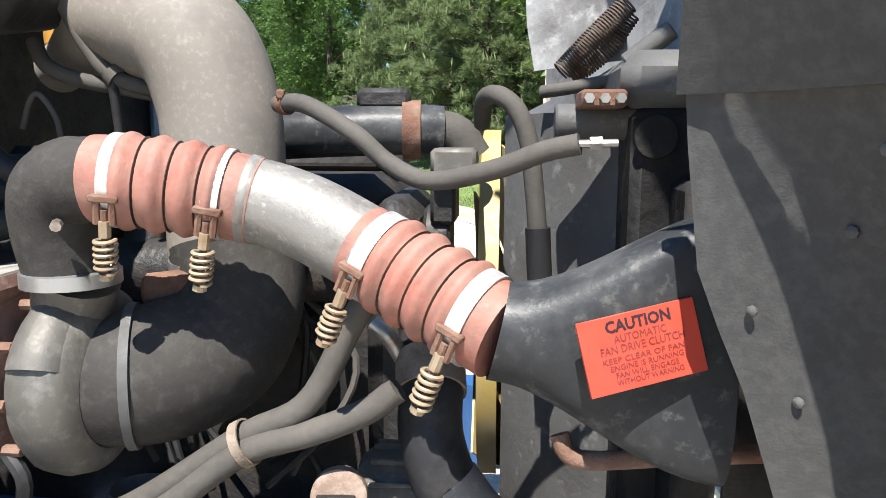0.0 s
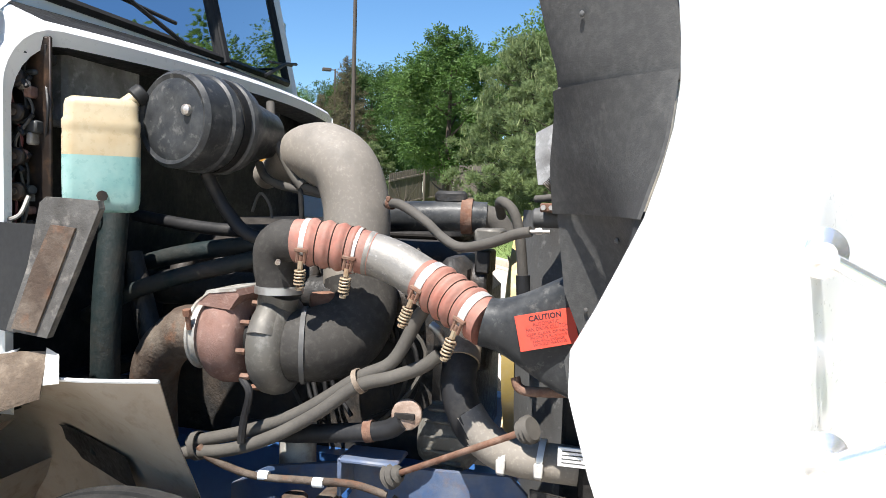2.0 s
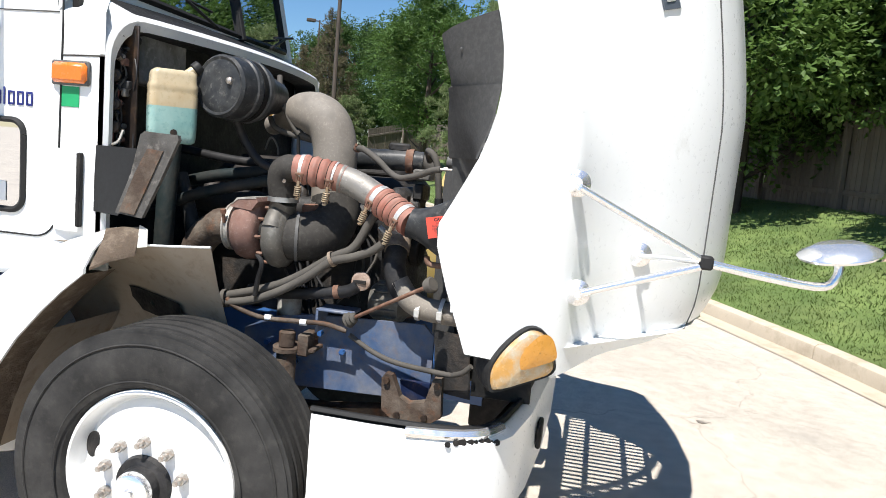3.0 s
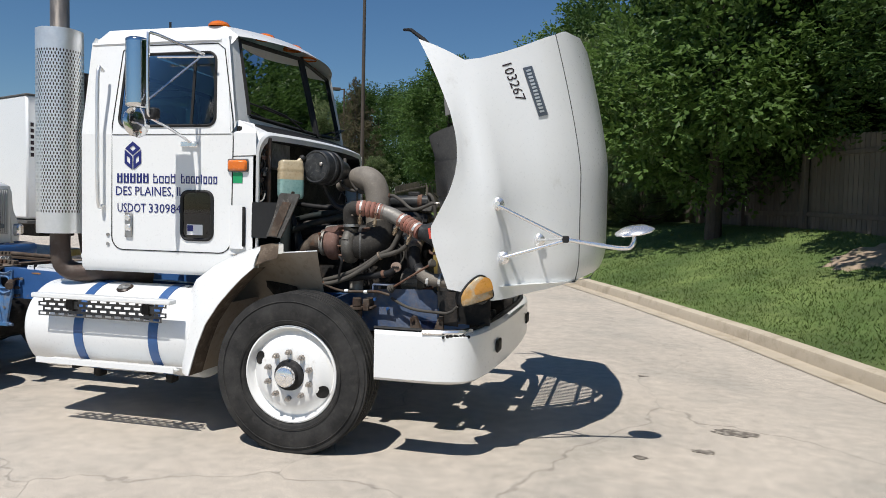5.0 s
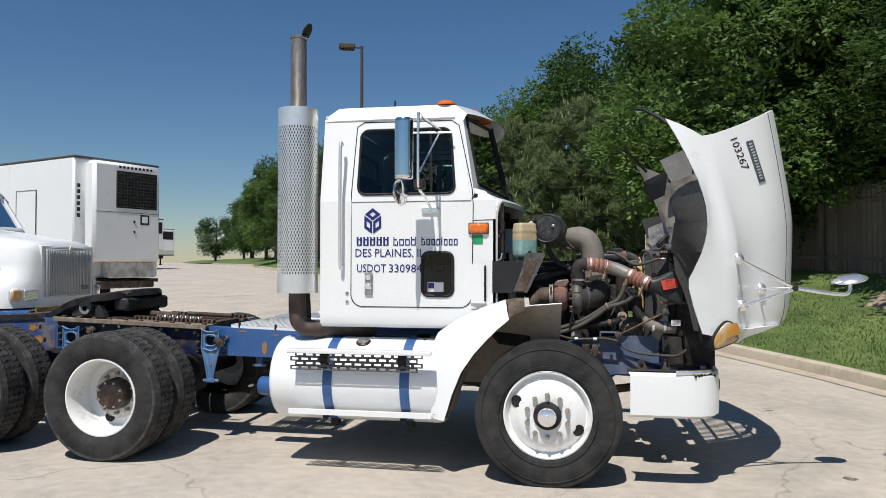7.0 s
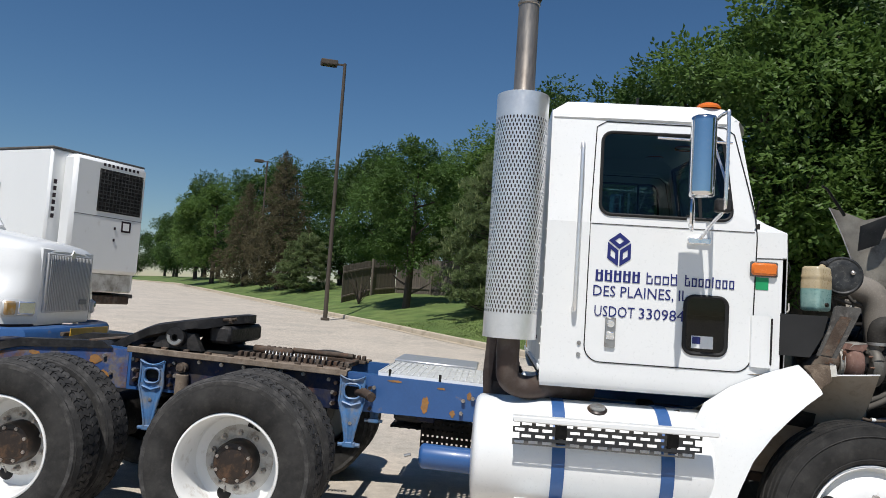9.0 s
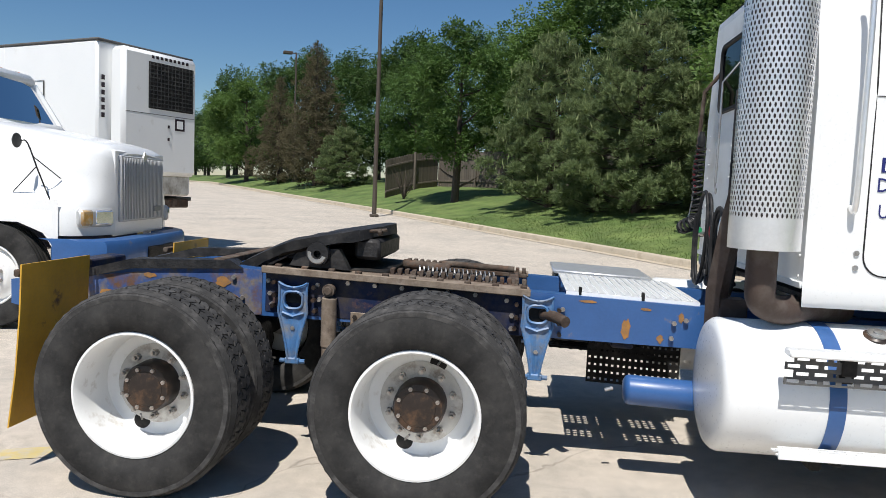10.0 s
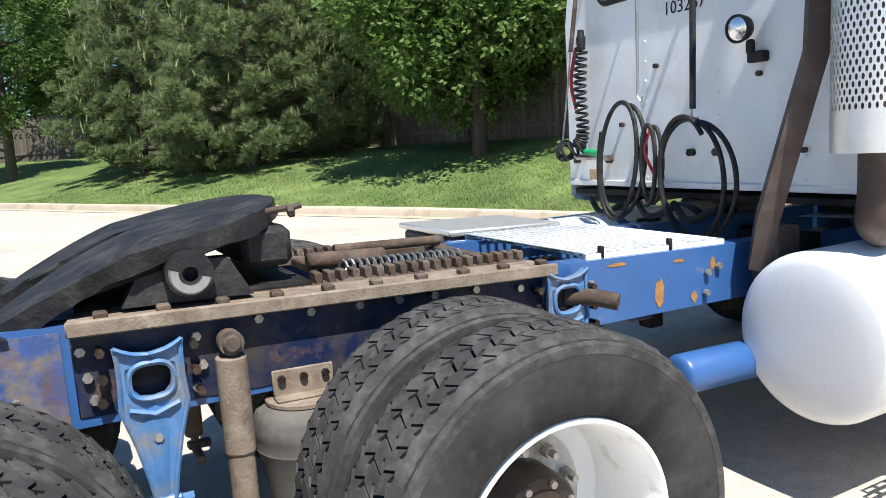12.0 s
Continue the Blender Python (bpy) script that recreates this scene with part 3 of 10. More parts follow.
M["bark"] = material("bark", (0.075, 0.060, 0.048), 0.9, spread=0.35, scale=6, bump=0.6, bump_scale=30, stretch=(3, 3, 0.8))
M["leaf"] = leafy("belt_leaves", (0.036, 0.076, 0.019), (0.084, 0.148, 0.037), 0.40)
M["leaf_maple"] = leafy("maple_leaves", (0.050, 0.103, 0.024), (0.115, 0.20, 0.048), 0.40)
M["leaf_ash"] = leafy("ash_leaves", (0.068, 0.128, 0.028), (0.145, 0.235, 0.058), 0.42)
M["needle"] = leafy("pine_needles", (0.095, 0.142, 0.056), (0.225, 0.285, 0.12), 0.35, 0.6)
M["needle_brown"] = leafy("browning_spruce_needles", (0.065, 0.075, 0.035), (0.17, 0.135, 0.08), 0.25, 0.7)
M["blade"] = leafy("grass_blades", (0.062, 0.108, 0.026), (0.155, 0.195, 0.060), 0.35)
M["candle"] = leafy("young_pine_candles", (0.17, 0.22, 0.09), (0.32, 0.37, 0.17), 0.3, 0.6)

ys = [-400, -60, -20, -8, -3, 0, 1.5] + [4 + 4 * i for i in range(15)] + [90, 160, 300, 900]
xs = [-900, -300, -120, -60, -40, -24, -14, -8, -4, 0, 4, 8, 14, 24, 60, 300, 900]
gs = Shape().grid([[(x, y, lot_height(y)) for x in xs] for y in ys])
thing("ground", "pale worn concrete yard with cracks and stains", "ground", kind="structure", at=part("ground", gs, M["concrete"]))

rows = []
ky = [-16, -5, -2, 1.6, 4, 6, 8, 10, 12, 14, 16, 18, 20, 22, 25, 30, 36, 44, 54, 75, 106, 250]
for y in ky:
    x0 = kerb_x(y)
    rows.append([(x0 + d / 0.88, y + 0.0 * d, lot_height(y) + bank(d, y) + (0.03 * noise.noise((x0 * 0.7 + d, y, 0)) if d > 0.3 else 0)) for d in (0.14, 0.5, 0.8, 1.4, 2, 3, 4.2, 5.5, 7, 9, 12, 20, 60, 400)])
thing("lawn_bank", "mown green grass bank rising behind the kerb", "lawn", kind="structure", at=part("lawn_bank", Shape().grid(rows), M["grass"]))

# kerb stones, one after another along the lawn
kerb = thing("kerb", "pale concrete kerb along the grass bank", "kerb", kind="structure")
pts = []
for (x0, y0), (x1, y1) in zip(KERB[1:13], KERB[2:14]):
    n = max(1, int(math.hypot(x1 - x0, y1 - y0) / 2.4 + 0.5))
    pts += [(lerp(x0, x1, i / n), lerp(y0, y1, i / n)) for i in range(n)]
for (x0, y0), (x1, y1) in zip(pts, pts[1:]):
    d = unit((x1 - x0, y1 - y0, 0))
    nrm = Vector((-d.y, d.x, 0)) * (1 if -d.y > 0 else -1)
    a, b = Vector((x0, y0, lot_height(y0))) + d * 0.006, Vector((x1, y1, lot_height(y1))) - d * 0.006
    prof = [(0.0, -0.1), (0.0, 0.10), (0.012, 0.135), (0.04, 0.15), (0.15, 0.15), (0.16, -0.1)]
    rows = [[p + nrm * u + Vector((0, 0, h)) for u, h in prof] for p in (a, b)]
    s = Shape().grid(rows, wrap=True)
    s.f += [tuple(range(6)), tuple(range(6, 12))]
    part("kerb_stone", s, M["kerb"], kerb)

gutter = []
for (x0, y0), (x1, y1) in zip(pts, pts[1:]):
    d = unit((x1 - x0, y1 - y0, 0))
    nrm = Vector((-d.y, d.x, 0)) * (1 if -d.y > 0 else -1)
    gutter.append([Vector((x0, y0, lot_height(y0) + 0.006)) - nrm * w for w in (-0.01, 0.10, 0.26)])
thing("gutter", "pale tan concrete gutter strip along the kerb", "gutter", kind="structure", at=part("gutter", Shape().grid(gutter), M["kerb"]))

# bare earth on the bank near the fence
rows, q = [], random.Random(6)
wave = [q.uniform(0.75, 1.15) for _ in range(36)]
for f, lift in ((0.02, 0.07), (0.3, 0.07), (0.6, 0.06), (0.85, 0.045), (1.0, -0.04)):
    rows.append([(5.8 + 1.0 * f * wave[i] * math.cos(i * math.pi / 18), 6.75 + 0.8 * f * wave[i] * math.sin(i * math.pi / 18), lawn_z(5.8 + f * wave[i] * math.cos(i * math.pi / 18), 6.75 + 0.8 * f * wave[i] * math.sin(i * math.pi / 18)) + lift + q.uniform(-0.012, 0.012)) for i in range(36)])
s = Shape().grid(rows, wrap=True)
thing("bare_patch", "patch of bare brown earth on the grass bank", "earth patch", kind="structure", at=part("bare_patch", s, M["soil"]))

# grass blades on the nearer bank
rng = random.Random(5)
s = Shape()
for _ in range(46000):
    y = rng.uniform(-1.5, 20) if rng.random() < 0.7 else rng.uniform(2, 10)
    d = 0.17 + abs(rng.gauss(0, 1)) * 2.6
    x = kerb_x(y) + d / 0.88
    z = lawn_z(x, y) - 0.01
    a, h, w = rng.uniform(0, math.pi), rng.uniform(0.025, 0.06), rng.uniform(0.006, 0.012)
    lx, ly = rng.gauss(0, 0.03), rng.gauss(0, 0.03)
    s.add([(x - w * math.cos(a), y - w * math.sin(a), z), (x + w * math.cos(a), y + w * math.sin(a), z), (x + lx, y + ly, z + h)], [(0, 1, 2)])
thing("grass_blades", "short mown grass blades on the bank", "grass", kind="stuff", at=part("grass_blades", s, M["blade"], angle=0, recalc=False))

# painted line and stains on the yard
M["line_yellow"] = material("worn_yellow_line", (0.52, 0.42, 0.18), 0.85, spread=0.1, dirt=(0.45, 0.41, 0.33), dirt_at=0.5, dirt_scale=9, dirt_soft=0.08)
M["stain"] = material("rusty_stain", (0.34, 0.25, 0.14), 0.85, spread=0.15, dirt=(0.46, 0.42, 0.34), dirt_at=0.5, dirt_scale=8, dirt_soft=0.12)
M["tar"] = material("dark_stain", (0.14, 0.12, 0.10), 0.8, spread=0.2, dirt=(0.42, 0.38, 0.32), dirt_at=0.55, dirt_scale=20, dirt_soft=0.1)
thing("parking_line", "worn yellow painted line on the concrete", "road marking", kind="structure", at=part("parking_line", Shape().grid([[(-12.0, -3.15 + w, 0.004), (-9, -2.05 + w, 0.004), (-6.3, -1.16 + w, 0.004), (-5.3, -0.72 + w, 0.004)] for w in (-0.05, 0.13)]), M["line_yellow"]))


def blot(x, y, r, mat, seed, squash=0.6):
    q = random.Random(seed)
    n = 22
    rr = [r * q.uniform(0.6, 1.15) for _ in range(n)]
    s = Shape().add([(x, y, lot_height(y) + 0.004)] + [(x + rr[i] * math.cos(2 * math.pi * i / n), y + squash * rr[i] * math.sin(2 * math.pi * i / n), lot_height(y) + 0.004) for i in range(n)], [(0, 1 + i, 1 + (i + 1) % n) for i in range(n)])
    return part("stain", s, mat)


for x, y, r, k, sd in ((-5.574, -1.223, 0.13, "stain", 1), (2.15, 1.8, 0.05, "tar", 2), (2.5, -0.35, 0.08, "tar", 3), (2.1, -0.6, 0.06, "tar", 4), (-0.6, -2.6, 0.07, "tar", 5), (2.75, 0.15, 0.16, "tar", 6), (-1.2, -2.2, 0.05, "tar", 7)):
    tagged(blot(x, y, r, M[k], sd), "dark oily spot on the concrete" if k == "tar" else "rusty brown stain on the concrete", "stain", kind="structure")

# ---- fence ----
FENCE = [(9.4, -3.0), (6.15, 7.9), (4.6, 13.0), (2.3, 21.1), (-3.2, 30.5), (-7.4, 33.5), (-9.3, 28.9)]
slat_mesh = None
for (x0, y0), (x1, y1) in zip(FENCE, FENCE[1:]):
    ln = math.hypot(x1 - x0, y1 - y0)
    n = max(1, int(ln / 2.4))
    for i in range(n):
        xa, ya, xb, yb = lerp(x0, x1, i / n), lerp(y0, y1, i / n), lerp(x0, x1, (i + 1) / n), lerp(y0, y1, (i + 1) / n)
        za, zb = lawn_z(xa, ya) - 0.1, lawn_z(xb, yb) - 0.1
        panel = thing("fence_panel", "weathered grey-brown wooden fence panel on the bank", "fence", "fence along the bank")
        ang = math.atan2(yb - ya, xb - xa)
        w = math.hypot(xb - xa, yb - ya)
        panel.matrix_world = Matrix.Translation((xa, ya, za)) @ Matrix.Rotation(ang, 4, "Z")
        part("post", Shape().box(-0.05, 0.05, 0.03, 0.13, 0, 1.95, 0.01), M["fence"], panel)
        k = int(w / 0.145)
        for q in range(k):
            if slat_mesh is None:
                slat_mesh = Shape().box(0.0, 0.138, -0.012, 0.012, 0.06, 1.86, 0.005).mesh("slat", M["fence"])
            sl = part("slat", slat_mesh, M["fence"], panel)
            sl.location = (0.05 + q * (w - 0.05) / k, 0, (zb - za) * q / k + random.Random(q * 7 + i).uniform(-0.012, 0.012))
        for h in (0.35, 1.5):
            s = Shape().box(0, w, 0.014, 0.055, h, h + 0.085, 0.006)
            s.v = [(a, b, c + (zb - za) * a / w) for a, b, c in s.v]
            part("rail", s, M["fence"], panel)

# ---- lamp posts ----
M["lamp_post"] = material("brown_painted_post", (0.075, 0.062, 0.050), 0.55, spread=0.15)


def lamp_post(x, y, h, turn):
    z = lawn_z(x, y) if x > kerb_x(y) else lot_height(y)
    ob = thing("lamp_post", "tall brown square lamp post with a box head", "lamp post", "yard lamps")
    ob.location, ob.rotation_euler = (x, y, z), (0, 0, turn)
    part("post", Shape().sweep([(0, 0, 0), (0, 0, h)], [0.085, 0.06], 8), M["lamp_post"], ob)
    part("base", Shape().box(-0.15, 0.15, -0.15, 0.15, 0, 0.10, 0.02), M["lamp_post"], ob)
    part("arm", Shape().box(-0.30, 0.03, -0.03, 0.03, h - 0.10, h - 0.03, 0.01), M["lamp_post"], ob)
    head = part("lamp_head", Shape().box(-0.92, -0.28, -0.2, 0.2, h - 0.16, h + 0.04, 0.03), M["lamp_post"], ob)
    part("lens", Shape().box(-0.85, -0.35, -0.15, 0.15, h - 0.172, h - 0.158, 0.004), M["glass_clear"], head)


lamp_post(-8.30, 21.7, 9.8, 0.35)
lamp_post(-19.5, 47.0, 9.2, 0.5)
lamp_post(-40.0, 86.0, 9.2, 0.5)


# ---- trees ----
def branches(seed, height, spread, trunk_r, first, count, up):
    """Trunk and limbs as tapered bars; gives the shape and the limb ends."""
    q = random.Random(seed)
    s, tips = Shape(), []
    lean = Vector((q.uniform(-0.03, 0.03), q.uniform(-0.03, 0.03), 1))
    top = lean * height
    trunk = smooth_path([(0, 0, -1.1), lean * height * 0.3 + Vector((q.uniform(-.08, .08), q.uniform(-.08, .08), 0)), lean * height * 0.65 + Vector((q.uniform(-.15, .15), q.uniform(-.15, .15), 0)), top], 9)
    s.sweep(trunk, [trunk_r * (1.35 - i * 0.145) if i else trunk_r * 1.7 for i in range(9)], 9)
    for k in range(count):
        f = lerp(first, 0.95, (k + q.random() * 0.6) / count)
        base = trunk[0].lerp(top, f)
        a = k * 2.4 + q.uniform(-0.4, 0.4)
        length = spread * (1.0 - 0.6 * max(0, f - 0.35)) * q.uniform(0.7, 1.05)
        end = base + Vector((math.cos(a) * length, math.sin(a) * length, up * length * q.uniform(0.6, 1.3)))
        mid = base.lerp(end, 0.5) + Vector((0, 0, -0.06 * length))
        s.sweep(smooth_path([base, mid, end], 5), [trunk_r * 0.42 * (1 - 0.18 * i) for i in range(5)], 5)
        tips += [mid.lerp(end, 0.4), end]
    tips.append(top)
    return s, tips


def leaf_crown(seed, centre, radii, blobs, leaves, size, leaflets=3):
    """Leaf sprays gathered in many clumps inside an uneven crown."""
    q = random.Random(seed)
    s = Shape()
    cl = []
    for _ in range(blobs):
        while True:
            p = Vector((q.uniform(-1, 1), q.uniform(-1, 1), q.uniform(-1, 1)))
            if 0.25 < p.length < 1:
                break
        p = p.normalized() * p.length ** 0.55
        cl.append((Vector((centre[0] + p.x * radii[0], centre[1] + p.y * radii[1], centre[2] + p.z * radii[2])), q.uniform(0.16, 0.34) * min(radii) * (1.15 if p.z < 0 else 0.95)))
    for _ in range(leaves):
        c, r = cl[q.randrange(len(cl))]
        d = Vector((q.gauss(0, 1), q.gauss(0, 1), q.gauss(0, 0.75))).normalized()
        p = c + d * r * (q.random() ** 0.4) * 1.15
        ax = (d + Vector((q.uniform(-.8, .8), q.uniform(-.8, .8), q.uniform(-1.0, 0.3)))).normalized()
        side = ax.cross(Vector((q.uniform(-1, 1), q.uniform(-1, 1), 1.2))).normalized()
        nr = ax.cross(side)
        for k in range(leaflets):
            o = p + ax * size * (0.42 * k)
            dr = (ax * 0.6 + side * (0.9 if k % 2 else -0.9) * (1 if k < leaflets - 1 else 0.05)).normalized()
            sd = dr.cross(nr).normalized()
            L, W = size * q.uniform(0.75, 1.1), size * q.uniform(0.26, 0.36)
            s.add([o, o + dr * L * 0.5 + sd * W + nr * W * 0.25, o + dr * L - nr * L * 0.12, o + dr * L * 0.5 - sd * W + nr * W * 0.25], [(0, 1, 2), (0, 2, 3)])
    return s


def broad_tree(seed, height, spread, leaf, blobs=40, leaves=5200, size=0.15, label="leafy green broad-leaved tree behind the grass bank", low=0.12):
    ob = thing("tree", label, "tree")
    s, tips = branches(seed, height * 0.86, spread * 0.75, height * 0.016 + 0.03, 0.22, 11, 0.6)
    part("trunk", s, M["bark"], ob)
    s = leaf_crown(seed + 1, (0, 0, height * (0.5 + low / 2)), (spread, spread, height * (0.5 - low / 2)), blobs, leaves, size)
    part("crown", s, M[leaf], ob, angle=0, recalc=False)
    return ob


def needle_tree(seed, height, spread, mat, tufts, label, cone=0.5, up=0.8, tuft=0.20, first=0.03):
    """A conifer: whorls of boughs that carry brushes of needles."""
    q = random.Random(seed)
    ob = thing("conifer", label, "tree")
    trunk = Shape().sweep([(0, 0, -0.15), (0.03, 0, height * 0.5), (0, 0, height * 0.98)], [0.13, 0.08, 0.015], 8)
    s = Shape()
    boughs = []
    n = int(height * 19)
    for k in range(n):
        f = first + (0.97 - first) * k / n
        a = k * 2.39996 + q.uniform(-0.3, 0.3)
        prof = min(1.0, (1 - f) ** cone * (1.15 if f > 0.12 else 0.8 + 2 * f))
        L = spread * prof * q.uniform(0.68, 1.08)
        base = Vector((0, 0, height * f))
        end = base + Vector((math.cos(a) * L, math.sin(a) * L, L * up * q.uniform(0.15, 0.65)))
        mid = base.lerp(end, 0.55) + Vector((0, 0, -0.10 * L))
        boughs.append((base, mid, end, L))
        trunk.sweep([base, mid, end], [0.022, 0.013, 0.005], 4, caps=False)
    part("trunk", trunk, M["bark"], ob)
    clumps = []
    for b in boughs:
        for t in (0.42, 0.62, 0.80, 0.93, 1.04):
            p = b[0].lerp(b[1], t / 0.55) if t < 0.55 else b[1].lerp(b[2], (t - 0.55) / 0.45)
            side = 0.20 * b[3] * (1.1 - t * 0.5)
            clumps.append((p + Vector((q.gauss(0, side), q.gauss(0, side), q.gauss(0.02, 0.06))), (0.05 + 0.045 * b[3]) * q.uniform(0.75, 1.3), b[3] ** 1.2))
    for c, r, _ in q.choices(clumps, [k[2] for k in clumps], k=tufts):
        d = Vector((q.gauss(0, 1), q.gauss(0, 1), q.gauss(0.25, 0.8))).normalized()
        p = c + d * r * q.uniform(0.3, 1.0)
        out = (d * 0.9 + Vector((p.x, p.y, 0)).normalized() * 0.3 + Vector((0, 0, up * 0.8))).normalized()
        u = out.orthogonal().normalized()
        w = out.cross(u)
        L = tuft * q.uniform(0.6, 1.1)
        for i in range(7):
            a = i * 0.9 + q.uniform(-.3, .3)
            e = u * math.cos(a) + w * math.sin(a)
            f = -out.cross(e)
            o = p + out * L * 0.06 * i
            tip = o + out * L * 0.7 + e * L * 0.45
            s.add([o - f * L * 0.05, o + f * L * 0.05, tip], [(0, 1, 2)])
    part("crown", s, M[mat], ob, angle=0, recalc=False)
    if up > 0.5:
        s = Shape()
        for b in boughs:
            for k in range(5):
                p = b[1].lerp(b[2], q.uniform(0.3, 1.1)) + Vector((q.gauss(0, 0.13 * b[3]), q.gauss(0, 0.13 * b[3]), q.uniform(0.0, 0.12)))
                h, w = q.uniform(0.16, 0.34), q.uniform(0.014, 0.024)
                tip = p + Vector((q.gauss(0, 0.03), q.gauss(0, 0.03), h))
                a = q.uniform(0, 2)
                ring_ = [p + Vector((w * math.cos(a + 2.09 * j), w * math.sin(a + 2.09 * j), h * 0.3)) for j in range(3)]
                s.add([p] + ring_ + [tip], [(0, 1, 2), (0, 2, 3), (0, 3, 1), (4, 1, 2), (4, 2, 3), (4, 3, 1)])
        tagged(part("young_shoot", s, M["candle"], ob, "pale young shoots", angle=0, recalc=False), kind="stuff")
    return ob


def plant(ob, x, y, turn=0.0, scale=(1, 1, 1), first=False, sink=0.0):
    m = Matrix.Translation((x, y, lawn_z(x, y) - 0.05 - sink)) @ Matrix.Rotation(turn, 4, "Z") @ Matrix.Diagonal((*scale, 1))
    if first:
        ob.matrix_world = m
        return ob
    c = copy_thing(ob, m)
    return c


plant(broad_tree(11, 7.4, 2.6, "leaf_ash", 52, 9500, 0.155, "tall ash tree with bright feathery leaves beside the fence"), 3.65, 11.0, 0.4, first=True)
maple = plant(broad_tree(23, 6.9, 1.95, "leaf_maple", 46, 8200, 0.13, "dense dark green maple on the lawn", 0.27), -5.7, 24.6, 0.0, first=True)
wild = plant(broad_tree(37, 9.3, 3.1, "leaf", 50, 7800, 0.19, "large leafy tree in the belt behind the fence"), 7.9, 12.8, 0.0, first=True)
light = plant(broad_tree(41, 9.0, 2.8, "leaf_ash", 44, 6200, 0.19, "light green leafy tree in the belt behind the fence"), -0.9, 29.5, 1.0, first=True)
pine = plant(needle_tree(5, 5.7, 1.95, "needle", 17000, "bushy green pine with upright candles on the lawn", 0.55, 0.75, 0.19, 0.0), -2.1, 20.2, 0.0, first=True)
spruce = plant(needle_tree(9, 9.3, 2.5, "needle_brown", 9000, "tall spruce with brownish hanging needles", 0.85, 0.1, 0.26), -16.2, 41.0, 0.0, first=True)
plant(pine, 0.25, 16.7, 2.1, (1.15, 1.15, 0.98))
plant(pine, -0.75, 18.0, 4.0, (0.75, 0.75, 0.55))
plant(pine, 2.3, 16.2, 1.2, (0.9, 0.9, 0.82))
plant(pine, -13.4, 37.5, 0.7, (0.9, 0.9, 0.62))
plant(spruce, -20.8, 47.5, 1.7, (0.9, 0.9, 0.85))
for k, (x, y, h) in enumerate(((7.5, 6.9, 0.76), (8.5, 3.0, 1.0), (9.8, -1.2, 1.0), (5.6, 11.6, 0.85), (10.6, 9.0, 1.1), (4.6, 18.6, 1.0), (6.6, 20.5, 1.1), (2.0, 27.5, 1.05), (9.6, 16.5, 1.1), (13.2, 3.5, 1.0), (14.5, -4.0, 0.95), (-9.3, 39.0, 0.92), (-12.9, 45.0, 1.05), (-18.6, 53.0, 1.12), (-24.0, 60.0, 1.15), (-30.0, 66.0, 1.12), (-38.0, 82.0, 1.2), (-46, 92, 1.0), (12.5, 11.0, 1.2), (-60, 118, 1.1), (-72, 130, 1.1))):
    plant(wild, x, y, k * 1.3, (h, h, h * ((0.92 + 0.05 * (k % 4)) if k > 2 and k not in (4, 9, 18) else {0: 0.68, 1: 0.64, 2: 0.75, 4: 0.86, 9: 0.68, 18: 0.78}[k])), sink=-0.85 if k < 3 else 0.0)
for k, (x, y, h) in enumerate(((3.2, 24.0, 0.9), (-5.0, 36.0, 0.86), (-26.0, 54.5, 0.95), (-34, 70, 1.05), (8.8, 14.0, 0.85), (-52, 104, 1.0), (-2.7, 31.0, 0.9))):
    plant(light, x, y, k * 1.9 + 0.5, (h, h, h))
plant(maple, -22.5, 53.0, 2.0)
plant(maple, -8.9, 35.0, 1.0, (0.9, 0.9, 0.95))
# low bare shrub beside the fence
s = Shape()
q = random.Random(3)
for k in range(26):
    a = q.uniform(0, 6.28)
    e = Vector((math.cos(a) * q.uniform(.2, .8), math.sin(a) * q.uniform(.2, .8), q.uniform(0.5, 1.5)))
    s.sweep(smooth_path([(0, 0, 0), e * 0.5 + Vector((0, 0, 0.1)), e], 5), [0.02, 0.015, 0.011, 0.008, 0.004], 4)
sh = part("bare_shrub", s, M["bark"])
sh.location = (-8.2, 27.6, lawn_z(-8.2, 27.6))
thing("", "leafless brown shrub beside the wooden fence", "shrub", at=sh)
# ---- the truck ----
truck = thing("truck", "white day-cab truck tractor with blue frame, hood tilted open", "truck")


def rounded(x0, x1, z0, z1, r, n=6):
    """A rounded rectangle as a loop of pairs."""
    out = []
    for cx, cz, a in ((x1 - r, z1 - r, 0), (x0 + r, z1 - r, 90), (x0 + r, z0 + r, 180), (x1 - r, z0 + r, 270)):
        out += [(cx + r * math.cos(radians(a + 90 * i / n)), cz + r * math.sin(radians(a + 90 * i / n))) for i in range(n + 1)]
    return out


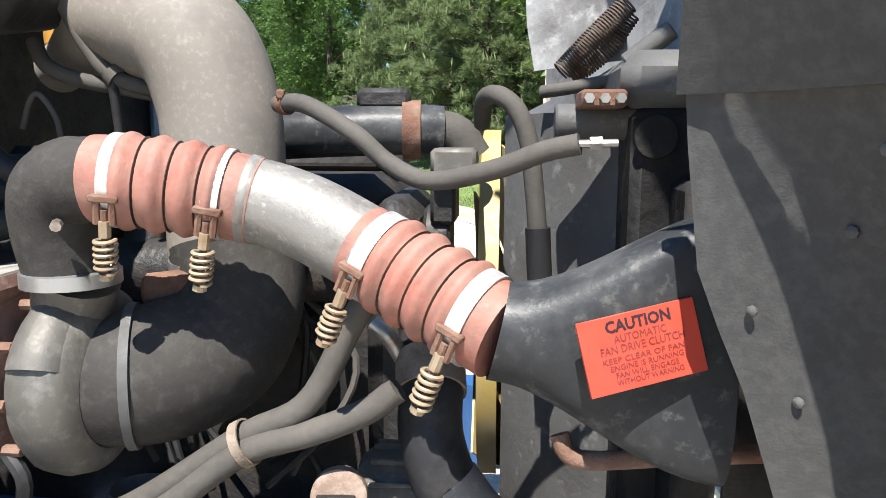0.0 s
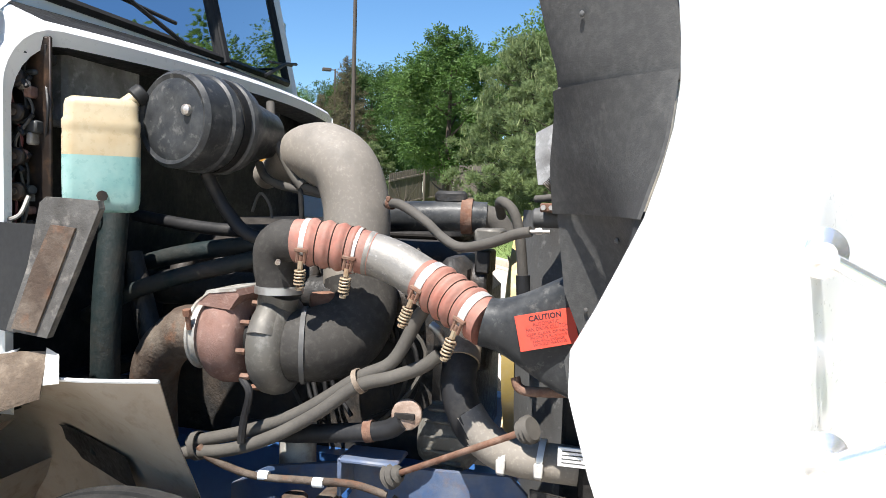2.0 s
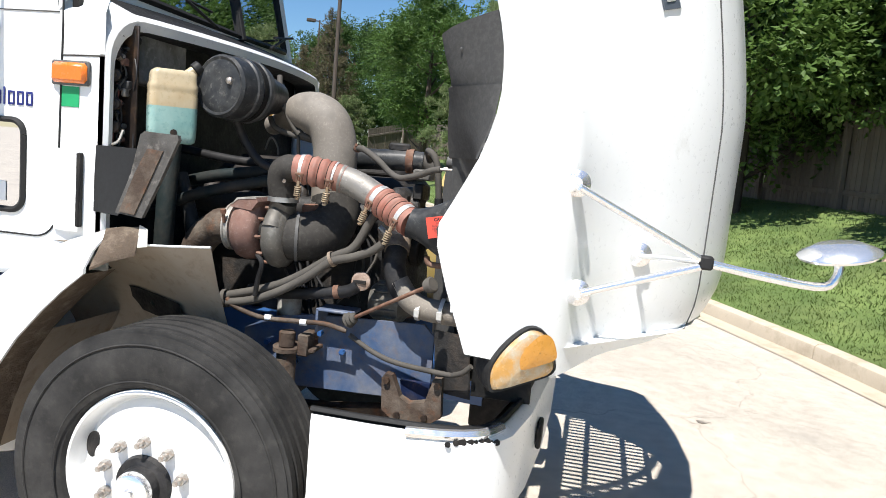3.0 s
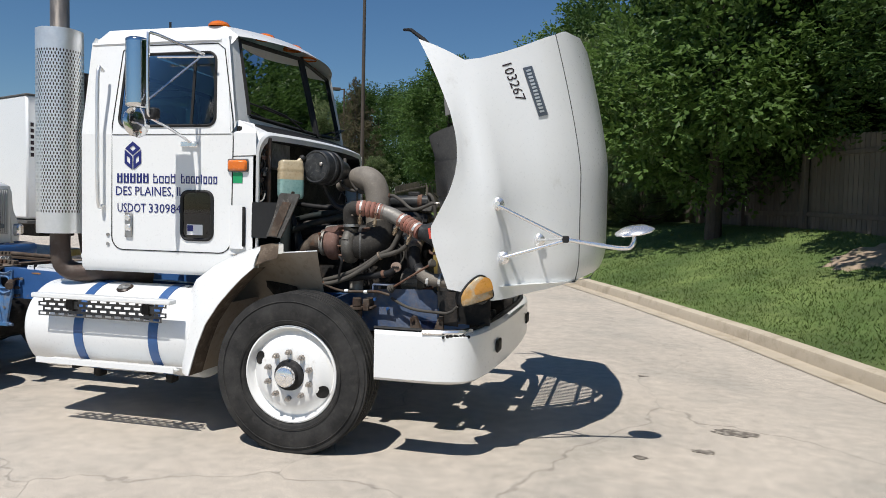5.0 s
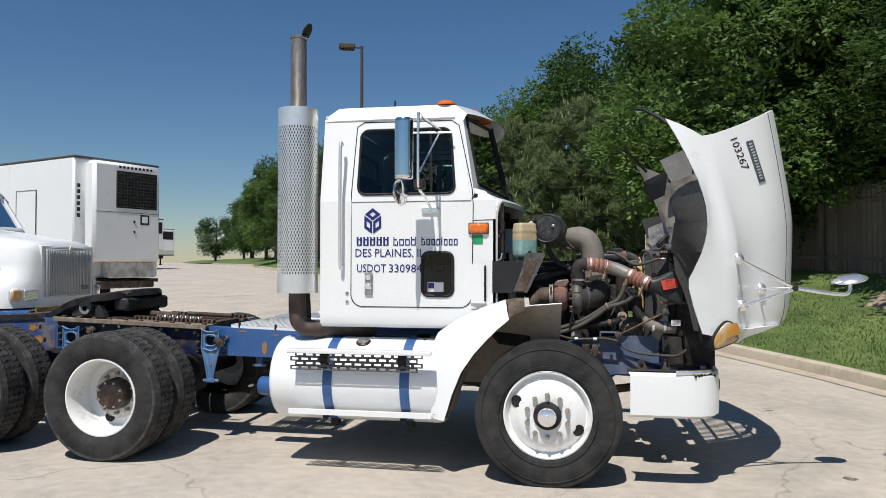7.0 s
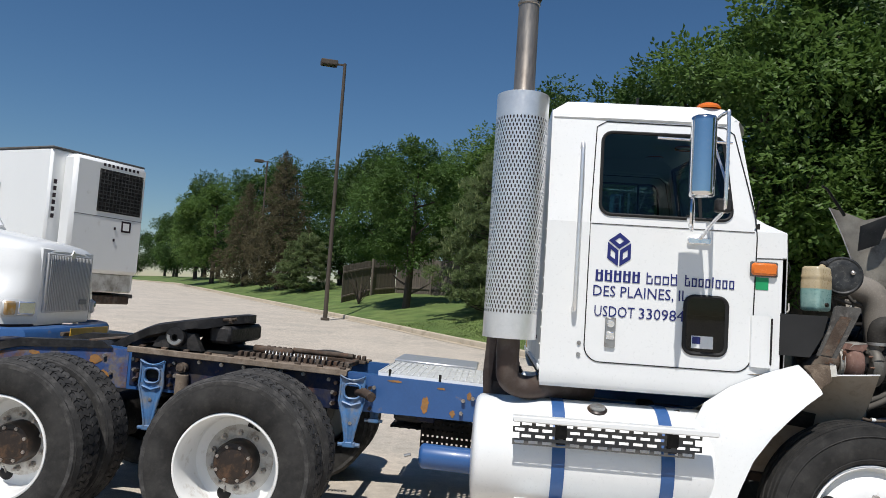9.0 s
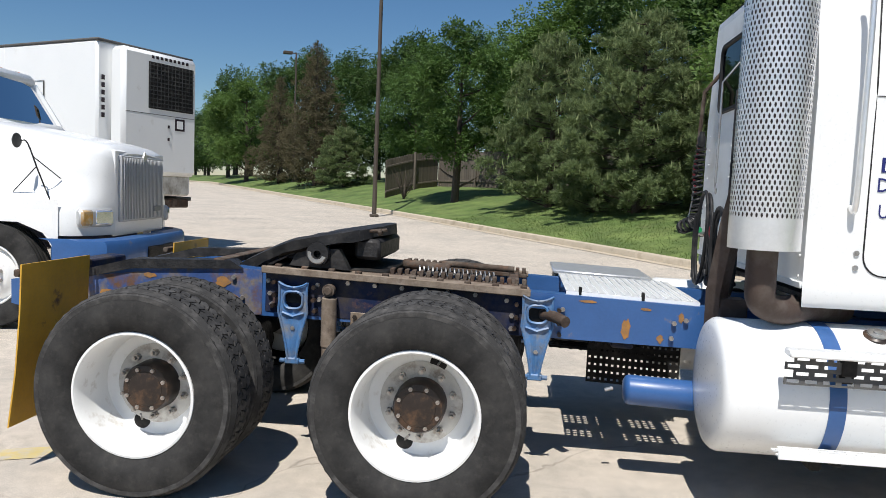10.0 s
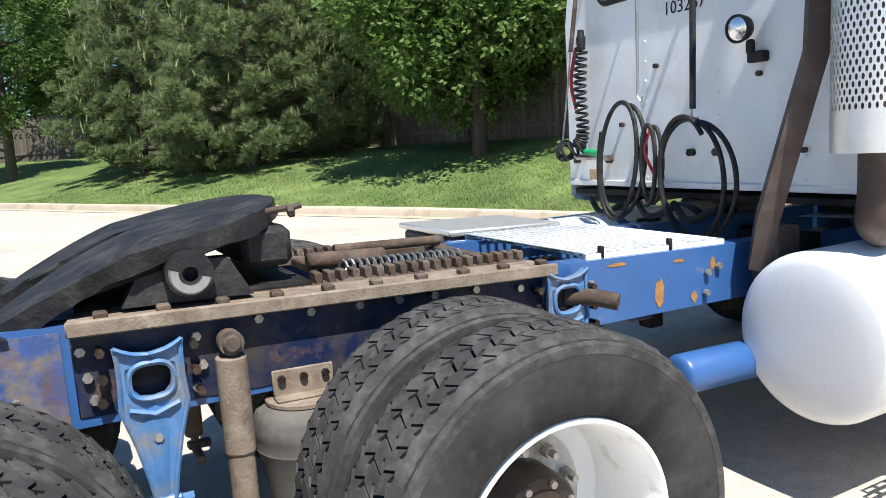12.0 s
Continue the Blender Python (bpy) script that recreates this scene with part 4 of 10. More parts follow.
def plate(outer, inner, place):
    """A sheet between a convex outer polygon and a loop inside it; place turns a pair into a point."""
    cx, cz = sum(p[0] for p in inner) / len(inner), sum(p[1] for p in inner) / len(inner)
    pts = list(inner)
    for px, pz in outer:
        a = math.atan2(pz - cz, px - cx)
        k = min(range(len(pts)), key=lambda i: abs((math.atan2(pts[i][1] - cz, pts[i][0] - cx) - a + math.pi) % (2 * math.pi) - math.pi))
    rim = []
    for x, z in inner:
        dx, dz, best = x - cx, z - cz, 1e9
        for (ax, az), (bx, bz) in zip(outer, outer[1:] + outer[:1]):
            ex, ez = bx - ax, bz - az
            det = dx * ez - dz * ex
            if abs(det) < 1e-9:
                continue
            t = ((ax - cx) * ez - (az - cz) * ex) / det
            u = ((ax - cx) * dz - (az - cz) * dx) / det
            if t > 0 and -1e-6 <= u <= 1 + 1e-6:
                best = min(best, t)
        rim.append((cx + dx * best, cz + dz * best))
    used = set()
    for px, pz in outer:
        k = min((i for i in range(len(rim)) if i not in used), key=lambda i: (rim[i][0] - px) ** 2 + (rim[i][1] - pz) ** 2)
        rim[k] = (px, pz)
        used.add(k)
    return Shape().grid([[place(*p) for p in rim], [place(*p) for p in inner]], wrap=True)


def ring(loop, place, w, out, r=0.0):
    """A round bead along a closed loop."""
    p = [Vector(place(*q)) for q in loop]
    s = Shape()
    s.sweep(p + [p[0]], w, 6, caps=False)
    return s


# -- wheels --
def tyre_profile(R, W, rim):
    h = W / 2
    return [(-h * 0.72, rim), (-h * 0.90, rim + 0.02), (-h * 1.0, rim + (R - rim) * 0.42), (-h * 0.985, rim + (R - rim) * 0.66), (-h * 0.93, R - 0.035), (-h * 0.86, R - 0.012),
            (h * 0.86, R - 0.012), (h * 0.93, R - 0.035), (h * 0.985, rim + (R - rim) * 0.66), (h * 1.0, rim + (R - rim) * 0.42), (h * 0.90, rim + 0.02), (h * 0.72, rim)]


def drive_tread(R, W):
    """Tread blocks in five rows with zigzag grooves between them; the shoulder rows are nearly closed ribs."""
    s = Shape()
    n = 58
    step = 2 * math.pi / n
    for j, (u0, u1) in enumerate(((-0.475, -0.300), (-0.276, -0.112), (-0.088, 0.088), (0.112, 0.276), (0.300, 0.475))):
        outer_row = j in (0, 4)
        for i in range(n):
            a0 = step * (i + 0.5 * (j % 2))
            da = step * (1.0 if outer_row else 0.865)
            slant = step * (0.30 if j % 2 else -0.30)
            flat = []
            for f, u in ((0.0, u0), (0.5, u0), (1.0, u0), (1.0, u1), (0.5, u1), (0.0, u1)):
                zig = 0.0 if abs(u) > 0.47 else 0.026 * (1 if f == 0.5 else -1)
                flat.append((a0 + da * f + slant * (u - u0) / (u1 - u0), u + zig))
            vs = []
            for r in (R - 0.022, R):
                for a, u in flat:
                    rr = r - 0.14 * max(0.0, abs(u) - 0.40) - 1.0 * max(0.0, abs(u) - 0.46)
                    vs.append((rr * math.cos(a), u * W, rr * math.sin(a)))
            s.add(vs, [(6, 7, 8, 11), (8, 9, 10, 11)] + [(k, (k + 1) % 6, 6 + (k + 1) % 6, 6 + k) for k in range(6)])
    return s


def nuts(count, circle, y, r=0.017, length=0.03, out=-1):
    return [(circle * math.cos(2 * math.pi * (i + 0.5) / count), y, circle * math.sin(2 * math.pi * (i + 0.5) / count)) for i in range(count)]


NUT = Shape().cyl((0, 0.004, 0), (0, -0.026, 0), 0.0175, 6).cyl((0, -0.026, 0), (0, -0.05, 0), 0.010, 8).mesh("wheel_nut", M["nut"], 30)
R_T, R_RIM = 0.500, 0.296
REAR_TYRE = Shape().lathe((0, 0, 0), (0, 1, 0), [(a, b - (0.006 if b > 0.49 else 0)) for a, b in tyre_profile(R_T - 0.004, 0.275, R_RIM)], 72)
REAR_TYRE_MESH = REAR_TYRE.mesh("tyre", M["rubber"], 50)
TREAD_MESH = drive_tread(R_T, 0.275).mesh("tread", M["tread"], 20)
ribs = []
for u0, u1 in ((-0.43, -0.31), (-0.26, -0.135), (-0.085, 0.085), (0.135, 0.26), (0.31, 0.43)):
    ribs += [(u0 * 0.28, R_T - 0.015), (u0 * 0.28 + 0.002, R_T), (u1 * 0.28 - 0.002, R_T), (u1 * 0.28, R_T - 0.015)]
FRONT_TYRE_MESH = Shape().lathe((0, 0, 0), (0, 1, 0), tyre_profile(R_T - 0.004, 0.28, R_RIM)[:5] + [(-0.127, R_T - 0.012)] + ribs + [(0.127, R_T - 0.012)] + tyre_profile(R_T - 0.004, 0.28, R_RIM)[7:], 80).mesh("tyre", M["rubber"], 35)
BEAD_MESH = Shape()
for rr in (0.335, 0.452):
    BEAD_MESH.lathe((0, 0, 0), (0, 1, 0), [(-0.1405 - (0.001 if rr < 0.45 else -0.004), rr - 0.004), (-0.1435 + (0.004 if rr > 0.45 else 0), rr), (-0.1405 - (0.001 if rr < 0.45 else -0.004), rr + 0.004)], 72)
BEAD_MESH = BEAD_MESH.mesh("sidewall_ring", M["rubber"], 50)
DEEP_RIM = Shape().lathe((0, 0, 0), (0, 1, 0), [(-0.098, 0.303), (-0.112, 0.300), (-0.114, 0.289), (-0.10, 0.280), (-0.06, 0.272), (0.0, 0.262), (0.085, 0.262), (0.115, 0.255), (0.128, 0.235), (0.128, 0.145), (0.118, 0.13)], 64).mesh("rim", M["rim"], 40)
DISC_IN = Shape().lathe((0, 0, 0), (0, 1, 0), [(0.124, 0.20), (0.120, 0.195), (0.116, 0.10), (0.118, 0.05)], 48).mesh("wheel_disc", M["rim_dirty"], 40)
DRIVE_HUB = Shape().lathe((0, 0, 0), (0, 1, 0), [(0.12, 0.125), (0.03, 0.122), (0.012, 0.112), (0.008, 0.085), (0.004, 0.082), (-0.004, 0.03), (-0.004, 0.0001)], 40).mesh("hub", M["hub"], 35)
HUB_BOLT = Shape().cyl((0, 0.012, 0), (0, -0.006, 0), 0.010, 6).mesh("hub_bolt", M["nut"], 30)
FLAT_RIM = Shape().lathe((0, 0, 0), (0, 1, 0), [(-0.10, 0.305), (-0.118, 0.302), (-0.122, 0.292), (-0.110, 0.283), (-0.085, 0.278), (-0.07, 0.268), (-0.068, 0.262), (-0.085, 0.250), (-0.118, 0.205), (-0.130, 0.185), (-0.132, 0.10), (-0.128, 0.085)], 64).mesh("rim", M["rim"], 30)
STEER_HUB = Shape().lathe((0, 0, 0), (0, 1, 0), [(-0.125, 0.098), (-0.150, 0.092), (-0.152, 0.082), (-0.156, 0.07), (-0.185, 0.066), (-0.190, 0.06), (-0.192, 0.052)], 36).mesh("hub", M["grease"], 35)
HUB_CAP = Shape().lathe((0, 0, 0), (0, 1, 0), [(-0.150, 0.064), (-0.195, 0.064), (-0.207, 0.058), (-0.213, 0.044), (-0.215, 0.018), (-0.224, 0.015), (-0.224, 0.0001)], 32).mesh("hub_cap", M["chrome"], 30)
HOLE = Shape().lathe((0, 0, 0), (0, 1, 0), [(0.012, 0.040), (-0.0035, 0.041), (-0.0035, 0.0001)], 24).mesh("hand_hole", M["black"], 30)
TUBE = Shape().cyl((0, 0, 0), (0.03, -0.07, 0.05), 0.005, 8).mesh("valve_stem", M["steel_grey"], 30)


def wheel(x, y, side, kind):
    """side -1: its face looks to -y."""
    w = part("wheel", Shape().lathe((0, 0, 0), (0, 1, 0), [(-0.09, 0.29), (0.09, 0.29)], 24), M["black"], truck, "steer wheel with a white painted rim" if kind == "front" else "drive wheel, white deep-dish rim, worn black tyre" if kind == "outer" else "inner dual wheel with a black tyre")
    w.location = (x, y, R_T - 0.012)
    if side > 0:
        w.rotation_euler = (0, 0, math.pi)
    if kind == "front":
        part("tyre", FRONT_TYRE_MESH, None, w)
        part("sidewall_ring", BEAD_MESH, None, w)
        part("rim", FLAT_RIM, None, w)
        part("hub", STEER_HUB, None, w)
        part("hub_cap", HUB_CAP, None, w, "chrome hub cap")
        for p in nuts(10, 0.143, -0.132):
            part("wheel_nut", NUT, None, w).location = p
        for a in (2.75, 5.85):
            h = part("hand_hole", HOLE, None, w)
            h.location, h.rotation_euler = (0.228 * math.cos(a), -0.101, 0.228 * math.sin(a)), (0, 0, 0)
            h.rotation_euler = Vector((0, 1, 0)).rotation_difference(Vector((-0.55 * math.cos(a), 1, -0.55 * math.sin(a)))).to_euler()
    else:
        part("tyre", REAR_TYRE_MESH, None, w)
        part("tread", TREAD_MESH, None, w)
        if kind == "outer":
            part("rim", DEEP_RIM, None, w)
            part("wheel_disc", DISC_IN, None, w, "soiled brownish wheel disc")
            part("hub", DRIVE_HUB, None, w, "oily brown axle hub")
            for p in nuts(10, 0.158, 0.114):
                part("wheel_nut", NUT, None, w).location = p
            for p in nuts(8, 0.098, 0.006):
                part("hub_bolt", HUB_BOLT, None, w).location = p
            for a in (4.35, 1.2):
                h = part("hand_hole", HOLE, None, w)
                h.location = (0.208 * math.cos(a), 0.1235, 0.208 * math.sin(a))
                part("valve_stem", TUBE, None, w).location = (0.20 * math.cos(a), 0.115, 0.20 * math.sin(a))
    return w


X2, X3 = -3.41, -4.738
for sd in (-1, 1):
    wheel(0.0, sd * 1.075, sd, "front")
    for x in (X2, X3):
        wheel(x, sd * 1.075, sd, "outer")
        wheel(x, sd * 0.745, sd, "inner")
for x in (0.0, X2, X3):
    part("axle", Shape().sweep([(x, -0.95, 0.5), (x, -0.35, 0.5), (x, -0.2, 0.5), (x, 0.2, 0.5), (x, 0.35, 0.5), (x, 0.95, 0.5)], [0.07, 0.08, 0.2 if x else 0.06, 0.2 if x else 0.06, 0.08, 0.07], 14), M["black"], truck, "grimy black axle housing")

# -- frame --
RAKE[0] = 0.035
for sd in (-1, 1):
    y0, y1 = (-0.435, -0.345) if sd < 0 else (0.345, 0.435)
    outline = [(-5.90, 0.66), (-5.90, 0.80), (-4.72, 1.0), (-2.05, 1.0), (-1.2, 0.98), (0.30, 0.96), (0.95, 0.93), (0.95, 0.70), (0.30, 0.72), (-2.05, 0.775), (-4.6, 0.725), (-5.55, 0.60)]
    part("frame_rail", Shape().prism(outline, "y", y0, y1), M["blue"], truck, "blue steel frame rail with rust marks")
    yo = -0.4395 if sd < 0 else 0.4395
    SHIFT.x = 0.045
    # much darker blue over the rail's stretch below the slide
    part("rail_liner", Shape().box(-4.42, -2.98, min(yo, yo * 0.97), max(yo, yo * 0.97), 0.755, 0.985, 0.003), M["blue_dark"], truck, "near-black blue plate with brown and rust patches")
    part("rail_tail", Shape().prism([(-5.88, 0.665), (-5.88, 0.79), (-4.75, 0.985), (-4.44, 0.985), (-4.44, 0.735), (-5.54, 0.64)], "y", min(yo, yo * 0.98), max(yo, yo * 0.98)), M["blue_worn"], truck, "blue tail plate with flaking paint and rust")
SHIFT.x = 0.0
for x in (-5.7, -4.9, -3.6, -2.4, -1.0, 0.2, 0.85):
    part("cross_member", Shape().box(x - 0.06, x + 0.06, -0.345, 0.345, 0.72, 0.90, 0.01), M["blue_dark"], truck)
def pierced(x0, x1, a0, a1, nx, na, hole, thick, place, keep=lambda i, j: True, stagger=False):
    """A plate with oblong holes, laid out by place(x, a, depth); stagger shifts every second row by half a hole."""
    pts, faces, index = [], [], {}
    def at(x, a, d):
        k = (round(x, 5), round(a, 5), d)
        if k not in index:
            index[k] = len(pts)
            pts.append(place(x, a, d))
        return index[k]
    w, hx, ha = (x1 - x0) / nx, hole[0], hole[1]
    for j in range(na):
        aa, ab = lerp(a0, a1, j / na), lerp(a0, a1, (j + 1) / na)
        ca = (aa + ab) / 2
        for i in range(nx):
            xa = x0 + i * w + (w / 2 if stagger and j % 2 else 0.0)
            xb, cx = xa + w, xa + w / 2
            out = [(xa, aa), (cx, aa), (xb, aa), (xb, ab), (cx, ab), (xa, ab)]
            h = [(cx - hx, ca - ha), (cx, ca - ha), (cx + hx, ca - ha), (cx + hx, ca + ha), (cx, ca + ha), (cx - hx, ca + ha)]
            if keep(i, j):
                loops = [[at(x, a, d) for x, a in lp] for lp, d in ((out, 0.0), (h, 0.0), (h, thick), (out, thick))]
                for p, q in zip(loops, loops[1:]):
                    faces += [(p[k], p[(k + 1) % 6], q[(k + 1) % 6], q[k]) for k in range(6)]
            else:
                faces += [tuple(at(x, a, d) for x, a in out) for d in (0.0, thick)]
    return Shape().add(pts, faces)


def rust_mark(x, z, w, h, seed, y=-0.4375):
    q = random.Random(seed)
    n = 16
    ring_ = [(x + w * q.uniform(0.7, 1.15) * math.cos(2 * math.pi * i / n), y, z + h * q.uniform(0.7, 1.15) * math.sin(2 * math.pi * i / n)) for i in range(n)]
    part("rust_mark", Shape().add([(x, y, z)] + ring_, [(0, 1 + i, 1 + (i + 1) % n) for i in range(n)]), M["rust_orange"], truck, "orange rust mark on the rail")


M["rust_orange"] = material("orange_rust", (0.36, 0.17, 0.045), 0.85, spread=0.25, scale=14, dirt=(0.20, 0.12, 0.06), dirt_at=0.56, dirt_scale=20, bump=0.2)
for x, z, w, h, sd in ((-2.40, 0.845, 0.026, 0.062, 1), (-2.22, 0.81, 0.018, 0.025, 2), (-2.30, 0.96, 0.03, 0.008, 3), (-2.60, 0.975, 0.05, 0.008, 4), (-2.12, 0.93, 0.015, 0.03, 5)):
    rust_mark(x, z, w, h, sd)
for x, z, w, h, sd in ((-4.62, 0.90, 0.045, 0.03, 6), (-4.95, 0.84, 0.10, 0.05, 7), (-5.3, 0.77, 0.07, 0.03, 8), (-4.56, 0.80, 0.05, 0.04, 9), (-5.05, 0.90, 0.04, 0.015, 10)):
    rust_mark(x, z, w, h, sd, -0.4425)
q = random.Random(8)
BOLT = Shape().cyl((0, 0.004, 0), (0, -0.014, 0), 0.013, 6).mesh("frame_bolt", M["nut"], 30)
for x, z in [(-4.40, .93), (-4.38, .80), (-4.39, .86), (-4.12, .93), (-4.11, .85), (-4.13, .79), (-3.95, .955), (-3.80, .955), (-3.65, .955), (-3.52, .955), (-3.40, .955), (-3.25, .955), (-3.08, .94), (-3.05, .86), (-3.05, .79), (-2.78, .92), (-2.20, .90), (-2.21, .82), (-2.14, .92), (-5.3, .77), (-5.1, .84), (-4.6, .93), (-4.55, .82), (-5.75, .70), (-5.75, .77)]:
    b = part("frame_bolt", BOLT, None, truck)
    b.location = (x + 0.045, -0.444, raked(x, z))

# torque-arm brackets: shield-shaped light blue castings under the rail
NARROW = 0.82


def hanger(x, sd):
    y = -0.475 if sd < 0 else 0.475
    sg = -1 if sd < 0 else 1
    b = part("torque_arm_bracket", Shape(), M["bracket"], truck, "light blue pressed steel hanger bracket")
    WID = [(0.535, 0.028), (0.60, 0.040), (0.70, 0.066), (0.76, 0.086), (0.80, 0.100), (0.86, 0.094), (0.93, 0.094), (0.965, 0.099)]
    EYE = [(0.822, 0.0), (0.826, 0.036), (0.842, 0.054), (0.87, 0.060), (0.898, 0.059), (0.905, 0.050), (0.907, 0.0)]
    s = Shape()
    for e in (-1, 1):
        rows = []
        for z in (0.535, 0.56, 0.60, 0.65, 0.70, 0.74, 0.77, 0.80, 0.8215, 0.826, 0.842, 0.87, 0.898, 0.905, 0.9075, 0.925, 0.94, 0.955, 0.965):
            w, h = along(WID, z), along(EYE, z) if 0.822 < z < 0.907 else 0.0
            row = []
            for f in (0.0, 0.25, 0.5, 0.75, 0.9, 1.0):
                u = lerp(h, w, f)
                dish = 0.012 * max(0.0, 1 - abs(f - 0.55) / 0.45) if z < 0.80 else 0.008 * max(0.0, 1 - abs(f - 0.2) / 0.2)
                drop = 0.028 * (1 - (u / w) ** 2) * max(0.0, (z - 0.91) / 0.055)
                row.append((x + e * u, y + sg * (0.012 - dish), z - drop))
            rows.append(row)
        s.sheet(rows, (0, -sg * 0.02, 0))
        s.sweep([(r[-1][0], r[-1][1] + sg * 0.003, r[-1][2]) for r in rows], 0.008, 6)
        s.sweep([(p[0], p[1] + sg * 0.012, p[2]) for p in rows[-1]], 0.007, 6)
    s.sweep([(x + 1.22 * u, y + sg * 0.014, z) for u, z in [(0.054 * math.copysign(abs(math.cos(t)) ** 0.7, math.cos(t)), 0.866 + 0.048 * math.copysign(abs(math.sin(t)) ** 0.7, math.sin(t))) for t in [2 * math.pi * i / 24 for i in range(25)]]], 0.009, 6, caps=False)
    s.sweep([(x - 0.075, y + sg * 0.01, 0.795), (x, y + sg * 0.012, 0.775), (x + 0.075, y + sg * 0.01, 0.795)], 0.009, 6)
    s.box(x - 0.05, x + 0.05, y - 0.02, y + 0.02, 0.51, 0.545, 0.006)
    s.cyl((x - 0.085, y, 0.525), (x + 0.085, y, 0.525), 0.013, 8)
    s.v = [(x + (p[0] - x) * NARROW, p[1], p[2]) for p in s.v]
    b.data = s.mesh("torque_arm_bracket", M["bracket"])
    part("eye_recess", Shape().box(x - 0.064 * NARROW, x + 0.064 * NARROW, min(y - sg * 0.022, y - sg * 0.03), max(y - sg * 0.022, y - sg * 0.03), 0.82, 0.915, 0.01), M["black"], b)
    for dx, z in ((-0.118, 0.93), (-0.118, 0.86), (0.118, 0.92), (0.118, 0.85), (-0.125, 0.80), (0.125, 0.79)):
        part("side_nut", Shape().cyl((x + dx * 0.95, y - sg * 0.02, z), (x + dx * 0.95, y + sg * 0.022, z), 0.012, 6), M["hub"], b)
    part("bracket_bolt", Shape().cyl((x, y + sg * 0.016, 0.685), (x, y - sg * 0.02, 0.685), 0.012, 6), M["nut"], b)


for sd in (-1, 1):
    for x in (-4.20, -2.868):
        hanger(x, sd)
    sg = sd
    for x in (-3.997,):
        sh = part("shock_absorber", Shape().cyl((x, sd * 0.485, 0.315), (x, sd * 0.485, 0.62), 0.036, 18, b=0.006).cyl((x, sd * 0.485, 0.60), (x, sd * 0.485, 0.875), 0.042, 18, b=0.006), M["tan"], truck, "dusty brown shock absorber")
        part("shock_foot", Shape().cyl((x, sd * 0.485, 0.27), (x, sd * 0.485, 0.32), 0.016, 12).box(x - 0.03, x + 0.06, sd * 0.485 - 0.02, sd * 0.485 + 0.02, 0.262, 0.292, 0.006).cyl((x, sd * 0.53, 0.262), (x, sd * 0.34, 0.262), 0.018, 12, b=0.004), M["tan"], sh)
        part("shock_eye", Shape().cyl((x, sd * 0.535, 0.915), (x, sd * 0.43, 0.915), 0.024, 14, b=0.005).lathe((x, sd * 0.50, 0.915), (0, 1, 0), [(-0.02, 0.02), (-0.02, 0.034), (0.02, 0.034), (0.02, 0.02)], 18), M["rust_brown"], sh)
    for x in (-3.80, -5.13):
        yb, ys = sd * 0.435, sd * 0.445
        bag = part("air_spring", Shape().lathe((x, yb, 0.36), (0, 0, 1), [(0, 0.085), (0.02, 0.11), (0.10, 0.118), (0.16, 0.128), (0.20, 0.140), (0.212, 0.1435), (0.218, 0.1405), (0.25, 0.146), (0.28, 0.148), (0.286, 0.1455), (0.30, 0.145), (0.325, 0.132), (0.338, 0.105), (0.34, 0.001)], 32), M["bag"], truck, "dusty black rubber air spring")
        part("bag_plate", Shape().lathe((x, yb, 0.698), (0, 0, 1), [(0, 0.001), (0, 0.10), (0.004, 0.106), (0.014, 0.106), (0.018, 0.10), (0.018, 0.001)], 28), M["tan"], bag)
        mount = part("bag_bracket", Shape().box(x - 0.085, x + 0.095, min(ys, ys + sd * 0.009), max(ys, ys + sd * 0.009), 0.722, 0.80, 0.003).box(x - 0.085, x + 0.095, min(ys, ys + sd * 0.05), max(ys, ys + sd * 0.05), 0.716, 0.725, 0.003), M["tan"], bag, "rusty brown spring bracket on the rail")
        for dx in (-0.06, 0.005, 0.07):
            part("bracket_nut", Shape().cyl((x + dx, ys, 0.775), (x + dx, ys + sd * 0.022, 0.775), 0.0115, 6), M["hub"], mount)
part("vent_pipe", Shape().sweep(smooth_path([(-2.84, -0.44, 0.885), (-2.78, -0.51, 0.888), (-2.725, -0.58, 0.876)], 6), 0.030, 14), M["rust_brown"], truck, "short rusty pipe stub")
part("air_tank", Shape().lathe((-2.47, -0.52, 0.545), (1, 0, 0), [(0.06, 0.0001), (0.064, 0.05), (0.075, 0.07), (0.09, 0.077), (0.50, 0.077), (0.52, 0.07), (0.53, 0.001)], 28), M["blue"], truck, "blue cylindrical air tank")
part("drain_cock", Shape().cyl((-2.50, -0.52, 0.53), (-2.46, -0.52, 0.545), 0.010, 8), M["steel_grey"], truck)
part("cross_step", pierced(-2.50, -1.9, 0.31, 0.60, 16, 6, (0.0075, 0.0075), 0.006, lambda x, a, d: (x, 0.50 + d, a)), M["black"], truck, "dark pierced step plate on the far side")
# step grating under the far side
s = Shape()
for i in range(9):
    s.box(-2.75, -1.85, 0.58 + i * 0.06, 0.605 + i * 0.06, 0.50, 0.515, 0.002)
for i in range(14):
    s.box(-2.75 + i * 0.068, -2.728 + i * 0.068, 0.58, 1.09, 0.497, 0.512, 0.002)
part("step_grating", s, M["black"], truck, "dark open step grating on the far side")

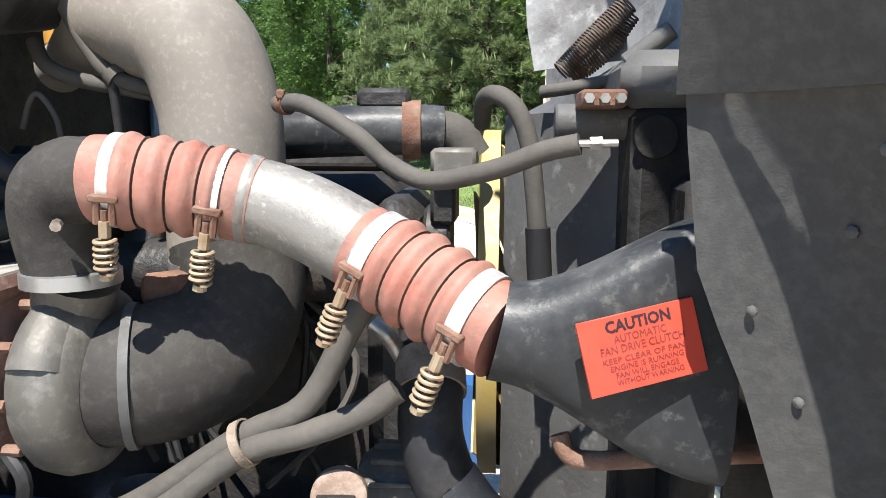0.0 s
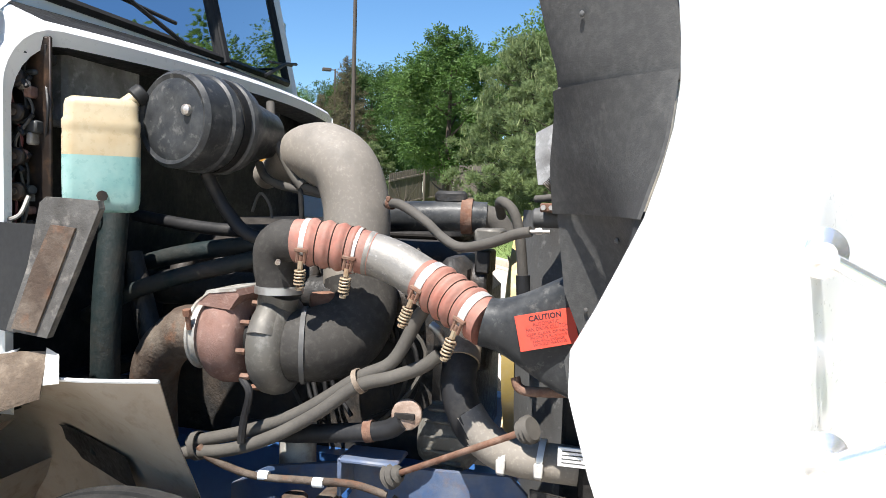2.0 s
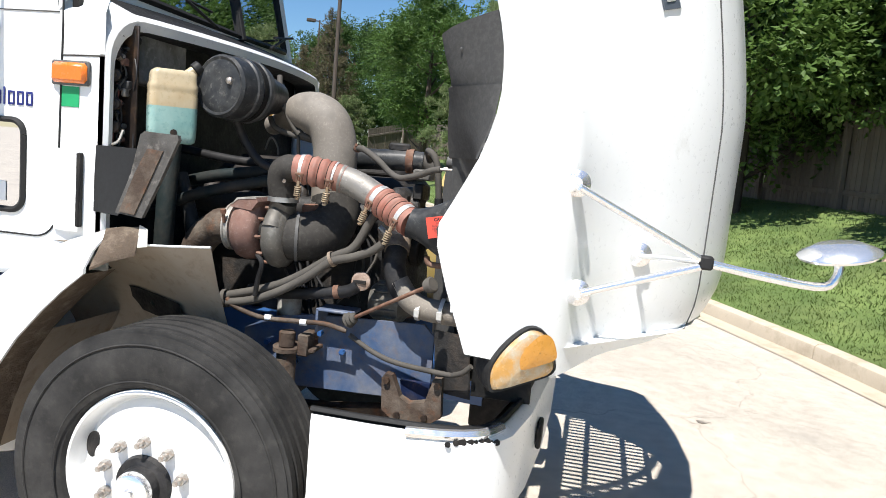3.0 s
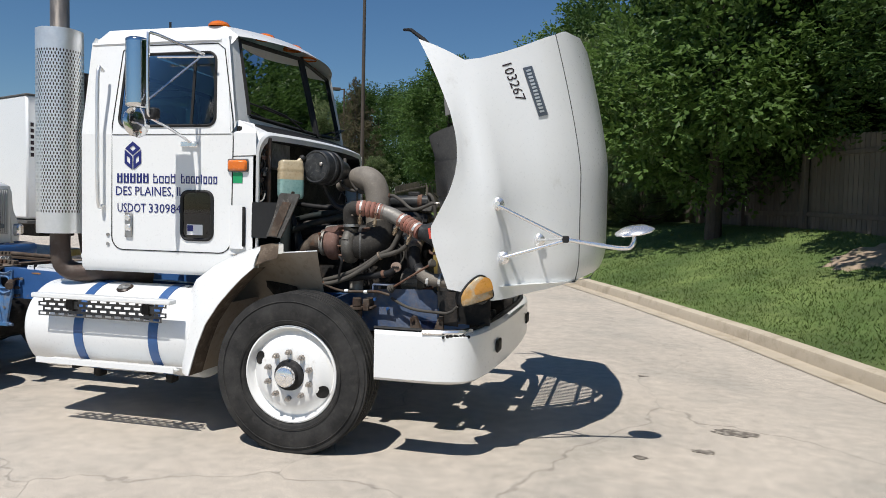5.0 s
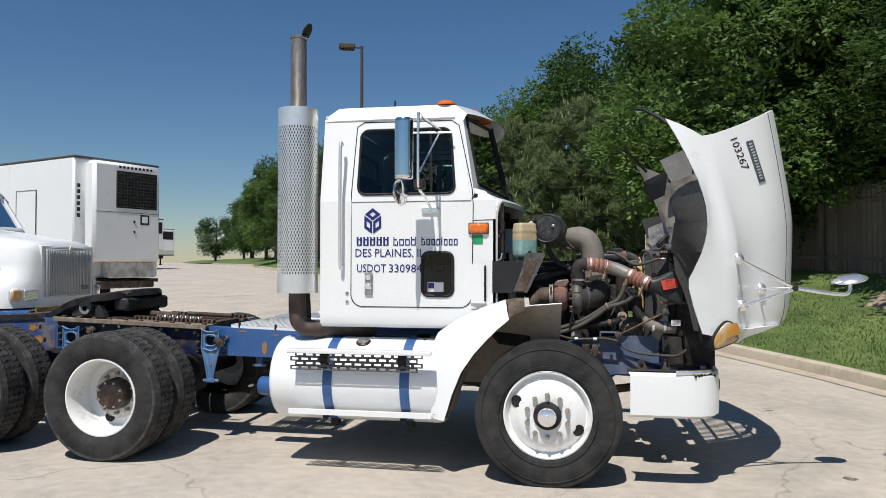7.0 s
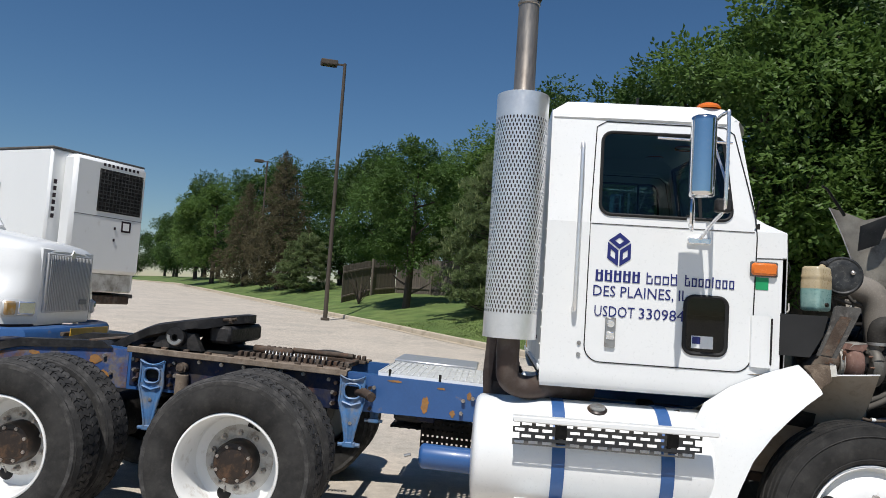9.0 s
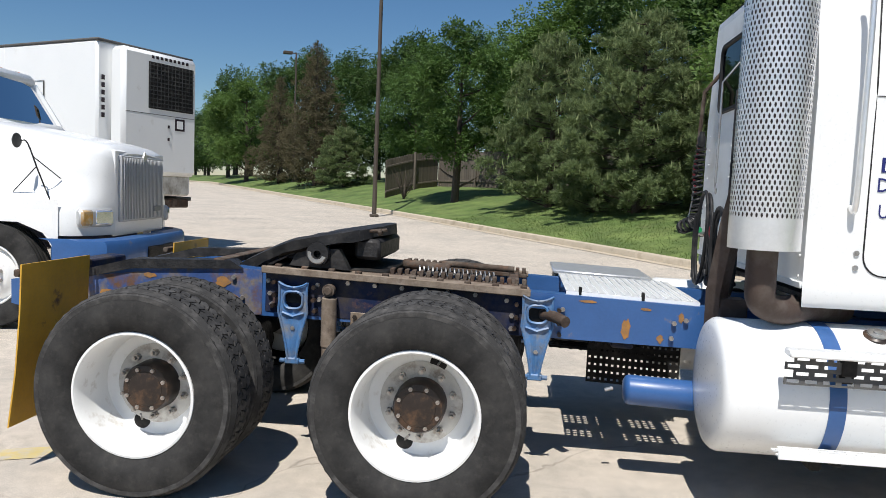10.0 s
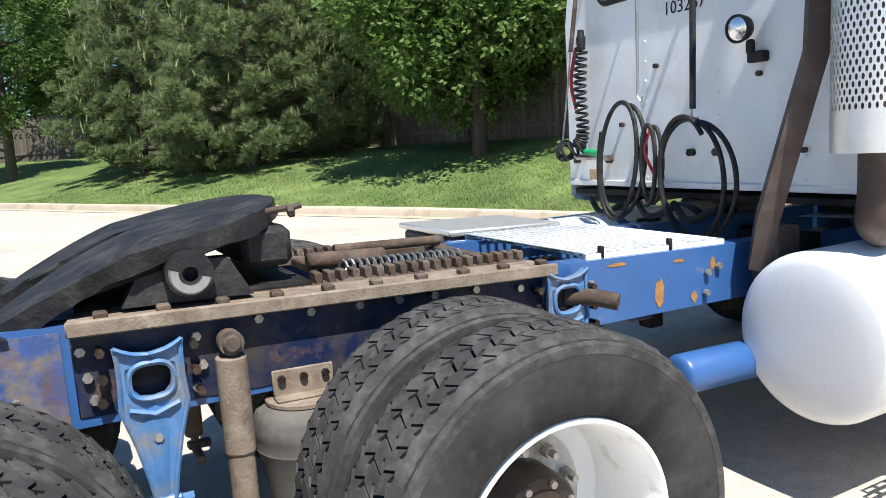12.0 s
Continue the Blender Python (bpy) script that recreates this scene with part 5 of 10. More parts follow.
# -- fifth wheel and its slide --
SHIFT.x = 0.045
slide = part("slide_base", Shape().box(-4.42, -2.96, -0.475, -0.34, 0.992, 1.012, 0.003).box(-4.42, -2.96, 0.34, 0.475, 0.992, 1.012, 0.003), M["tan"], truck, "grimy brown slide plates with bolt rows")
part("slide_lip", Shape().box(-4.425, -2.955, -0.50, -0.478, 0.978, 1.018, 0.004), M["tan"], slide)
for i in range(10):
    part("lip_bolt", Shape().box(-4.36 + i * 0.15, -4.325 + i * 0.15, -0.47, -0.435, 1.012, 1.03, 0.004), M["rust_brown"], slide)
for sd in (-1, 1):
    s = Shape()
    for i in range(19):
        s.box(-3.74 + i * 0.041, -3.716 + i * 0.041, sd * 0.30 - 0.03, sd * 0.30 + 0.03, 1.01, 1.047, 0.004)
    s.box(-4.40, -2.97, sd * 0.30 - 0.045, sd * 0.30 + 0.045, 0.99, 1.014, 0.003)
    part("toothed_rack", s, M["rust_brown"], slide, "rusty toothed locking rack")
for x in (-3.05, -3.62, -4.3):
    part("slide_cross_bar", Shape().box(x - 0.03, x + 0.03, -0.34, 0.34, 0.985, 1.02, 0.006), M["rust_brown"], slide)
s = Shape()
s.cyl((-3.70, -0.12, 1.055), (-3.42, -0.12, 1.05), 0.028, 14, b=0.006)
part("locking_rod", Shape().cyl((-3.5, 0.18, 1.045), (-3.05, 0.18, 1.045), 0.02, 12), M["rust_brown"], slide)
part("locking_cylinder", s, M["rust_brown"], slide)
part("coil_spring", Shape().sweep([(-3.60 + 0.45 * i / 150, -0.18 + 0.026 * math.cos(i * 0.75), 1.03 + 0.026 * math.sin(i * 0.75)) for i in range(151)], 0.005, 5), M["steel_grey"], slide, "grey coil spring")
part("sub_frame", Shape().box(-4.4, -3.75, -0.34, 0.34, 0.96, 1.03, 0.01), M["black"], slide)

tilt = Matrix.Translation((-4.12, 0, 1.20)) @ Matrix.Rotation(radians(-12.5), 4, "Y")
fw = Shape()
outline = [(0.345 * math.sin(math.pi * i / 40), 0.47 * math.cos(math.pi * i / 40)) for i in range(41)]
horn = [(0.0, -0.47), (-0.22, -0.46), (-0.46, -0.42), (-0.60, -0.34), (-0.62, -0.25), (-0.50, -0.18), (-0.28, -0.05), (-0.14, -0.035), (-0.10, 0.0), (-0.14, 0.035), (-0.28, 0.05), (-0.50, 0.18), (-0.62, 0.25), (-0.60, 0.34), (-0.46, 0.42), (-0.22, 0.46)]
coarse = outline + horn
loop = []
for (xa, ya), (xb, yb) in zip(coarse, coarse[1:] + coarse[:1]):
    k = max(1, int(math.hypot(xb - xa, yb - ya) / 0.03 + 0.5))
    loop += [(lerp(xa, xb, i / k), lerp(ya, yb, i / k)) for i in range(k)]
def dip(x):
    return -0.30 * max(0.0, -0.12 - x) ** 1.25
q = random.Random(4)
n = len(loop)
rag = [q.uniform(-0.006, 0.006) for _ in loop]
torn = [q.random() ** 2 for _ in loop]
torn = [(torn[i - 2] + 2 * torn[i - 1] + 3 * torn[i] + 2 * torn[(i + 1) % n] + torn[(i + 2) % n]) / 9 for i in range(n)]
fw.v = [(x + g, y + g, dip(x) + 0.4 * g) for (x, y), g in zip(loop, rag)] + [(x * 0.995 + 0.5 * g, y * 0.99 - g, dip(x) - 0.034 - 0.04 * w) for (x, y), g, w in zip(loop, rag, torn)] + [(x * 0.93 - 0.01, y * 0.94, dip(x) + 0.012) for x, y in loop]
fw.f = [tuple(range(2 * n, 3 * n)), tuple(range(n, 2 * n))] + [(i, (i + 1) % n, n + (i + 1) % n, n + i) for i in range(n)] + [(i, (i + 1) % n, 2 * n + (i + 1) % n, 2 * n + i) for i in range(n)]
fw.move(tilt)
fifth = part("fifth_wheel", fw, M["grease"], truck, "greasy black fifth wheel coupling plate, tilted back")
for sd in (-1, 1):
    s = Shape().prism([(-0.17, -0.16), (0.17, -0.16), (0.11, -0.05), (-0.11, -0.05)], "y", sd * 0.40 - 0.03, sd * 0.40 + 0.03).move(Matrix.Translation((-4.12, 0, 1.185)))
    part("pivot_bracket", s, M["grease"], fifth)
    part("pivot_bushing", Shape().lathe((-4.12, sd * 0.445, 1.105), (0, 1, 0), [(-0.035, 0.02), (-0.035, 0.062), (0.03, 0.066), (0.03, 0.02)], 24), M["grease"], fifth)
    part("bushing_face", Shape().lathe((-4.12, sd * 0.482, 1.105), (0, sd, 0), [(0, 0.055), (0.006, 0.05), (0.006, 0.03), (-0.01, 0.028)], 24, a0=-0.3, a1=2.9), M["steel_grey"], fifth, "bare steel bushing")
part("release_handle", Shape().sweep([(-3.90, -0.29, 1.235), (-3.83, -0.32, 1.248), (-3.79, -0.33, 1.252), (-3.765, -0.33, 1.258)], 0.010, 8).lathe((-3.80, -0.34, 1.243), (1, -0.2, 0.15), [(-0.012, 0.008), (-0.008, 0.02), (0.008, 0.02), (0.012, 0.008)], 8), M["rust_brown"], fifth)
part("skirt", Shape().box(-3.95, -3.80, -0.33, 0.33, 1.08, 1.20, 0.02), M["grease"], fifth)
# ramps behind the fifth wheel
for sd in (-1, 1):
    s = Shape().prism([(-5.62, 0.86), (-5.2, 0.985), (-4.62, 1.025), (-4.55, 0.985), (-5.2, 0.93), (-5.6, 0.82)], "y", sd * 0.40 - 0.055, sd * 0.40 + 0.055)
    part("rear_ramp", s, M["grease"], truck, "brown steel pick-up ramp")
part("ramp_brace", Shape().box(-4.72, -4.66, -0.45, 0.45, 0.99, 1.03, 0.006), M["rust_brown"], truck)
for sd in (-1, 1):
    s = Shape().sheet([[(-5.42 - 0.10 * k, sd * y, z) for y in (0.50, 0.70, 0.88, 1.06)] for k, z in ((0.0, 0.99), (0.1, 0.75), (0.35, 0.45), (0.75, 0.17))], (-0.008, 0, 0))
    part("mud_flap", s, M["flap"], truck, "ochre yellow rubber mud flap")
    part("flap_hanger", Shape().box(-5.475, -5.44, sd * 0.44 if sd > 0 else -1.05, 1.05 if sd > 0 else -0.44, 0.925, 0.96, 0.006), M["rust_brown"], truck)
    part("tow_hook", Shape().box(-5.86, -5.74, sd * 0.44 - 0.02, sd * 0.44 + 0.02, 0.66, 0.80, 0.01).cyl((-5.66, sd * 0.47, 0.80), (-5.66, sd * 0.40, 0.80), 0.035, 14), M["rust_brown"], truck)

SHIFT.x = 0.0
# -- deck plate behind the cab --
deck = part("deck_plate", pierced(-2.72, -2.02, -0.41, 0.47, 16, 20, (0.013, 0.013), -0.010, lambda x, a, d: (x, a, 1.02 + d), lambda i, j: i % 5 != 4 and j % 7 < 4).box(-2.72, -2.02, -0.41, -0.40, 0.99, 1.02, 0.002).box(-2.72, -2.02, 0.46, 0.47, 0.99, 1.02, 0.002), M["white"], truck, "white painted ribbed deck plate")
for i in range(16):
    part("rib", Shape().box(-2.7235 + i * 0.04375, -2.7165 + i * 0.04375, -0.40, 0.46, 1.02, 1.027, 0.002), M["white"], deck)
for x, y in ((-2.645, -0.40), (-2.315, -0.405)):
    part("deck_latch", Shape().box(x - 0.008, x + 0.008, y - 0.012, y + 0.012, 1.0, 1.045, 0.003), M["black"], deck)
part("side_deck", Shape().box(-2.75, -2.1, 0.56, 1.15, 1.0, 1.03, 0.008), M["alu"], truck, "grey chequer plate over the far side box")
part("side_box", Shape().box(-2.73, -2.12, 0.58, 1.13, 0.55, 1.0, 0.02), M["grey_panel"], truck)

RAKE[0] = 0.0
# -- fuel tanks --
for sd in (-1, 1):
    yc, zc, r = sd * 0.818, 0.645, 0.313
    tank = part("fuel_tank", Shape().lathe((-2.075, yc, zc), (1, 0, 0), [(-0.004, 0.0001), (-0.003, 0.12), (0.0, 0.20), (0.008, 0.268), (0.017, 0.294), (0.034, 0.308), (0.05, r), (1.28, r), (1.303, 0.304), (1.321, 0.273), (1.325, 0.2), (1.315, 0.0001)], 64), M["white"], truck, "white cylindrical fuel tank with blue straps")
    for x in (-1.60, -1.02):
        part("tank_strap", Shape().lathe((x - 0.035, yc, zc), (1, 0, 0), [(0, r), (0.0, r + 0.005), (0.07, r + 0.005), (0.07, r)], 64), M["blue"], tank, "blue painted strap")
        part("strap_bracket", Shape().box(x - 0.03, x + 0.03, yc - 0.14 if sd < 0 else yc + 0.06, yc - 0.06 if sd < 0 else yc + 0.14, 0.3, 0.42, 0.01), M["black"], tank)
        part("tank_hanger", Shape().box(x - 0.05, x + 0.05, min(yc * 0.62, yc * 0.5), max(yc * 0.62, yc * 0.5), 0.36, 0.95, 0.01), M["black"], tank)
    part("filler_cap", Shape().lathe((-1.38, yc - sd * -0.11, zc + 0.255), (0, sd * 0.36, 0.93), [(0, 0.062), (0.022, 0.062), (0.024, 0.056), (0.038, 0.056), (0.046, 0.046), (0.046, 0.0001)], 28), M["hub"], tank, "dark ringed fuel filler cap")
    part("cap_top", Shape().lathe((-1.38, yc + sd * 0.127, zc + 0.299), (0, sd * 0.36, 0.93), [(0, 0.044), (0.006, 0.042), (0.008, 0.02), (0.012, 0.018), (0.012, 0.0001)], 22), M["steel_grey"], tank)
    part("sender_plate", Shape().lathe((-0.95, yc - sd * -0.06, zc + 0.275), (0, sd * 0.2, 1), [(0, 0.062), (0.008, 0.062), (0.01, 0.05), (0.02, 0.045), (0.022, 0.0001)], 24).cyl((-0.99, yc + sd * 0.06, zc + 0.283), (-0.91, yc + sd * 0.06, zc + 0.303), 0.012, 10), M["hub"], tank, "grey fuel sender fitting")
    # upper tread: a bar with a pierced plate below it
    y0 = sd * 1.19
    step = part("upper_step", Shape().box(-1.86, -0.80, min(y0, y0 + sd * 0.075), max(y0, y0 + sd * 0.075), 0.878, 0.91, 0.006), M["white"], truck, "white step bar over a pierced grey plate")
    part("pierced_plate", pierced(-1.855, -0.905, 0.752, 0.880, 13, 4, (0.025, 0.0075), 0.004, lambda x, a, d, sd=sd, y0=y0: (x, y0 + sd * (0.012 - d), a), stagger=True), M["grey_panel"], step)
    for x in (-1.60, -1.02):
        part("step_arm", Shape().box(x - 0.03, x + 0.03, min(y0, y0 - sd * 0.04), max(y0, y0 - sd * 0.04), 0.765, 0.88, 0.006).box(x - 0.03, x + 0.03, min(y0 + sd * 0.01, y0 + sd * 0.022), max(y0 + sd * 0.01, y0 + sd * 0.022), 0.80, 0.872, 0.006), M["black"], step)
    low = part("lower_step", pierced(-1.86, -0.835, 0.0, 0.13, 14, 4, (0.024, 0.008), 0.005, lambda x, a, d, sd=sd, y0=y0: (x, y0 + sd * (0.03 - a), 0.450 - d), stagger=True).box(-1.86, -0.80, min(y0 + sd * 0.028, y0 + sd * 0.034), max(y0 + sd * 0.028, y0 + sd * 0.034), 0.435, 0.475, 0.002), M["white"], truck, "white lower step with open tread")
    for x in (-1.60, -1.02):
        part("step_leg", Shape().box(x - 0.02, x + 0.02, min(yc + sd * 0.2, y0 - sd * 0.02), max(yc + sd * 0.2, y0 - sd * 0.02), 0.40, 0.436, 0.006), M["black"], low)

# -- exhaust --
MX, MY = -1.90, -0.955
def guard(x, y, z0, z1, r, rows_, cols):
    """A pierced tube: every cell is a ring of faces round a slot-shaped hole."""
    s = Shape()
    dz = (z1 - z0) / rows_
    for i in range(rows_):
        for k in range(cols):
            off = 0.5 * (i % 2)
            a0, a1 = 2 * math.pi * (k + off) / cols, 2 * math.pi * (k + 1 + off) / cols
            za, zb = z0 + i * dz, z0 + (i + 1) * dz
            am, zm = (a0 + a1) / 2, (za + zb) / 2
            ha, hz = (a1 - a0) * 0.235, dz * 0.455
            o = [(a0, za), (am, za), (a1, za), (a1, zm), (a1, zb), (am, zb), (a0, zb), (a0, zm)]
            h = [(am - ha * 0.7, zm - hz * 0.75), (am, zm - hz), (am + ha * 0.7, zm - hz * 0.75), (am + ha, zm), (am + ha * 0.7, zm + hz * 0.75), (am, zm + hz), (am - ha * 0.7, zm + hz * 0.75), (am - ha, zm)]
            v = [(x + r * math.cos(a), y + r * math.sin(a), z) for a, z in o + h]
            s.add(v, [(j, (j + 1) % 8, 8 + (j + 1) % 8, 8 + j) for j in range(8)])
    return s


shield = part("exhaust_guard", guard(MX, MY, 1.44, 2.56, 0.152, 48, 46), M["alu"], truck, "bright perforated aluminium exhaust guard", angle=60)
part("guard_collar", Shape().lathe((MX, MY, 1.30), (0, 0, 1), [(0, 0.148), (0, 0.152), (0.14, 0.152)], 56), M["alu"], shield)
part("guard_collar", Shape().lathe((MX, MY, 2.56), (0, 0, 1), [(0, 0.152), (0.14, 0.152), (0.142, 0.148), (0.142, 0.09)], 56), M["alu"], shield)
part("muffler", Shape().lathe((MX, MY, 1.32), (0, 0, 1), [(0, 0.07), (0.01, 0.115), (0.05, 0.122), (1.30, 0.122), (1.34, 0.115), (1.36, 0.065)], 40), M["exhaust"], truck, "brown sooty muffler inside the guard")
part("stack_pipe", Shape().lathe((MX, MY, 2.66), (0, 0, 1), [(0, 0.068), (0.03, 0.068), (0.04, 0.062), (0.585, 0.060), (0.59, 0.066), (0.605, 0.066), (0.605, 0.055), (0.45, 0.052)], 32), M["stack"], truck, "sooty steel exhaust stack")
cap = Matrix.Translation((MX + 0.07, MY, 3.30)) @ Matrix.Rotation(radians(-62), 4, "Y")
part("rain_cap", Shape().lathe((0, 0, 0), (0, 0, 1), [(0, 0.0001), (0.0, 0.066), (0.006, 0.066), (0.014, 0.04), (0.016, 0.0001)], 28).box(-0.10, -0.04, -0.02, 0.02, -0.01, 0.012, 0.003).move(cap), M["black"], truck, "black flapped-open rain cap")
part("exhaust_elbow", Shape().sweep(smooth_path([(MX, MY, 1.36), (MX, MY, 1.16), (MX + 0.02, MY + 0.02, 1.06), (MX + 0.12, MY + 0.06, 1.02), (MX + 0.26, MY + 0.15, 1.03), (MX + 0.5, MY + 0.35, 1.0)], 22), 0.066, 20), M["exhaust"], truck, "heat-browned exhaust elbow")
part("stack_mount", Shape().box(-1.98, -1.84, -0.62, -0.50, 0.80, 1.02, 0.01).sweep([(-1.97, -0.53, 0.86), (-1.985, -0.58, 1.05), (-1.965, -0.68, 1.40), (-1.93, -0.74, 1.66), (-1.88, -0.74, 2.45)], 0.055, 4), M["exhaust"], truck, "brown stack support post")

# -- cab --
HW, Z0 = 0.955, 1.14
XB, XF = -1.72, -0.38


def side_y(z, sd):
    return sd * (HW - 0.115 * max(0.0, z - 2.02) / 0.68)


cab = part("cab", Shape(), M["white"], truck, "white painted steel day cab")
s = Shape()
win = {}
for sd in (-1, 1):
    pl = lambda x, z, sd=sd: (x, side_y(z, sd), z)
    w_loop = rounded(-1.425, -0.728, 2.042, 2.54, 0.06)
    w_loop = [(x + (0.045 * (2.545 - z) / 0.475 if x > -1.0 else 0.012 * (z - 2.07)), z) for x, z in w_loop]
    win[sd] = w_loop
    s = Shape()
    s.join(plate([(-0.565, 1.99), (-0.655, 2.64), (XB, 2.64), (XB, 1.99)], w_loop, pl))
    v_loop = rounded(-0.925, -0.695, 1.285, 1.605, 0.05)
    s.join(plate([(XF, 1.99), (XB, 1.99), (XB, Z0), (XF, Z0)], v_loop, pl))
    part("cab_side", s, M["white"], cab, angle=35)
s = Shape()
# roof with a rounded edge
rows = []
for i in range(13):
    f = i / 12
    row = []
    for k in range(25):
        u = -1 + 2 * k / 24
        yy = abs(u)
        y = (1 - (1 - yy) ** 1.0) * side_y(2.64, 1) if yy < 0.9 else side_y(2.64, 1) * (0.9 + 0.1 * math.sin((yy - 0.9) / 0.1 * math.pi / 2))
        z = 2.755 - 0.02 * yy ** 2 - (0.095 * (1 - math.cos((yy - 0.9) / 0.1 * math.pi / 2)) if yy > 0.9 else 0)
        xf = -0.655 + 0.235 * (1 - yy ** 2.2)
        x = lerp(XB, xf, f)
        e = max(0, f - 0.88) / 0.12
        z -= 0.075 * e ** 2
        b = max(0, 0.10 - f) / 0.10
        z -= 0.06 * b ** 2
        row.append((x, math.copysign(y, u), z))
    rows.append(row)
s.grid(rows)
back_loop = rounded(-0.42, 0.66, 2.08, 2.50, 0.06)
bk = plate([(0.845, 2.64), (-0.845, 2.64), (-HW, 2.02), (-HW, Z0), (HW, Z0), (HW, 2.02)], back_loop, lambda y, z: (XB, y, z))
# band that closes the roof to the back wall
s.grid([[(XB, y, 2.64) for y in (-0.845, -0.4, 0, 0.4, 0.845)], [(XB, y, 2.68) for y in (-0.82, -0.4, 0, 0.4, 0.82)]])
# sill and floor
for sd in (-1, 1):
    part("sill", Shape().grid([[(XB, sd * HW, Z0), (XF, sd * HW, Z0)], [(XB + 0.002, sd * HW, 1.075), (-0.60, sd * HW, 1.075)], [(XB + 0.01, sd * (HW - 0.02), 1.045), (-0.62, sd * (HW - 0.02), 1.045)], [(XB + 0.01, sd * 0.5, 1.03), (-0.62, sd * 0.5, 1.03)]]), M["white"], cab)
    part("drip_rail", Shape().sweep([(XB + 0.01, sd * 0.853, 2.622), (-1.2, sd * 0.856, 2.626), (-0.70, sd * 0.856, 2.622)], 0.009, 6), M["white"], cab)
cab.data = s.mesh("cab", M["white"], 35)
part("back_wall", bk, M["cab_back"], cab, "pale grey-white riveted back wall")
part("cab_floor", Shape().box(XB + 0.01, -0.45, -0.93, 0.93, 1.08, 1.11, 0.004), M["black"], cab)
rng = random.Random(2)
RIVET = Shape().lathe((0, 0, 0), (-1, 0, 0), [(0, 0.008), (0.004, 0.006), (0.005, 0.0001)], 8).mesh("rivet", M["cab_back"], 40)
for y in (-0.9, -0.55, -0.12, 0.33, 0.86):
    for k in range(9):
        part("rivet", RIVET, None, cab).location = (XB, y, 1.18 + k * 0.095)

M["gasket"] = material("black_rubber_gasket", (0.02, 0.02, 0.02), 0.6, spread=0.2)
for sd in (-1, 1):
    pl = lambda x, z, sd=sd: (x, side_y(z, sd) + sd * 0.002, z)
    w = part("side_window", Shape().add([pl(x, z) for x, z in win[sd]], [tuple(range(len(win[sd])))]), M["glass"], cab, "dark tinted side window")
    part("gasket", ring(win[sd], pl, 0.010, 0), M["gasket"], w)
    part("window_divider", Shape().sweep([pl(-0.86, 2.045), pl(-0.88, 2.54)], 0.010, 6), M["gasket"], w)
    v = rounded(-0.925, -0.695, 1.285, 1.605, 0.05)
    vw = part("peep_window", Shape().add([pl(x, z) for x, z in v], [tuple(range(len(v)))]), M["glass"], cab, "small dark peep window low in the door")
    part("gasket", ring(v, pl, 0.012, 0), M["gasket"], vw)
    part("sticker", Shape().box(-0.885, -0.765, min(pl(0, 1.3)[1] + sd * 0.002, pl(0, 1.3)[1] + sd * 0.004), max(pl(0, 1.3)[1] + sd * 0.002, pl(0, 1.3)[1] + sd * 0.004), 1.315, 1.385, 0.001), M["white"], vw, "small white and blue sticker")
    part("sticker_field", Shape().box(-0.88, -0.835, min(pl(0, 1.3)[1] + sd * 0.004, pl(0, 1.3)[1] + sd * 0.006), max(pl(0, 1.3)[1] + sd * 0.004, pl(0, 1.3)[1] + sd * 0.006), 1.34, 1.38, 0.001), M["ink_blue"], vw)
    # the door's gap, hinges, latch and grab bar
    d = [(x, z) for x, z in rounded(-1.475, -0.555, 1.20, 1.99, 0.07)]
    low = [p for p in d if p[1] < 1.985]
    upper = [(-0.545, 1.95), (-0.555, 2.08), (-0.665, 2.56), (-0.72, 2.60), (-1.40, 2.605), (-1.455, 2.57), (-1.475, 2.05)]
    seam = [(-1.475, 2.05)] + [p for p in rounded(-1.475, -0.555, 1.20, 2.2, 0.09) if p[1] < 2.05] + [(-0.555, 2.05)]
    gap = Shape().sweep([Vector(pl(x, z)) for x, z in upper[::-1]][:1] + [Vector(pl(x, z)) for x, z in seam[1:-1]] + [Vector(pl(x, z)) for x, z in upper], 0.0035, 6)
    part("door_gap", gap, M["gasket"], cab)
    belt = Shape().sweep([pl(-1.47, 1.985), pl(-0.56, 1.985)], 0.0025, 6)
    part("belt_line", belt, M["grey_panel"], cab)
    yy = sd * (HW + 0.004)
    h = part("door_handle", Shape().box(-1.365, -1.305, min(yy, yy + sd * 0.012), max(yy, yy + sd * 0.012), 1.285, 1.455, 0.006), M["steel_grey"], cab, "grey metal door latch plate")
    part("latch_button", Shape().cyl((-1.335, yy, 1.42), (-1.335, yy + sd * 0.022, 1.42), 0.021, 20, b=0.003), M["chrome"], h)
    part("latch_paddle", Shape().box(-1.358, -1.312, min(yy, yy + sd * 0.02), max(yy, yy + sd * 0.02), 1.33, 1.375, 0.005), M["chrome"], h)
    part("grab_bar", Shape().sweep(smooth_path([(-1.545, sd * HW, 2.42), (-1.545, sd * (HW + 0.05), 2.40), (-1.545, sd * (HW + 0.058), 1.95), (-1.545, sd * (HW + 0.05), 1.52), (-1.545, sd * HW, 1.50)], 22), 0.013, 12), M["alu"], cab, "aluminium grab bar")
    for z in (1.235, 1.30):
        part("hinge_bolt", Shape().cyl((-1.505, sd * HW, z), (-1.505, sd * (HW + 0.008), z), 0.012, 10), M["steel_grey"], cab)
    # cowl side: marker lamp, sticker, vent
    lamp = part("side_marker", Shape().box(-0.575, -0.435, min(sd * HW, sd * (HW + 0.03)), max(sd * HW, sd * (HW + 0.03)), 1.745, 1.815, 0.012), M["orange_lens"], cab, "orange side marker lamp")
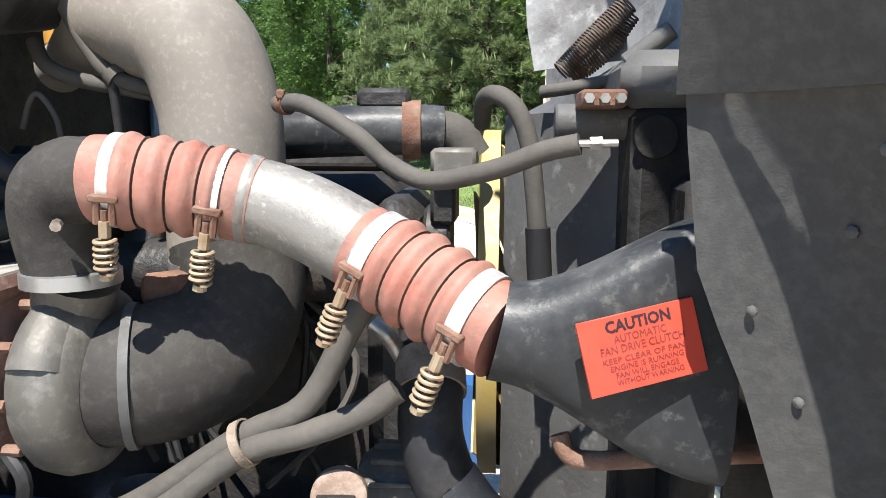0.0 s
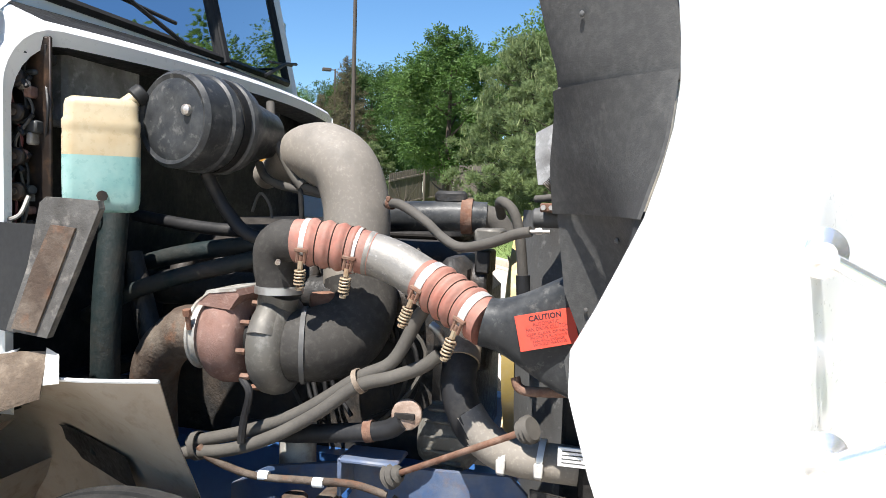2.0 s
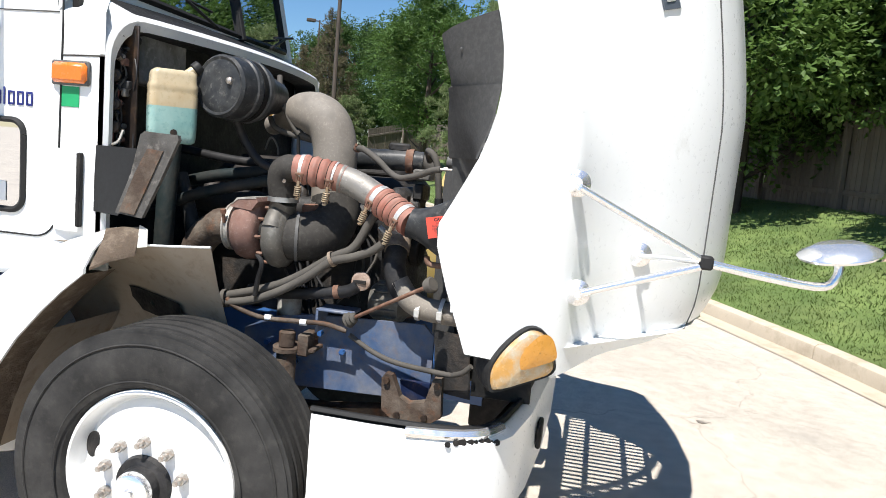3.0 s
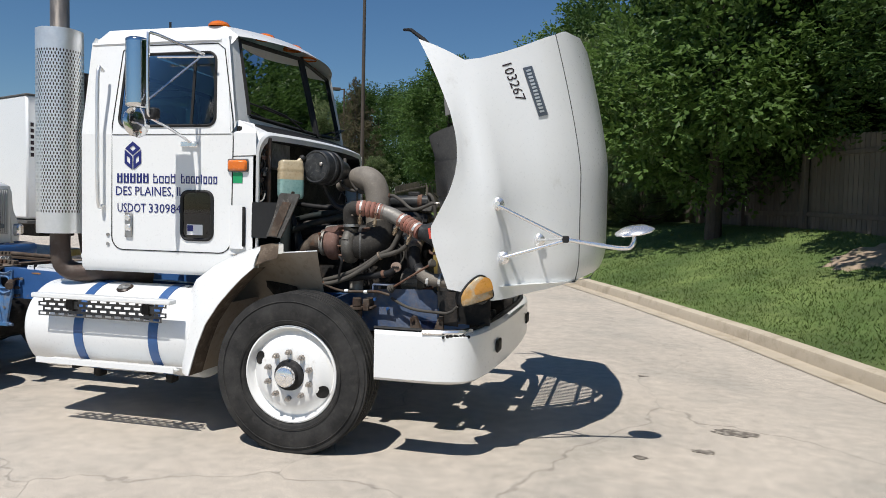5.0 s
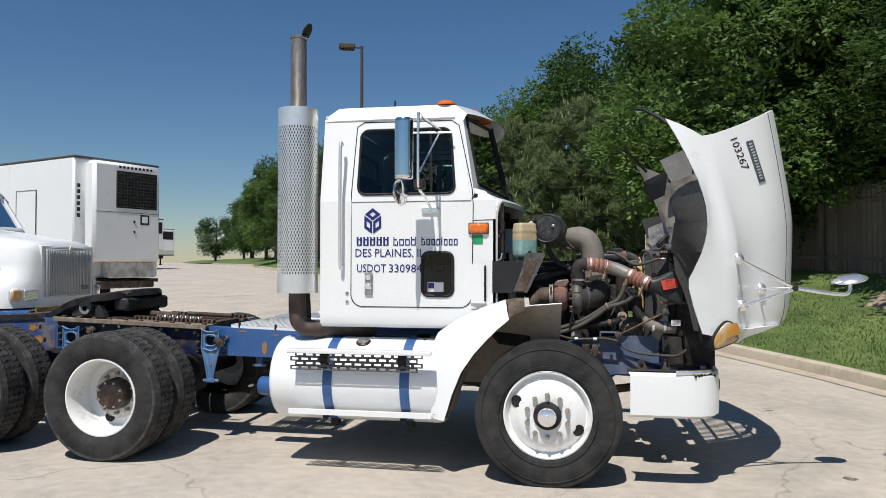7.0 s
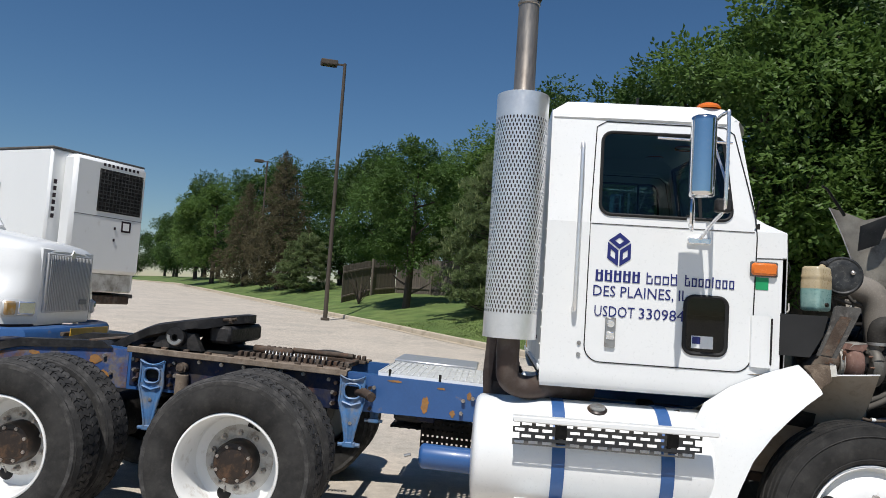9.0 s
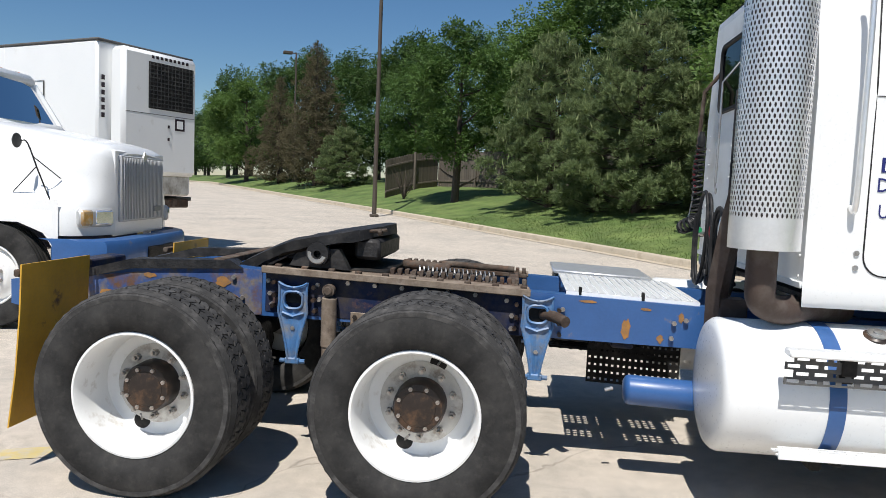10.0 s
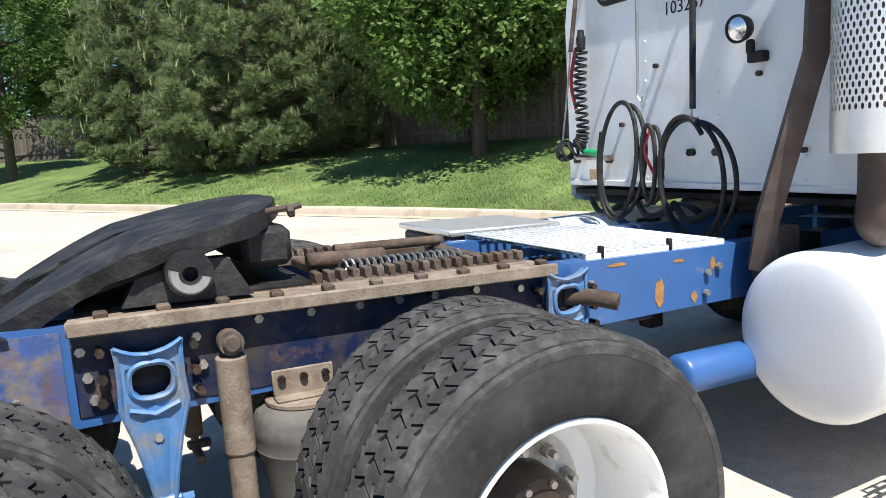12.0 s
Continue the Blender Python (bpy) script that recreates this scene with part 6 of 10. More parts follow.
    part("lens_rib", Shape().box(-0.58, -0.43, min(sd * HW, sd * (HW + 0.016)), max(sd * HW, sd * (HW + 0.016)), 1.738, 1.822, 0.006), M["grey_panel"], lamp)
    part("green_sticker", Shape().box(-0.545, -0.475, min(sd * (HW + 0.001), sd * (HW + 0.003)), max(sd * (HW + 0.001), sd * (HW + 0.003)), 1.665, 1.735, 0.001), M["green"], cab, "small green sticker")
    part("cowl_seam", Shape().sweep([(-0.545, sd * (HW + 0.001), 1.84), (XF, sd * (HW + 0.001), 1.845)], 0.003, 5), M["grey_panel"], cab)
    scoop = Shape().grid([[(-0.565, sd * HW, z), (-0.56, sd * (HW + 0.012), z), (-0.50, sd * (HW + 0.025), z), (-0.47, sd * (HW + 0.028), z), (-0.455, sd * (HW + 0.02), z)] for z in (1.235, 1.25, 1.35, 1.50, 1.52)])
    sc = part("vent_scoop", scoop, M["white"], cab, "white vent scoop")
    part("vent_mesh", Shape().box(-0.47, -0.45, min(sd * (HW + 0.002), sd * (HW + 0.024)), max(sd * (HW + 0.002), sd * (HW + 0.024)), 1.25, 1.51, 0.003), M["black"], sc)
# lettering on the door (its owner's mark as plain bars and shapes)
def on_side(x, z, lift=0.003):
    return Matrix(((1, 0, 0, x), (0, 0, -1, -HW - lift), (0, 1, 0, z), (0, 0, 0, 1)))
letters("DES", 0.087, on_side(-1.446, 1.573), M["ink_blue"], "door_lettering", cab, "dark blue door lettering", width=0.125)
letters("PLAINES,", 0.087, on_side(-1.292, 1.573), M["ink_blue"], "door_lettering", cab, "dark blue door lettering", width=0.295)
letters("IL", 0.087, on_side(-0.968, 1.573), M["ink_blue"], "door_lettering", cab, "dark blue door lettering", width=0.048)
letters("USDOT", 0.087, on_side(-1.432, 1.458), M["ink_blue"], "door_lettering", cab, "dark blue door lettering", width=0.225)
letters("330984", 0.087, on_side(-1.185, 1.458), M["ink_blue"], "door_lettering", cab, "dark blue door lettering", width=0.25)
def bar(x0, x1, z0, z1, mat="ink_blue", name="owner_mark"):
    return part(name, Shape().box(x0, x1, -HW - 0.004, -HW - 0.0015, z0, z1, 0.0008), M[mat], cab)
# three words: bold capitals, then two words in thinner strokes
for x0, x1, marks in ((-1.435, -1.177, "BBBBB"), (-1.150, -0.970, "Txxt"), (-0.936, -0.655, "Txxxixxx")):
    unit_w = (x1 - x0) / sum({"i": 0.5}.get(c, 1.0) for c in marks)
    xw = x0
    for c in marks:
        w = unit_w * (0.5 if c == "i" else 1.0)
        top = 1.722 if c in "BTt" else 1.706 if c == "x" else 1.718
        stroke = 0.014 if c == "B" else 0.007
        bar(xw + 0.004, xw + 0.004 + stroke, 1.657, top)
        if c != "i":
            bar(xw + w - 0.006 - stroke, xw + w - 0.006, 1.657, top if c != "T" else 1.690)
            bar(xw + 0.004 + stroke, xw + w - 0.006 - stroke, 1.657, 1.665)
            bar(xw + 0.004 + stroke, xw + w - 0.006 - stroke, min(top, 1.706) - 0.008, min(top, 1.706))
        xw += w
hx, hz, hr = -1.306, 1.840, 0.100
def hexpt(k, r=hr):
    return (hx + 0.77 * r * math.sin(radians(60 * k)), hz + r * math.cos(radians(60 * k)))
for k in (0, 2, 4):
    a, b, c = hexpt(k - 1, hr * 0.98), hexpt(k), hexpt(k + 1, hr * 0.98)
    o = (hx, hz)
    g = 0.93
    quad = [tuple(o[i] + (p[i] - o[i]) * g + ((b[i] - o[i]) * 0.06) for i in (0, 1)) for p in (o, a, b, c)]
    mid = (sum(p[0] for p in quad) / 4, sum(p[1] for p in quad) / 4)
    inner = [tuple(mid[i] + (p[i] - mid[i]) * 0.42 for i in (0, 1)) for p in quad]
    sh = Shape().grid([[(p[0], -HW - 0.004, p[1]) for p in quad], [(p[0], -HW - 0.004, p[1]) for p in inner]], wrap=True)
    part("owner_mark", sh, M["ink_blue"], cab, "dark blue cube-shaped mark")

# windscreen: two flat panes that meet at a post
A_, B_, C_, D_ = Vector((-0.55, -0.885, 2.085)), Vector((-0.385, 0, 2.065)), Vector((-0.535, 0, 2.68)), Vector((-0.655, -0.835, 2.655))
for sd in (-1, 1):
    p = [Vector((v.x, v.y * -sd, v.z)) for v in (A_, B_, C_, D_)]
    ctr = (p[0] + p[1] + p[2] + p[3]) / 4
    pane = [ctr + (v - ctr) * 0.95 for v in p]
    pane[0], pane[3] = pane[0].lerp(pane[1], 0.10) + Vector((0, 0, 0.03)), pane[3].lerp(pane[2], 0.10)
    ws = part("windscreen_pane", Shape().add(pane, [(0, 1, 2, 3)]), M["glass"], cab, "dark tinted windscreen pane")
    part("gasket", Shape().sweep(pane + [pane[0]], 0.017, 6, caps=False), M["gasket"], ws)
    part("pillar", Shape().grid([p, pane], wrap=True), M["white"], cab)
    foot, head = Vector((-0.565, side_y(1.99, sd), 1.99)), Vector((-0.655, side_y(2.64, sd), 2.64))
    part("corner_post", Shape().grid([[foot, head], [(foot + p[0]) / 2 + Vector((0.018, sd * 0.016, 0)), (head + p[3]) / 2 + Vector((0.012, sd * 0.012, 0))], [p[0], p[3]]]), M["white"], cab, angle=60)
    part("corner_shelf", Shape().grid([[foot, Vector((XF, sd * HW, 1.99))], [p[0], Vector((XF - 0.10, sd * 0.80, 2.07))]]), M["white"], cab)
part("centre_post", Shape().sweep([B_ + Vector((0.004, 0, 0)), C_ + Vector((0.004, 0, 0))], 0.02, 8), M["gasket"], cab)
for sd in (-1, 1):
    part("wiper", Shape().sweep([(-0.36, sd * 0.25, 2.07), (-0.40, sd * 0.5, 2.16), (-0.46, sd * 0.72, 2.20)], 0.007, 6).sweep([(-0.37, sd * 0.30, 2.13), (-0.52, sd * 0.80, 2.21)], 0.006, 6), M["gasket"], cab, "black wiper")
# cowl band round the engine bay and the firewall
outer = []
for k in range(41):
    u = math.sin(math.pi / 2 * (-1 + k / 20))
    y = u * HW
    e = max(0, abs(u) - 0.86) / 0.14
    z = 2.005 - 0.005 * u * u - 0.15 * (1 - math.sqrt(max(0, 1 - e * e)))
    x = XF + 0.12 * (1 - u * u)
    outer.append((x, y, z))
ring_o = [(XF, -HW, Z0), (XF, -HW, 1.5)] + outer + [(XF, HW, 1.5), (XF, HW, Z0)]
ring_b = [(x - 0.17 if abs(y) < 0.93 else x - 0.02, y, 2.075 if abs(y) < 0.9 else z) for x, y, z in ring_o]
ring_m = [Vector(a).lerp(Vector(b), 0.16) for a, b in zip(ring_o, ring_b)]
ring_f = [(x + 0.012, y * 0.985, z - 0.012) for x, y, z in ring_o]
ring_i = [(x + 0.006, y * 0.955, z - 0.045) for x, y, z in ring_o]
ring_d = [(x - 0.12, y * 0.95, z - 0.05) for x, y, z in ring_o]
for name, lo, hi, mt in (("cowl_side", 0, 5, "white"), ("cowl_rim", 4, len(ring_o) - 4, "white"), ("cowl_side", len(ring_o) - 5, len(ring_o), "white")):
    part(name, Shape().grid([r[lo:hi] for r in ((ring_b, ring_o, ring_f, ring_i, ring_d) if name == "cowl_side" else (ring_m, ring_o, ring_f, ring_i))]), M[mt], cab, "white cowl rim round the engine bay")
edge = 4 + sum(1 for p in ring_o[4:len(ring_o) // 2] if abs(p[1]) > 0.80)
part("cowl_top", Shape().grid([r[edge - 1:len(ring_o) - edge + 1] for r in (ring_b, ring_m)]), M["gasket"], cab, "black cowl under the windscreen")
for lo, hi in ((4, edge), (len(ring_o) - edge, len(ring_o) - 4)):
    part("cowl_corner", Shape().grid([r[lo:hi] for r in (ring_b, ring_m)]), M["white"], cab)
part("cowl_seal", Shape().grid([r[4:len(ring_o) - 4] for r in (ring_i, ring_d)]), M["gasket"], cab, "black rubber cowl seal")
fw_rows = [[(-0.52, y, z) for y in (-0.92, -0.5, 0, 0.5, 0.92)] for z in (1.05, 1.4, 1.7, 2.04)]
part("firewall", Shape().sheet(fw_rows, (-0.02, 0, 0)), M["black"], cab, "grimy dark firewall")
part("dash", Shape().box(-0.62, -0.53, -0.88, 0.88, 1.95, 2.06, 0.02).box(-0.9, -0.60, -0.86, 0.86, 1.5, 2.0, 0.03), M["seat"], cab, "dark dashboard")
for y in (-0.48, 0.48):
    st = part("seat", Shape().box(-1.45, -0.98, y - 0.25, y + 0.25, 1.45, 1.60, 0.04), M["seat"], cab, "dark cloth seat")
    part("backrest", Shape().box(-1.55, -1.42, y - 0.24, y + 0.24, 1.58, 2.22, 0.05), M["seat"], st)
part("steering_wheel", Shape().sweep([(-0.88 + 0.10 * math.sin(a), 0.48 + 0.22 * math.cos(a), 2.02 + 0.2 * math.sin(a)) for a in [2 * math.pi * i / 28 for i in range(29)]], 0.014, 8, caps=False).cyl((-0.88, 0.48, 2.02), (-0.66, 0.48, 1.9), 0.03, 10), M["seat"], cab)
for y in (-0.74, -0.36, 0.0, 0.36, 0.74):
    part("roof_marker", Shape().lathe((-0.60 - 0.24 * (y / 0.84) ** 2, y, 2.735), (0, 0, 1), [(0, 0.075), (0.012, 0.075), (0.03, 0.06), (0.042, 0.03), (0.044, 0.0001)], 22), M["orange_lens"], cab, "orange roof marker lamp")
part("roof_antenna", Shape().sweep([(-1.2, -0.7, 2.72), (-1.2, -0.7, 2.80)], 0.008, 6), M["gasket"], cab)

# door mirrors
for sd in (-1, 1):
    mo = part("door_mirror", Shape(), M["chrome"], cab, "tall polished steel door mirror")
    y = sd * 1.36
    rows = []
    for z in (2.105, 2.115, 2.13, 2.50, 2.515, 2.525):
        k = 0.85 if z in (2.105, 2.525) else 1
        rows.append([(-0.97 + a * k, y + b * k, z) for a, b in ((-0.062, 0.03), (-0.066, 0.0), (-0.050, -0.042), (0.0, -0.064), (0.050, -0.042), (0.066, 0.0), (0.062, 0.03), (0.0, 0.034))])
    s = Shape().grid(rows, wrap=True)
    s.f += [tuple(range(8)), tuple(range(40, 48))]
    mo.data = s.mesh("door_mirror", M["mirror"], 50)
    arm = Shape()
    arm.sweep(smooth_path([(-0.80, sd * 0.90, 2.52), (-0.86, sd * 1.15, 2.55), (-0.86, sd * 1.37, 2.55), (-0.86, sd * 1.40, 2.5), (-0.86, sd * 1.40, 2.12), (-0.86, sd * 1.37, 2.04), (-0.86, sd * 1.2, 2.0), (-0.86, sd * 0.96, 1.93)], 30), 0.010, 8)
    arm.sweep([(-0.80, sd * 0.93, 2.50), (-0.85, sd * 1.40, 2.15)], 0.007, 6)
    arm.sweep([(-0.70, sd * 0.95, 2.49), (-1.12, sd * 0.95, 2.50)], 0.008, 6)
    arm.box(-0.93, -0.80, min(sd * 0.955, sd * 0.975), max(sd * 0.955, sd * 0.975), 1.90, 1.935, 0.005)
    part("mirror_arm", arm, M["chrome"], mo, "thin chrome mirror arm")
    part("convex_mirror", Shape().lathe((0, 0, 0), (1, 0.15, 0), [(-0.03, 0.0001), (-0.028, 0.03), (-0.01, 0.092), (0.0, 0.096), (0.004, 0.092), (0.012, 0.04), (0.014, 0.0001)], 28).move(Matrix.Translation((-1.0, sd * 1.32, 2.02)) @ Matrix.Rotation(radians(25 * sd), 4, "Z")), M["mirror"], mo, "round convex mirror")
    part("clamp", Shape().box(-0.90, -0.82, sd * 1.36 - 0.03, sd * 1.36 + 0.03, 2.03, 2.10, 0.01), M["hose_black"], mo)

# things on the cab's back wall
letters("103267", 0.085, Matrix(((0, 0, -1, XB - 0.003), (-1, 0, 0, 0.20), (0, 1, 0, 1.945), (0, 0, 0, 1))), M["ink"], "cab_number", cab, "black number on the back wall")
bw = part("rear_window", Shape().add([(XB - 0.002, y, z) for y, z in back_loop], [tuple(range(len(back_loop)))]), M["glass"], cab, "dark rear window")
part("gasket", ring(back_loop, lambda y, z: (XB - 0.003, y, z), 0.016, 0), M["gasket"], bw)
wl = part("work_lamp", Shape().lathe((XB - 0.03, -0.30, 1.81), (-1, 0, -0.1), [(0, 0.03), (0.02, 0.048), (0.055, 0.058), (0.068, 0.058), (0.068, 0.050)], 28), M["gasket"], truck, "round black work lamp")
part("lamp_glass", Shape().lathe((XB - 0.092, -0.30, 1.804), (-1, 0, -0.1), [(0, 0.051), (0.007, 0.035), (0.010, 0.0001)], 24), M["chrome"], wl)
part("lamp_bracket", Shape().box(XB - 0.05, XB - 0.02, -0.335, -0.30, 1.70, 1.76, 0.008).box(XB - 0.04, XB, -0.385, -0.30, 1.665, 1.71, 0.006), M["gasket"], wl)


def coil(path, r, wire, turns, n):
    """A coiled line wound round a path."""
    p = smooth_path(path, n)
    out = []
    for i, c in enumerate(p):
        t = (p[min(i + 1, n - 1)] - p[max(i - 1, 0)]).normalized()
        u = t.orthogonal().normalized()
        w = t.cross(u)
        a = 2 * math.pi * turns * i / (n - 1)
        out.append(c + r * (math.cos(a) * u + math.sin(a) * w))
    return Shape().sweep(out, wire, 5)


hx = XB - 0.09
for y, top, bot, r, mt in ((0.29, 2.22, 1.57, 0.0075, "steel_grey"), (-0.055, 2.12, 1.45, 0.014, "hose_black")):
    part("hose_hanger", Shape().sweep([(XB, y - 0.02, top + 0.12), (hx, y - 0.01, top), (hx, y, lerp(top, bot, 0.93))], r, 8), M[mt], truck, "hanging spring for the trailer air lines")
    part("hanger_hook", Shape().sweep(smooth_path([(hx, y, lerp(top, bot, 0.92)), (hx, y + 0.006, bot + 0.02), (hx, y - 0.02, bot - 0.02), (hx, y - 0.03, bot + 0.01)], 10), 0.005, 6), M["steel_grey"], truck)
part("hose_hanger", Shape().sweep([(XB, 0.70, 2.34), (hx, 0.72, 2.22), (hx, 0.80, 1.86)], 0.013, 8), M["rust_brown"], truck, "brownish hanging spring for the trailer lines")
part("hanger_hook", Shape().sweep(smooth_path([(hx, 0.80, 1.87), (hx, 0.84, 1.66), (hx, 0.875, 1.50), (hx - 0.02, 0.88, 1.36)], 12), 0.005, 6), M["steel_grey"], truck)


def loop(y, z, ry, rz, lean, r, k):
    """A hanging hose coil: loops below the hook at y, z."""
    pts = []
    for i in range(int(24 * k) + 1):
        a = math.pi / 2 + 2 * math.pi * i / 24
        w = i / 24
        pts.append((hx - 0.02 - 0.014 * w, y + ry * (1 - 0.14 * w) * math.cos(a) + lean * (1 - math.sin(a)) + 0.022 * w, z - rz + rz * (1 + 0.05 * w) * math.sin(a)))
    return Shape().sweep(smooth_path(pts, int(60 * k)), r, 10)


part("air_line", loop(0.35, 1.545, 0.165, 0.275, 0.03, 0.0115, 1.85), M["hose_black"], truck, "black looped trailer air line")
part("air_line", loop(-0.08, 1.44, 0.225, 0.255, -0.02, 0.0115, 2.15), M["hose_black"], truck, "black looped trailer air line")
part("air_line", loop(0.17, 1.43, 0.065, 0.18, 0, 0.011, 1.6), M["hose_black"], truck, "black looped cable")
part("coiled_line", coil([(hx, 0.71, 1.87), (hx - 0.01, 0.72, 1.65), (hx, 0.72, 1.42), (hx - 0.03, 0.74, 1.34)], 0.030, 0.008, 19, 280), M["hose_black"], truck, "black coiled electric line")
part("coiled_line", coil([(hx, 0.72, 1.36), (hx - 0.06, 0.80, 1.32), (hx, 0.88, 1.34)], 0.042, 0.009, 6, 100), M["hose_black"], truck, "bunched black coil")
part("line_plug", Shape().lathe((hx, 0.71, 1.86), (0, 0, 1), [(0, 0.0001), (0, 0.022), (0.06, 0.026), (0.075, 0.018), (0.10, 0.016), (0.10, 0.0001)], 14), M["hose_black"], truck, "black electric plug")
part("red_line", Shape().sweep(smooth_path([(hx, 0.76, 1.86), (hx - 0.02, 0.78, 1.7), (hx, 0.77, 1.55)], 10), 0.010, 6), M["red"], truck, "short red air line")
part("blue_line", Shape().sweep(smooth_path([(hx, 0.14, 1.40), (hx - 0.03, 0.12, 1.30), (hx, 0.13, 1.18)], 10), 0.008, 6), M["bracket"], truck, "short blue air line")
part("red_line", Shape().sweep(smooth_path([(hx, 0.20, 1.44), (hx - 0.03, 0.22, 1.32), (hx, 0.19, 1.20)], 10), 0.008, 6), M["red"], truck, "short red air line")
part("green_coupling", Shape().cyl((hx, 0.70, 1.32), (hx, 0.60, 1.31), 0.018, 10), M["green"], truck, "green hose coupling")
part("coupling_bar", Shape().cyl((hx + 0.02, 0.80, 1.29), (hx + 0.02, 0.52, 1.285), 0.016, 10), M["steel_grey"], truck, "grey bar that carries the hose couplings")
part("light_plug", Shape().box(XB - 0.006, XB, 0.70, 0.78, 1.14, 1.22, 0.003), M["amber_dull"], truck, "small yellow placard")
for y in (0.55, 0.2, -0.05):
    part("hose_tail", Shape().sweep(smooth_path([(hx, y + 0.12, 1.07), (hx - 0.03, y, 1.0), (hx + 0.02, y - 0.12, 1.05)], 8), 0.016, 8), M["hose_black"], truck)
for y, z in ((-0.34, 1.62), (-0.55, 1.3), (0.25, 1.72), (0.5, 1.45)):
    part("wall_fitting", Shape().cyl((XB, y, z), (XB - 0.02, y, z), 0.012, 8), M["hub"], truck)
part("drip_edge", Shape().box(XB - 0.012, XB, -HW, HW, 1.13, 1.16, 0.004), M["cab_back"], cab)
for y in (0.87, 0.60, 0.03, -0.12):
    part("gladhand", Shape().cyl((XB, y, 1.30 if y < 0.5 else 1.27), (XB - 0.03, y, 1.30 if y < 0.5 else 1.27), 0.018, 10), M["hub"], truck)
# ---- front end: fenders, bumper, open hood, engine ----
for sd in (-1, 1):
    # white fender behind the front wheel
    arch = [(-0.72, 0.42), (-0.665, 0.60), (-0.60, 0.76), (-0.51, 0.89), (-0.42, 0.99), (-0.345, 1.065), (-0.262, 1.135)]
    back = [(-0.90, 0.42), (-0.90, 0.62), (-0.88, 0.86), (-0.80, 1.02), (-0.66, 1.12), (-0.48, 1.205), (-0.305, 1.266)]
    rows = []
    for f in (0.0, 0.12, 0.5, 0.8, 1.0):
        row = []
        for (ax, az), (bx, bz) in zip(arch, back):
            y = lerp(1.185, 0.975, f ** 1.6)
            row.append((lerp(ax, bx, f), sd * y, lerp(az, bz, f)))
        rows.append(row)
    fen = part("fender", Shape().sheet(rows, (0, -sd * 0.012, 0)), M["white"], truck, "white fibreglass fender behind the front wheel")
    liner = []
    for y in (1.18, 1.1, 1.02):
        liner.append([(x - 0.01 + 0.05 * (1.18 - y), sd * y, z - 0.005) for x, z in arch])
    liner2 = [[(x - 0.01, sd * y, z - 0.005) for x, z in arch[:4]] for y in (1.02, 0.8, 0.6)]
    part("wheel_well", Shape().grid(liner2), M["splash"], fen, "soiled whitish wheel well")
    # mud brown on this pale panel stands for the shade under the fender
    part("wheel_well", Shape().grid(liner), M["mud"], fen, "wheel well strip darkened for the shade under the fender")
    part("torn_edge", Shape().sheet([[(-0.268, sd * 1.15, 1.15), (-0.22, sd * 1.11, 1.18), (-0.165, sd * 1.06, 1.20)], [(-0.28, sd * 1.07, 1.235), (-0.225, sd * 1.06, 1.25), (-0.165, sd * 1.045, 1.255)], [(-0.30, sd * 1.03, 1.266), (-0.23, sd * 1.04, 1.28), (-0.165, sd * 1.035, 1.284)]], (0, 0, -0.01)), M["mud"], fen, "mud-caked broken edge of the fender")
    part("torn_tip", Shape().sheet([[(-0.166, sd * 1.052, 1.222), (-0.13, sd * 1.047, 1.228)], [(-0.168, sd * 1.037, 1.292), (-0.135, sd * 1.04, 1.28)]], (0, 0, -0.006)), M["white_dirty"], fen)
    rows = [[(x, sd * y, z) for x, y, z in row] for row in (
        ((-0.80, 0.93, 1.0), (-0.60, 0.95, 1.19), (-0.35, 1.0, 1.21), (-0.10, 1.03, 1.226), (0.0, 1.035, 1.234), (0.095, 1.035, 1.242)),
        ((-0.80, 0.74, 0.95), (-0.62, 0.74, 1.06), (-0.40, 0.77, 1.07), (-0.20, 0.87, 1.10), (0.0, 0.95, 1.10), (0.088, 0.965, 1.10)),
        ((-0.80, 0.66, 0.90), (-0.62, 0.66, 0.97), (-0.40, 0.675, 0.98), (-0.20, 0.78, 0.985), (0.0, 0.865, 0.98), (0.078, 0.885, 0.98)),
        ((-0.80, 0.60, 0.80), (-0.62, 0.60, 0.82), (-0.40, 0.63, 0.84), (-0.20, 0.73, 0.85), (0.0, 0.79, 0.85), (0.075, 0.81, 0.85)),
        ((-0.80, 0.58, 0.60), (-0.62, 0.58, 0.60), (-0.40, 0.60, 0.60), (-0.20, 0.66, 0.60), (0.0, 0.72, 0.60), (0.09, 0.745, 0.60)))]
    sp = part("splash_panel", Shape().sheet(rows, (-0.004, -sd * 0.008, 0)), M["splash"], truck, "mud-stained whitish inner splash panel with a slot")
    part("panel_edge", Shape().sweep([Vector(p) + Vector((0, sd * 0.002, 0.002)) for p in rows[0][2:]], 0.0045, 6), M["white"], sp)
    def on_panel(u, v):
        i, j = int(v), int(u)
        a = Vector(rows[i][j]).lerp(Vector(rows[i][j + 1]), u - j)
        c = Vector(rows[i + 1][j]).lerp(Vector(rows[i + 1][j + 1]), u - j)
        return a.lerp(c, v - i) + Vector((0, sd * 0.024, 0.016))
    slot = Shape().grid([[on_panel(lerp(1.85 + 0.4 * max(0, h - 0.5), 3.30, g), lerp(1.86 + 0.22 * g, 2.62 + 0.16 * g, h)) for g in (0.0, 0.05, 0.15, 0.3, 0.45, 0.6, 0.75, 0.9, 1.0)] for h in (0.0, 0.15, 0.3, 0.5, 0.6, 0.8, 1.0)])
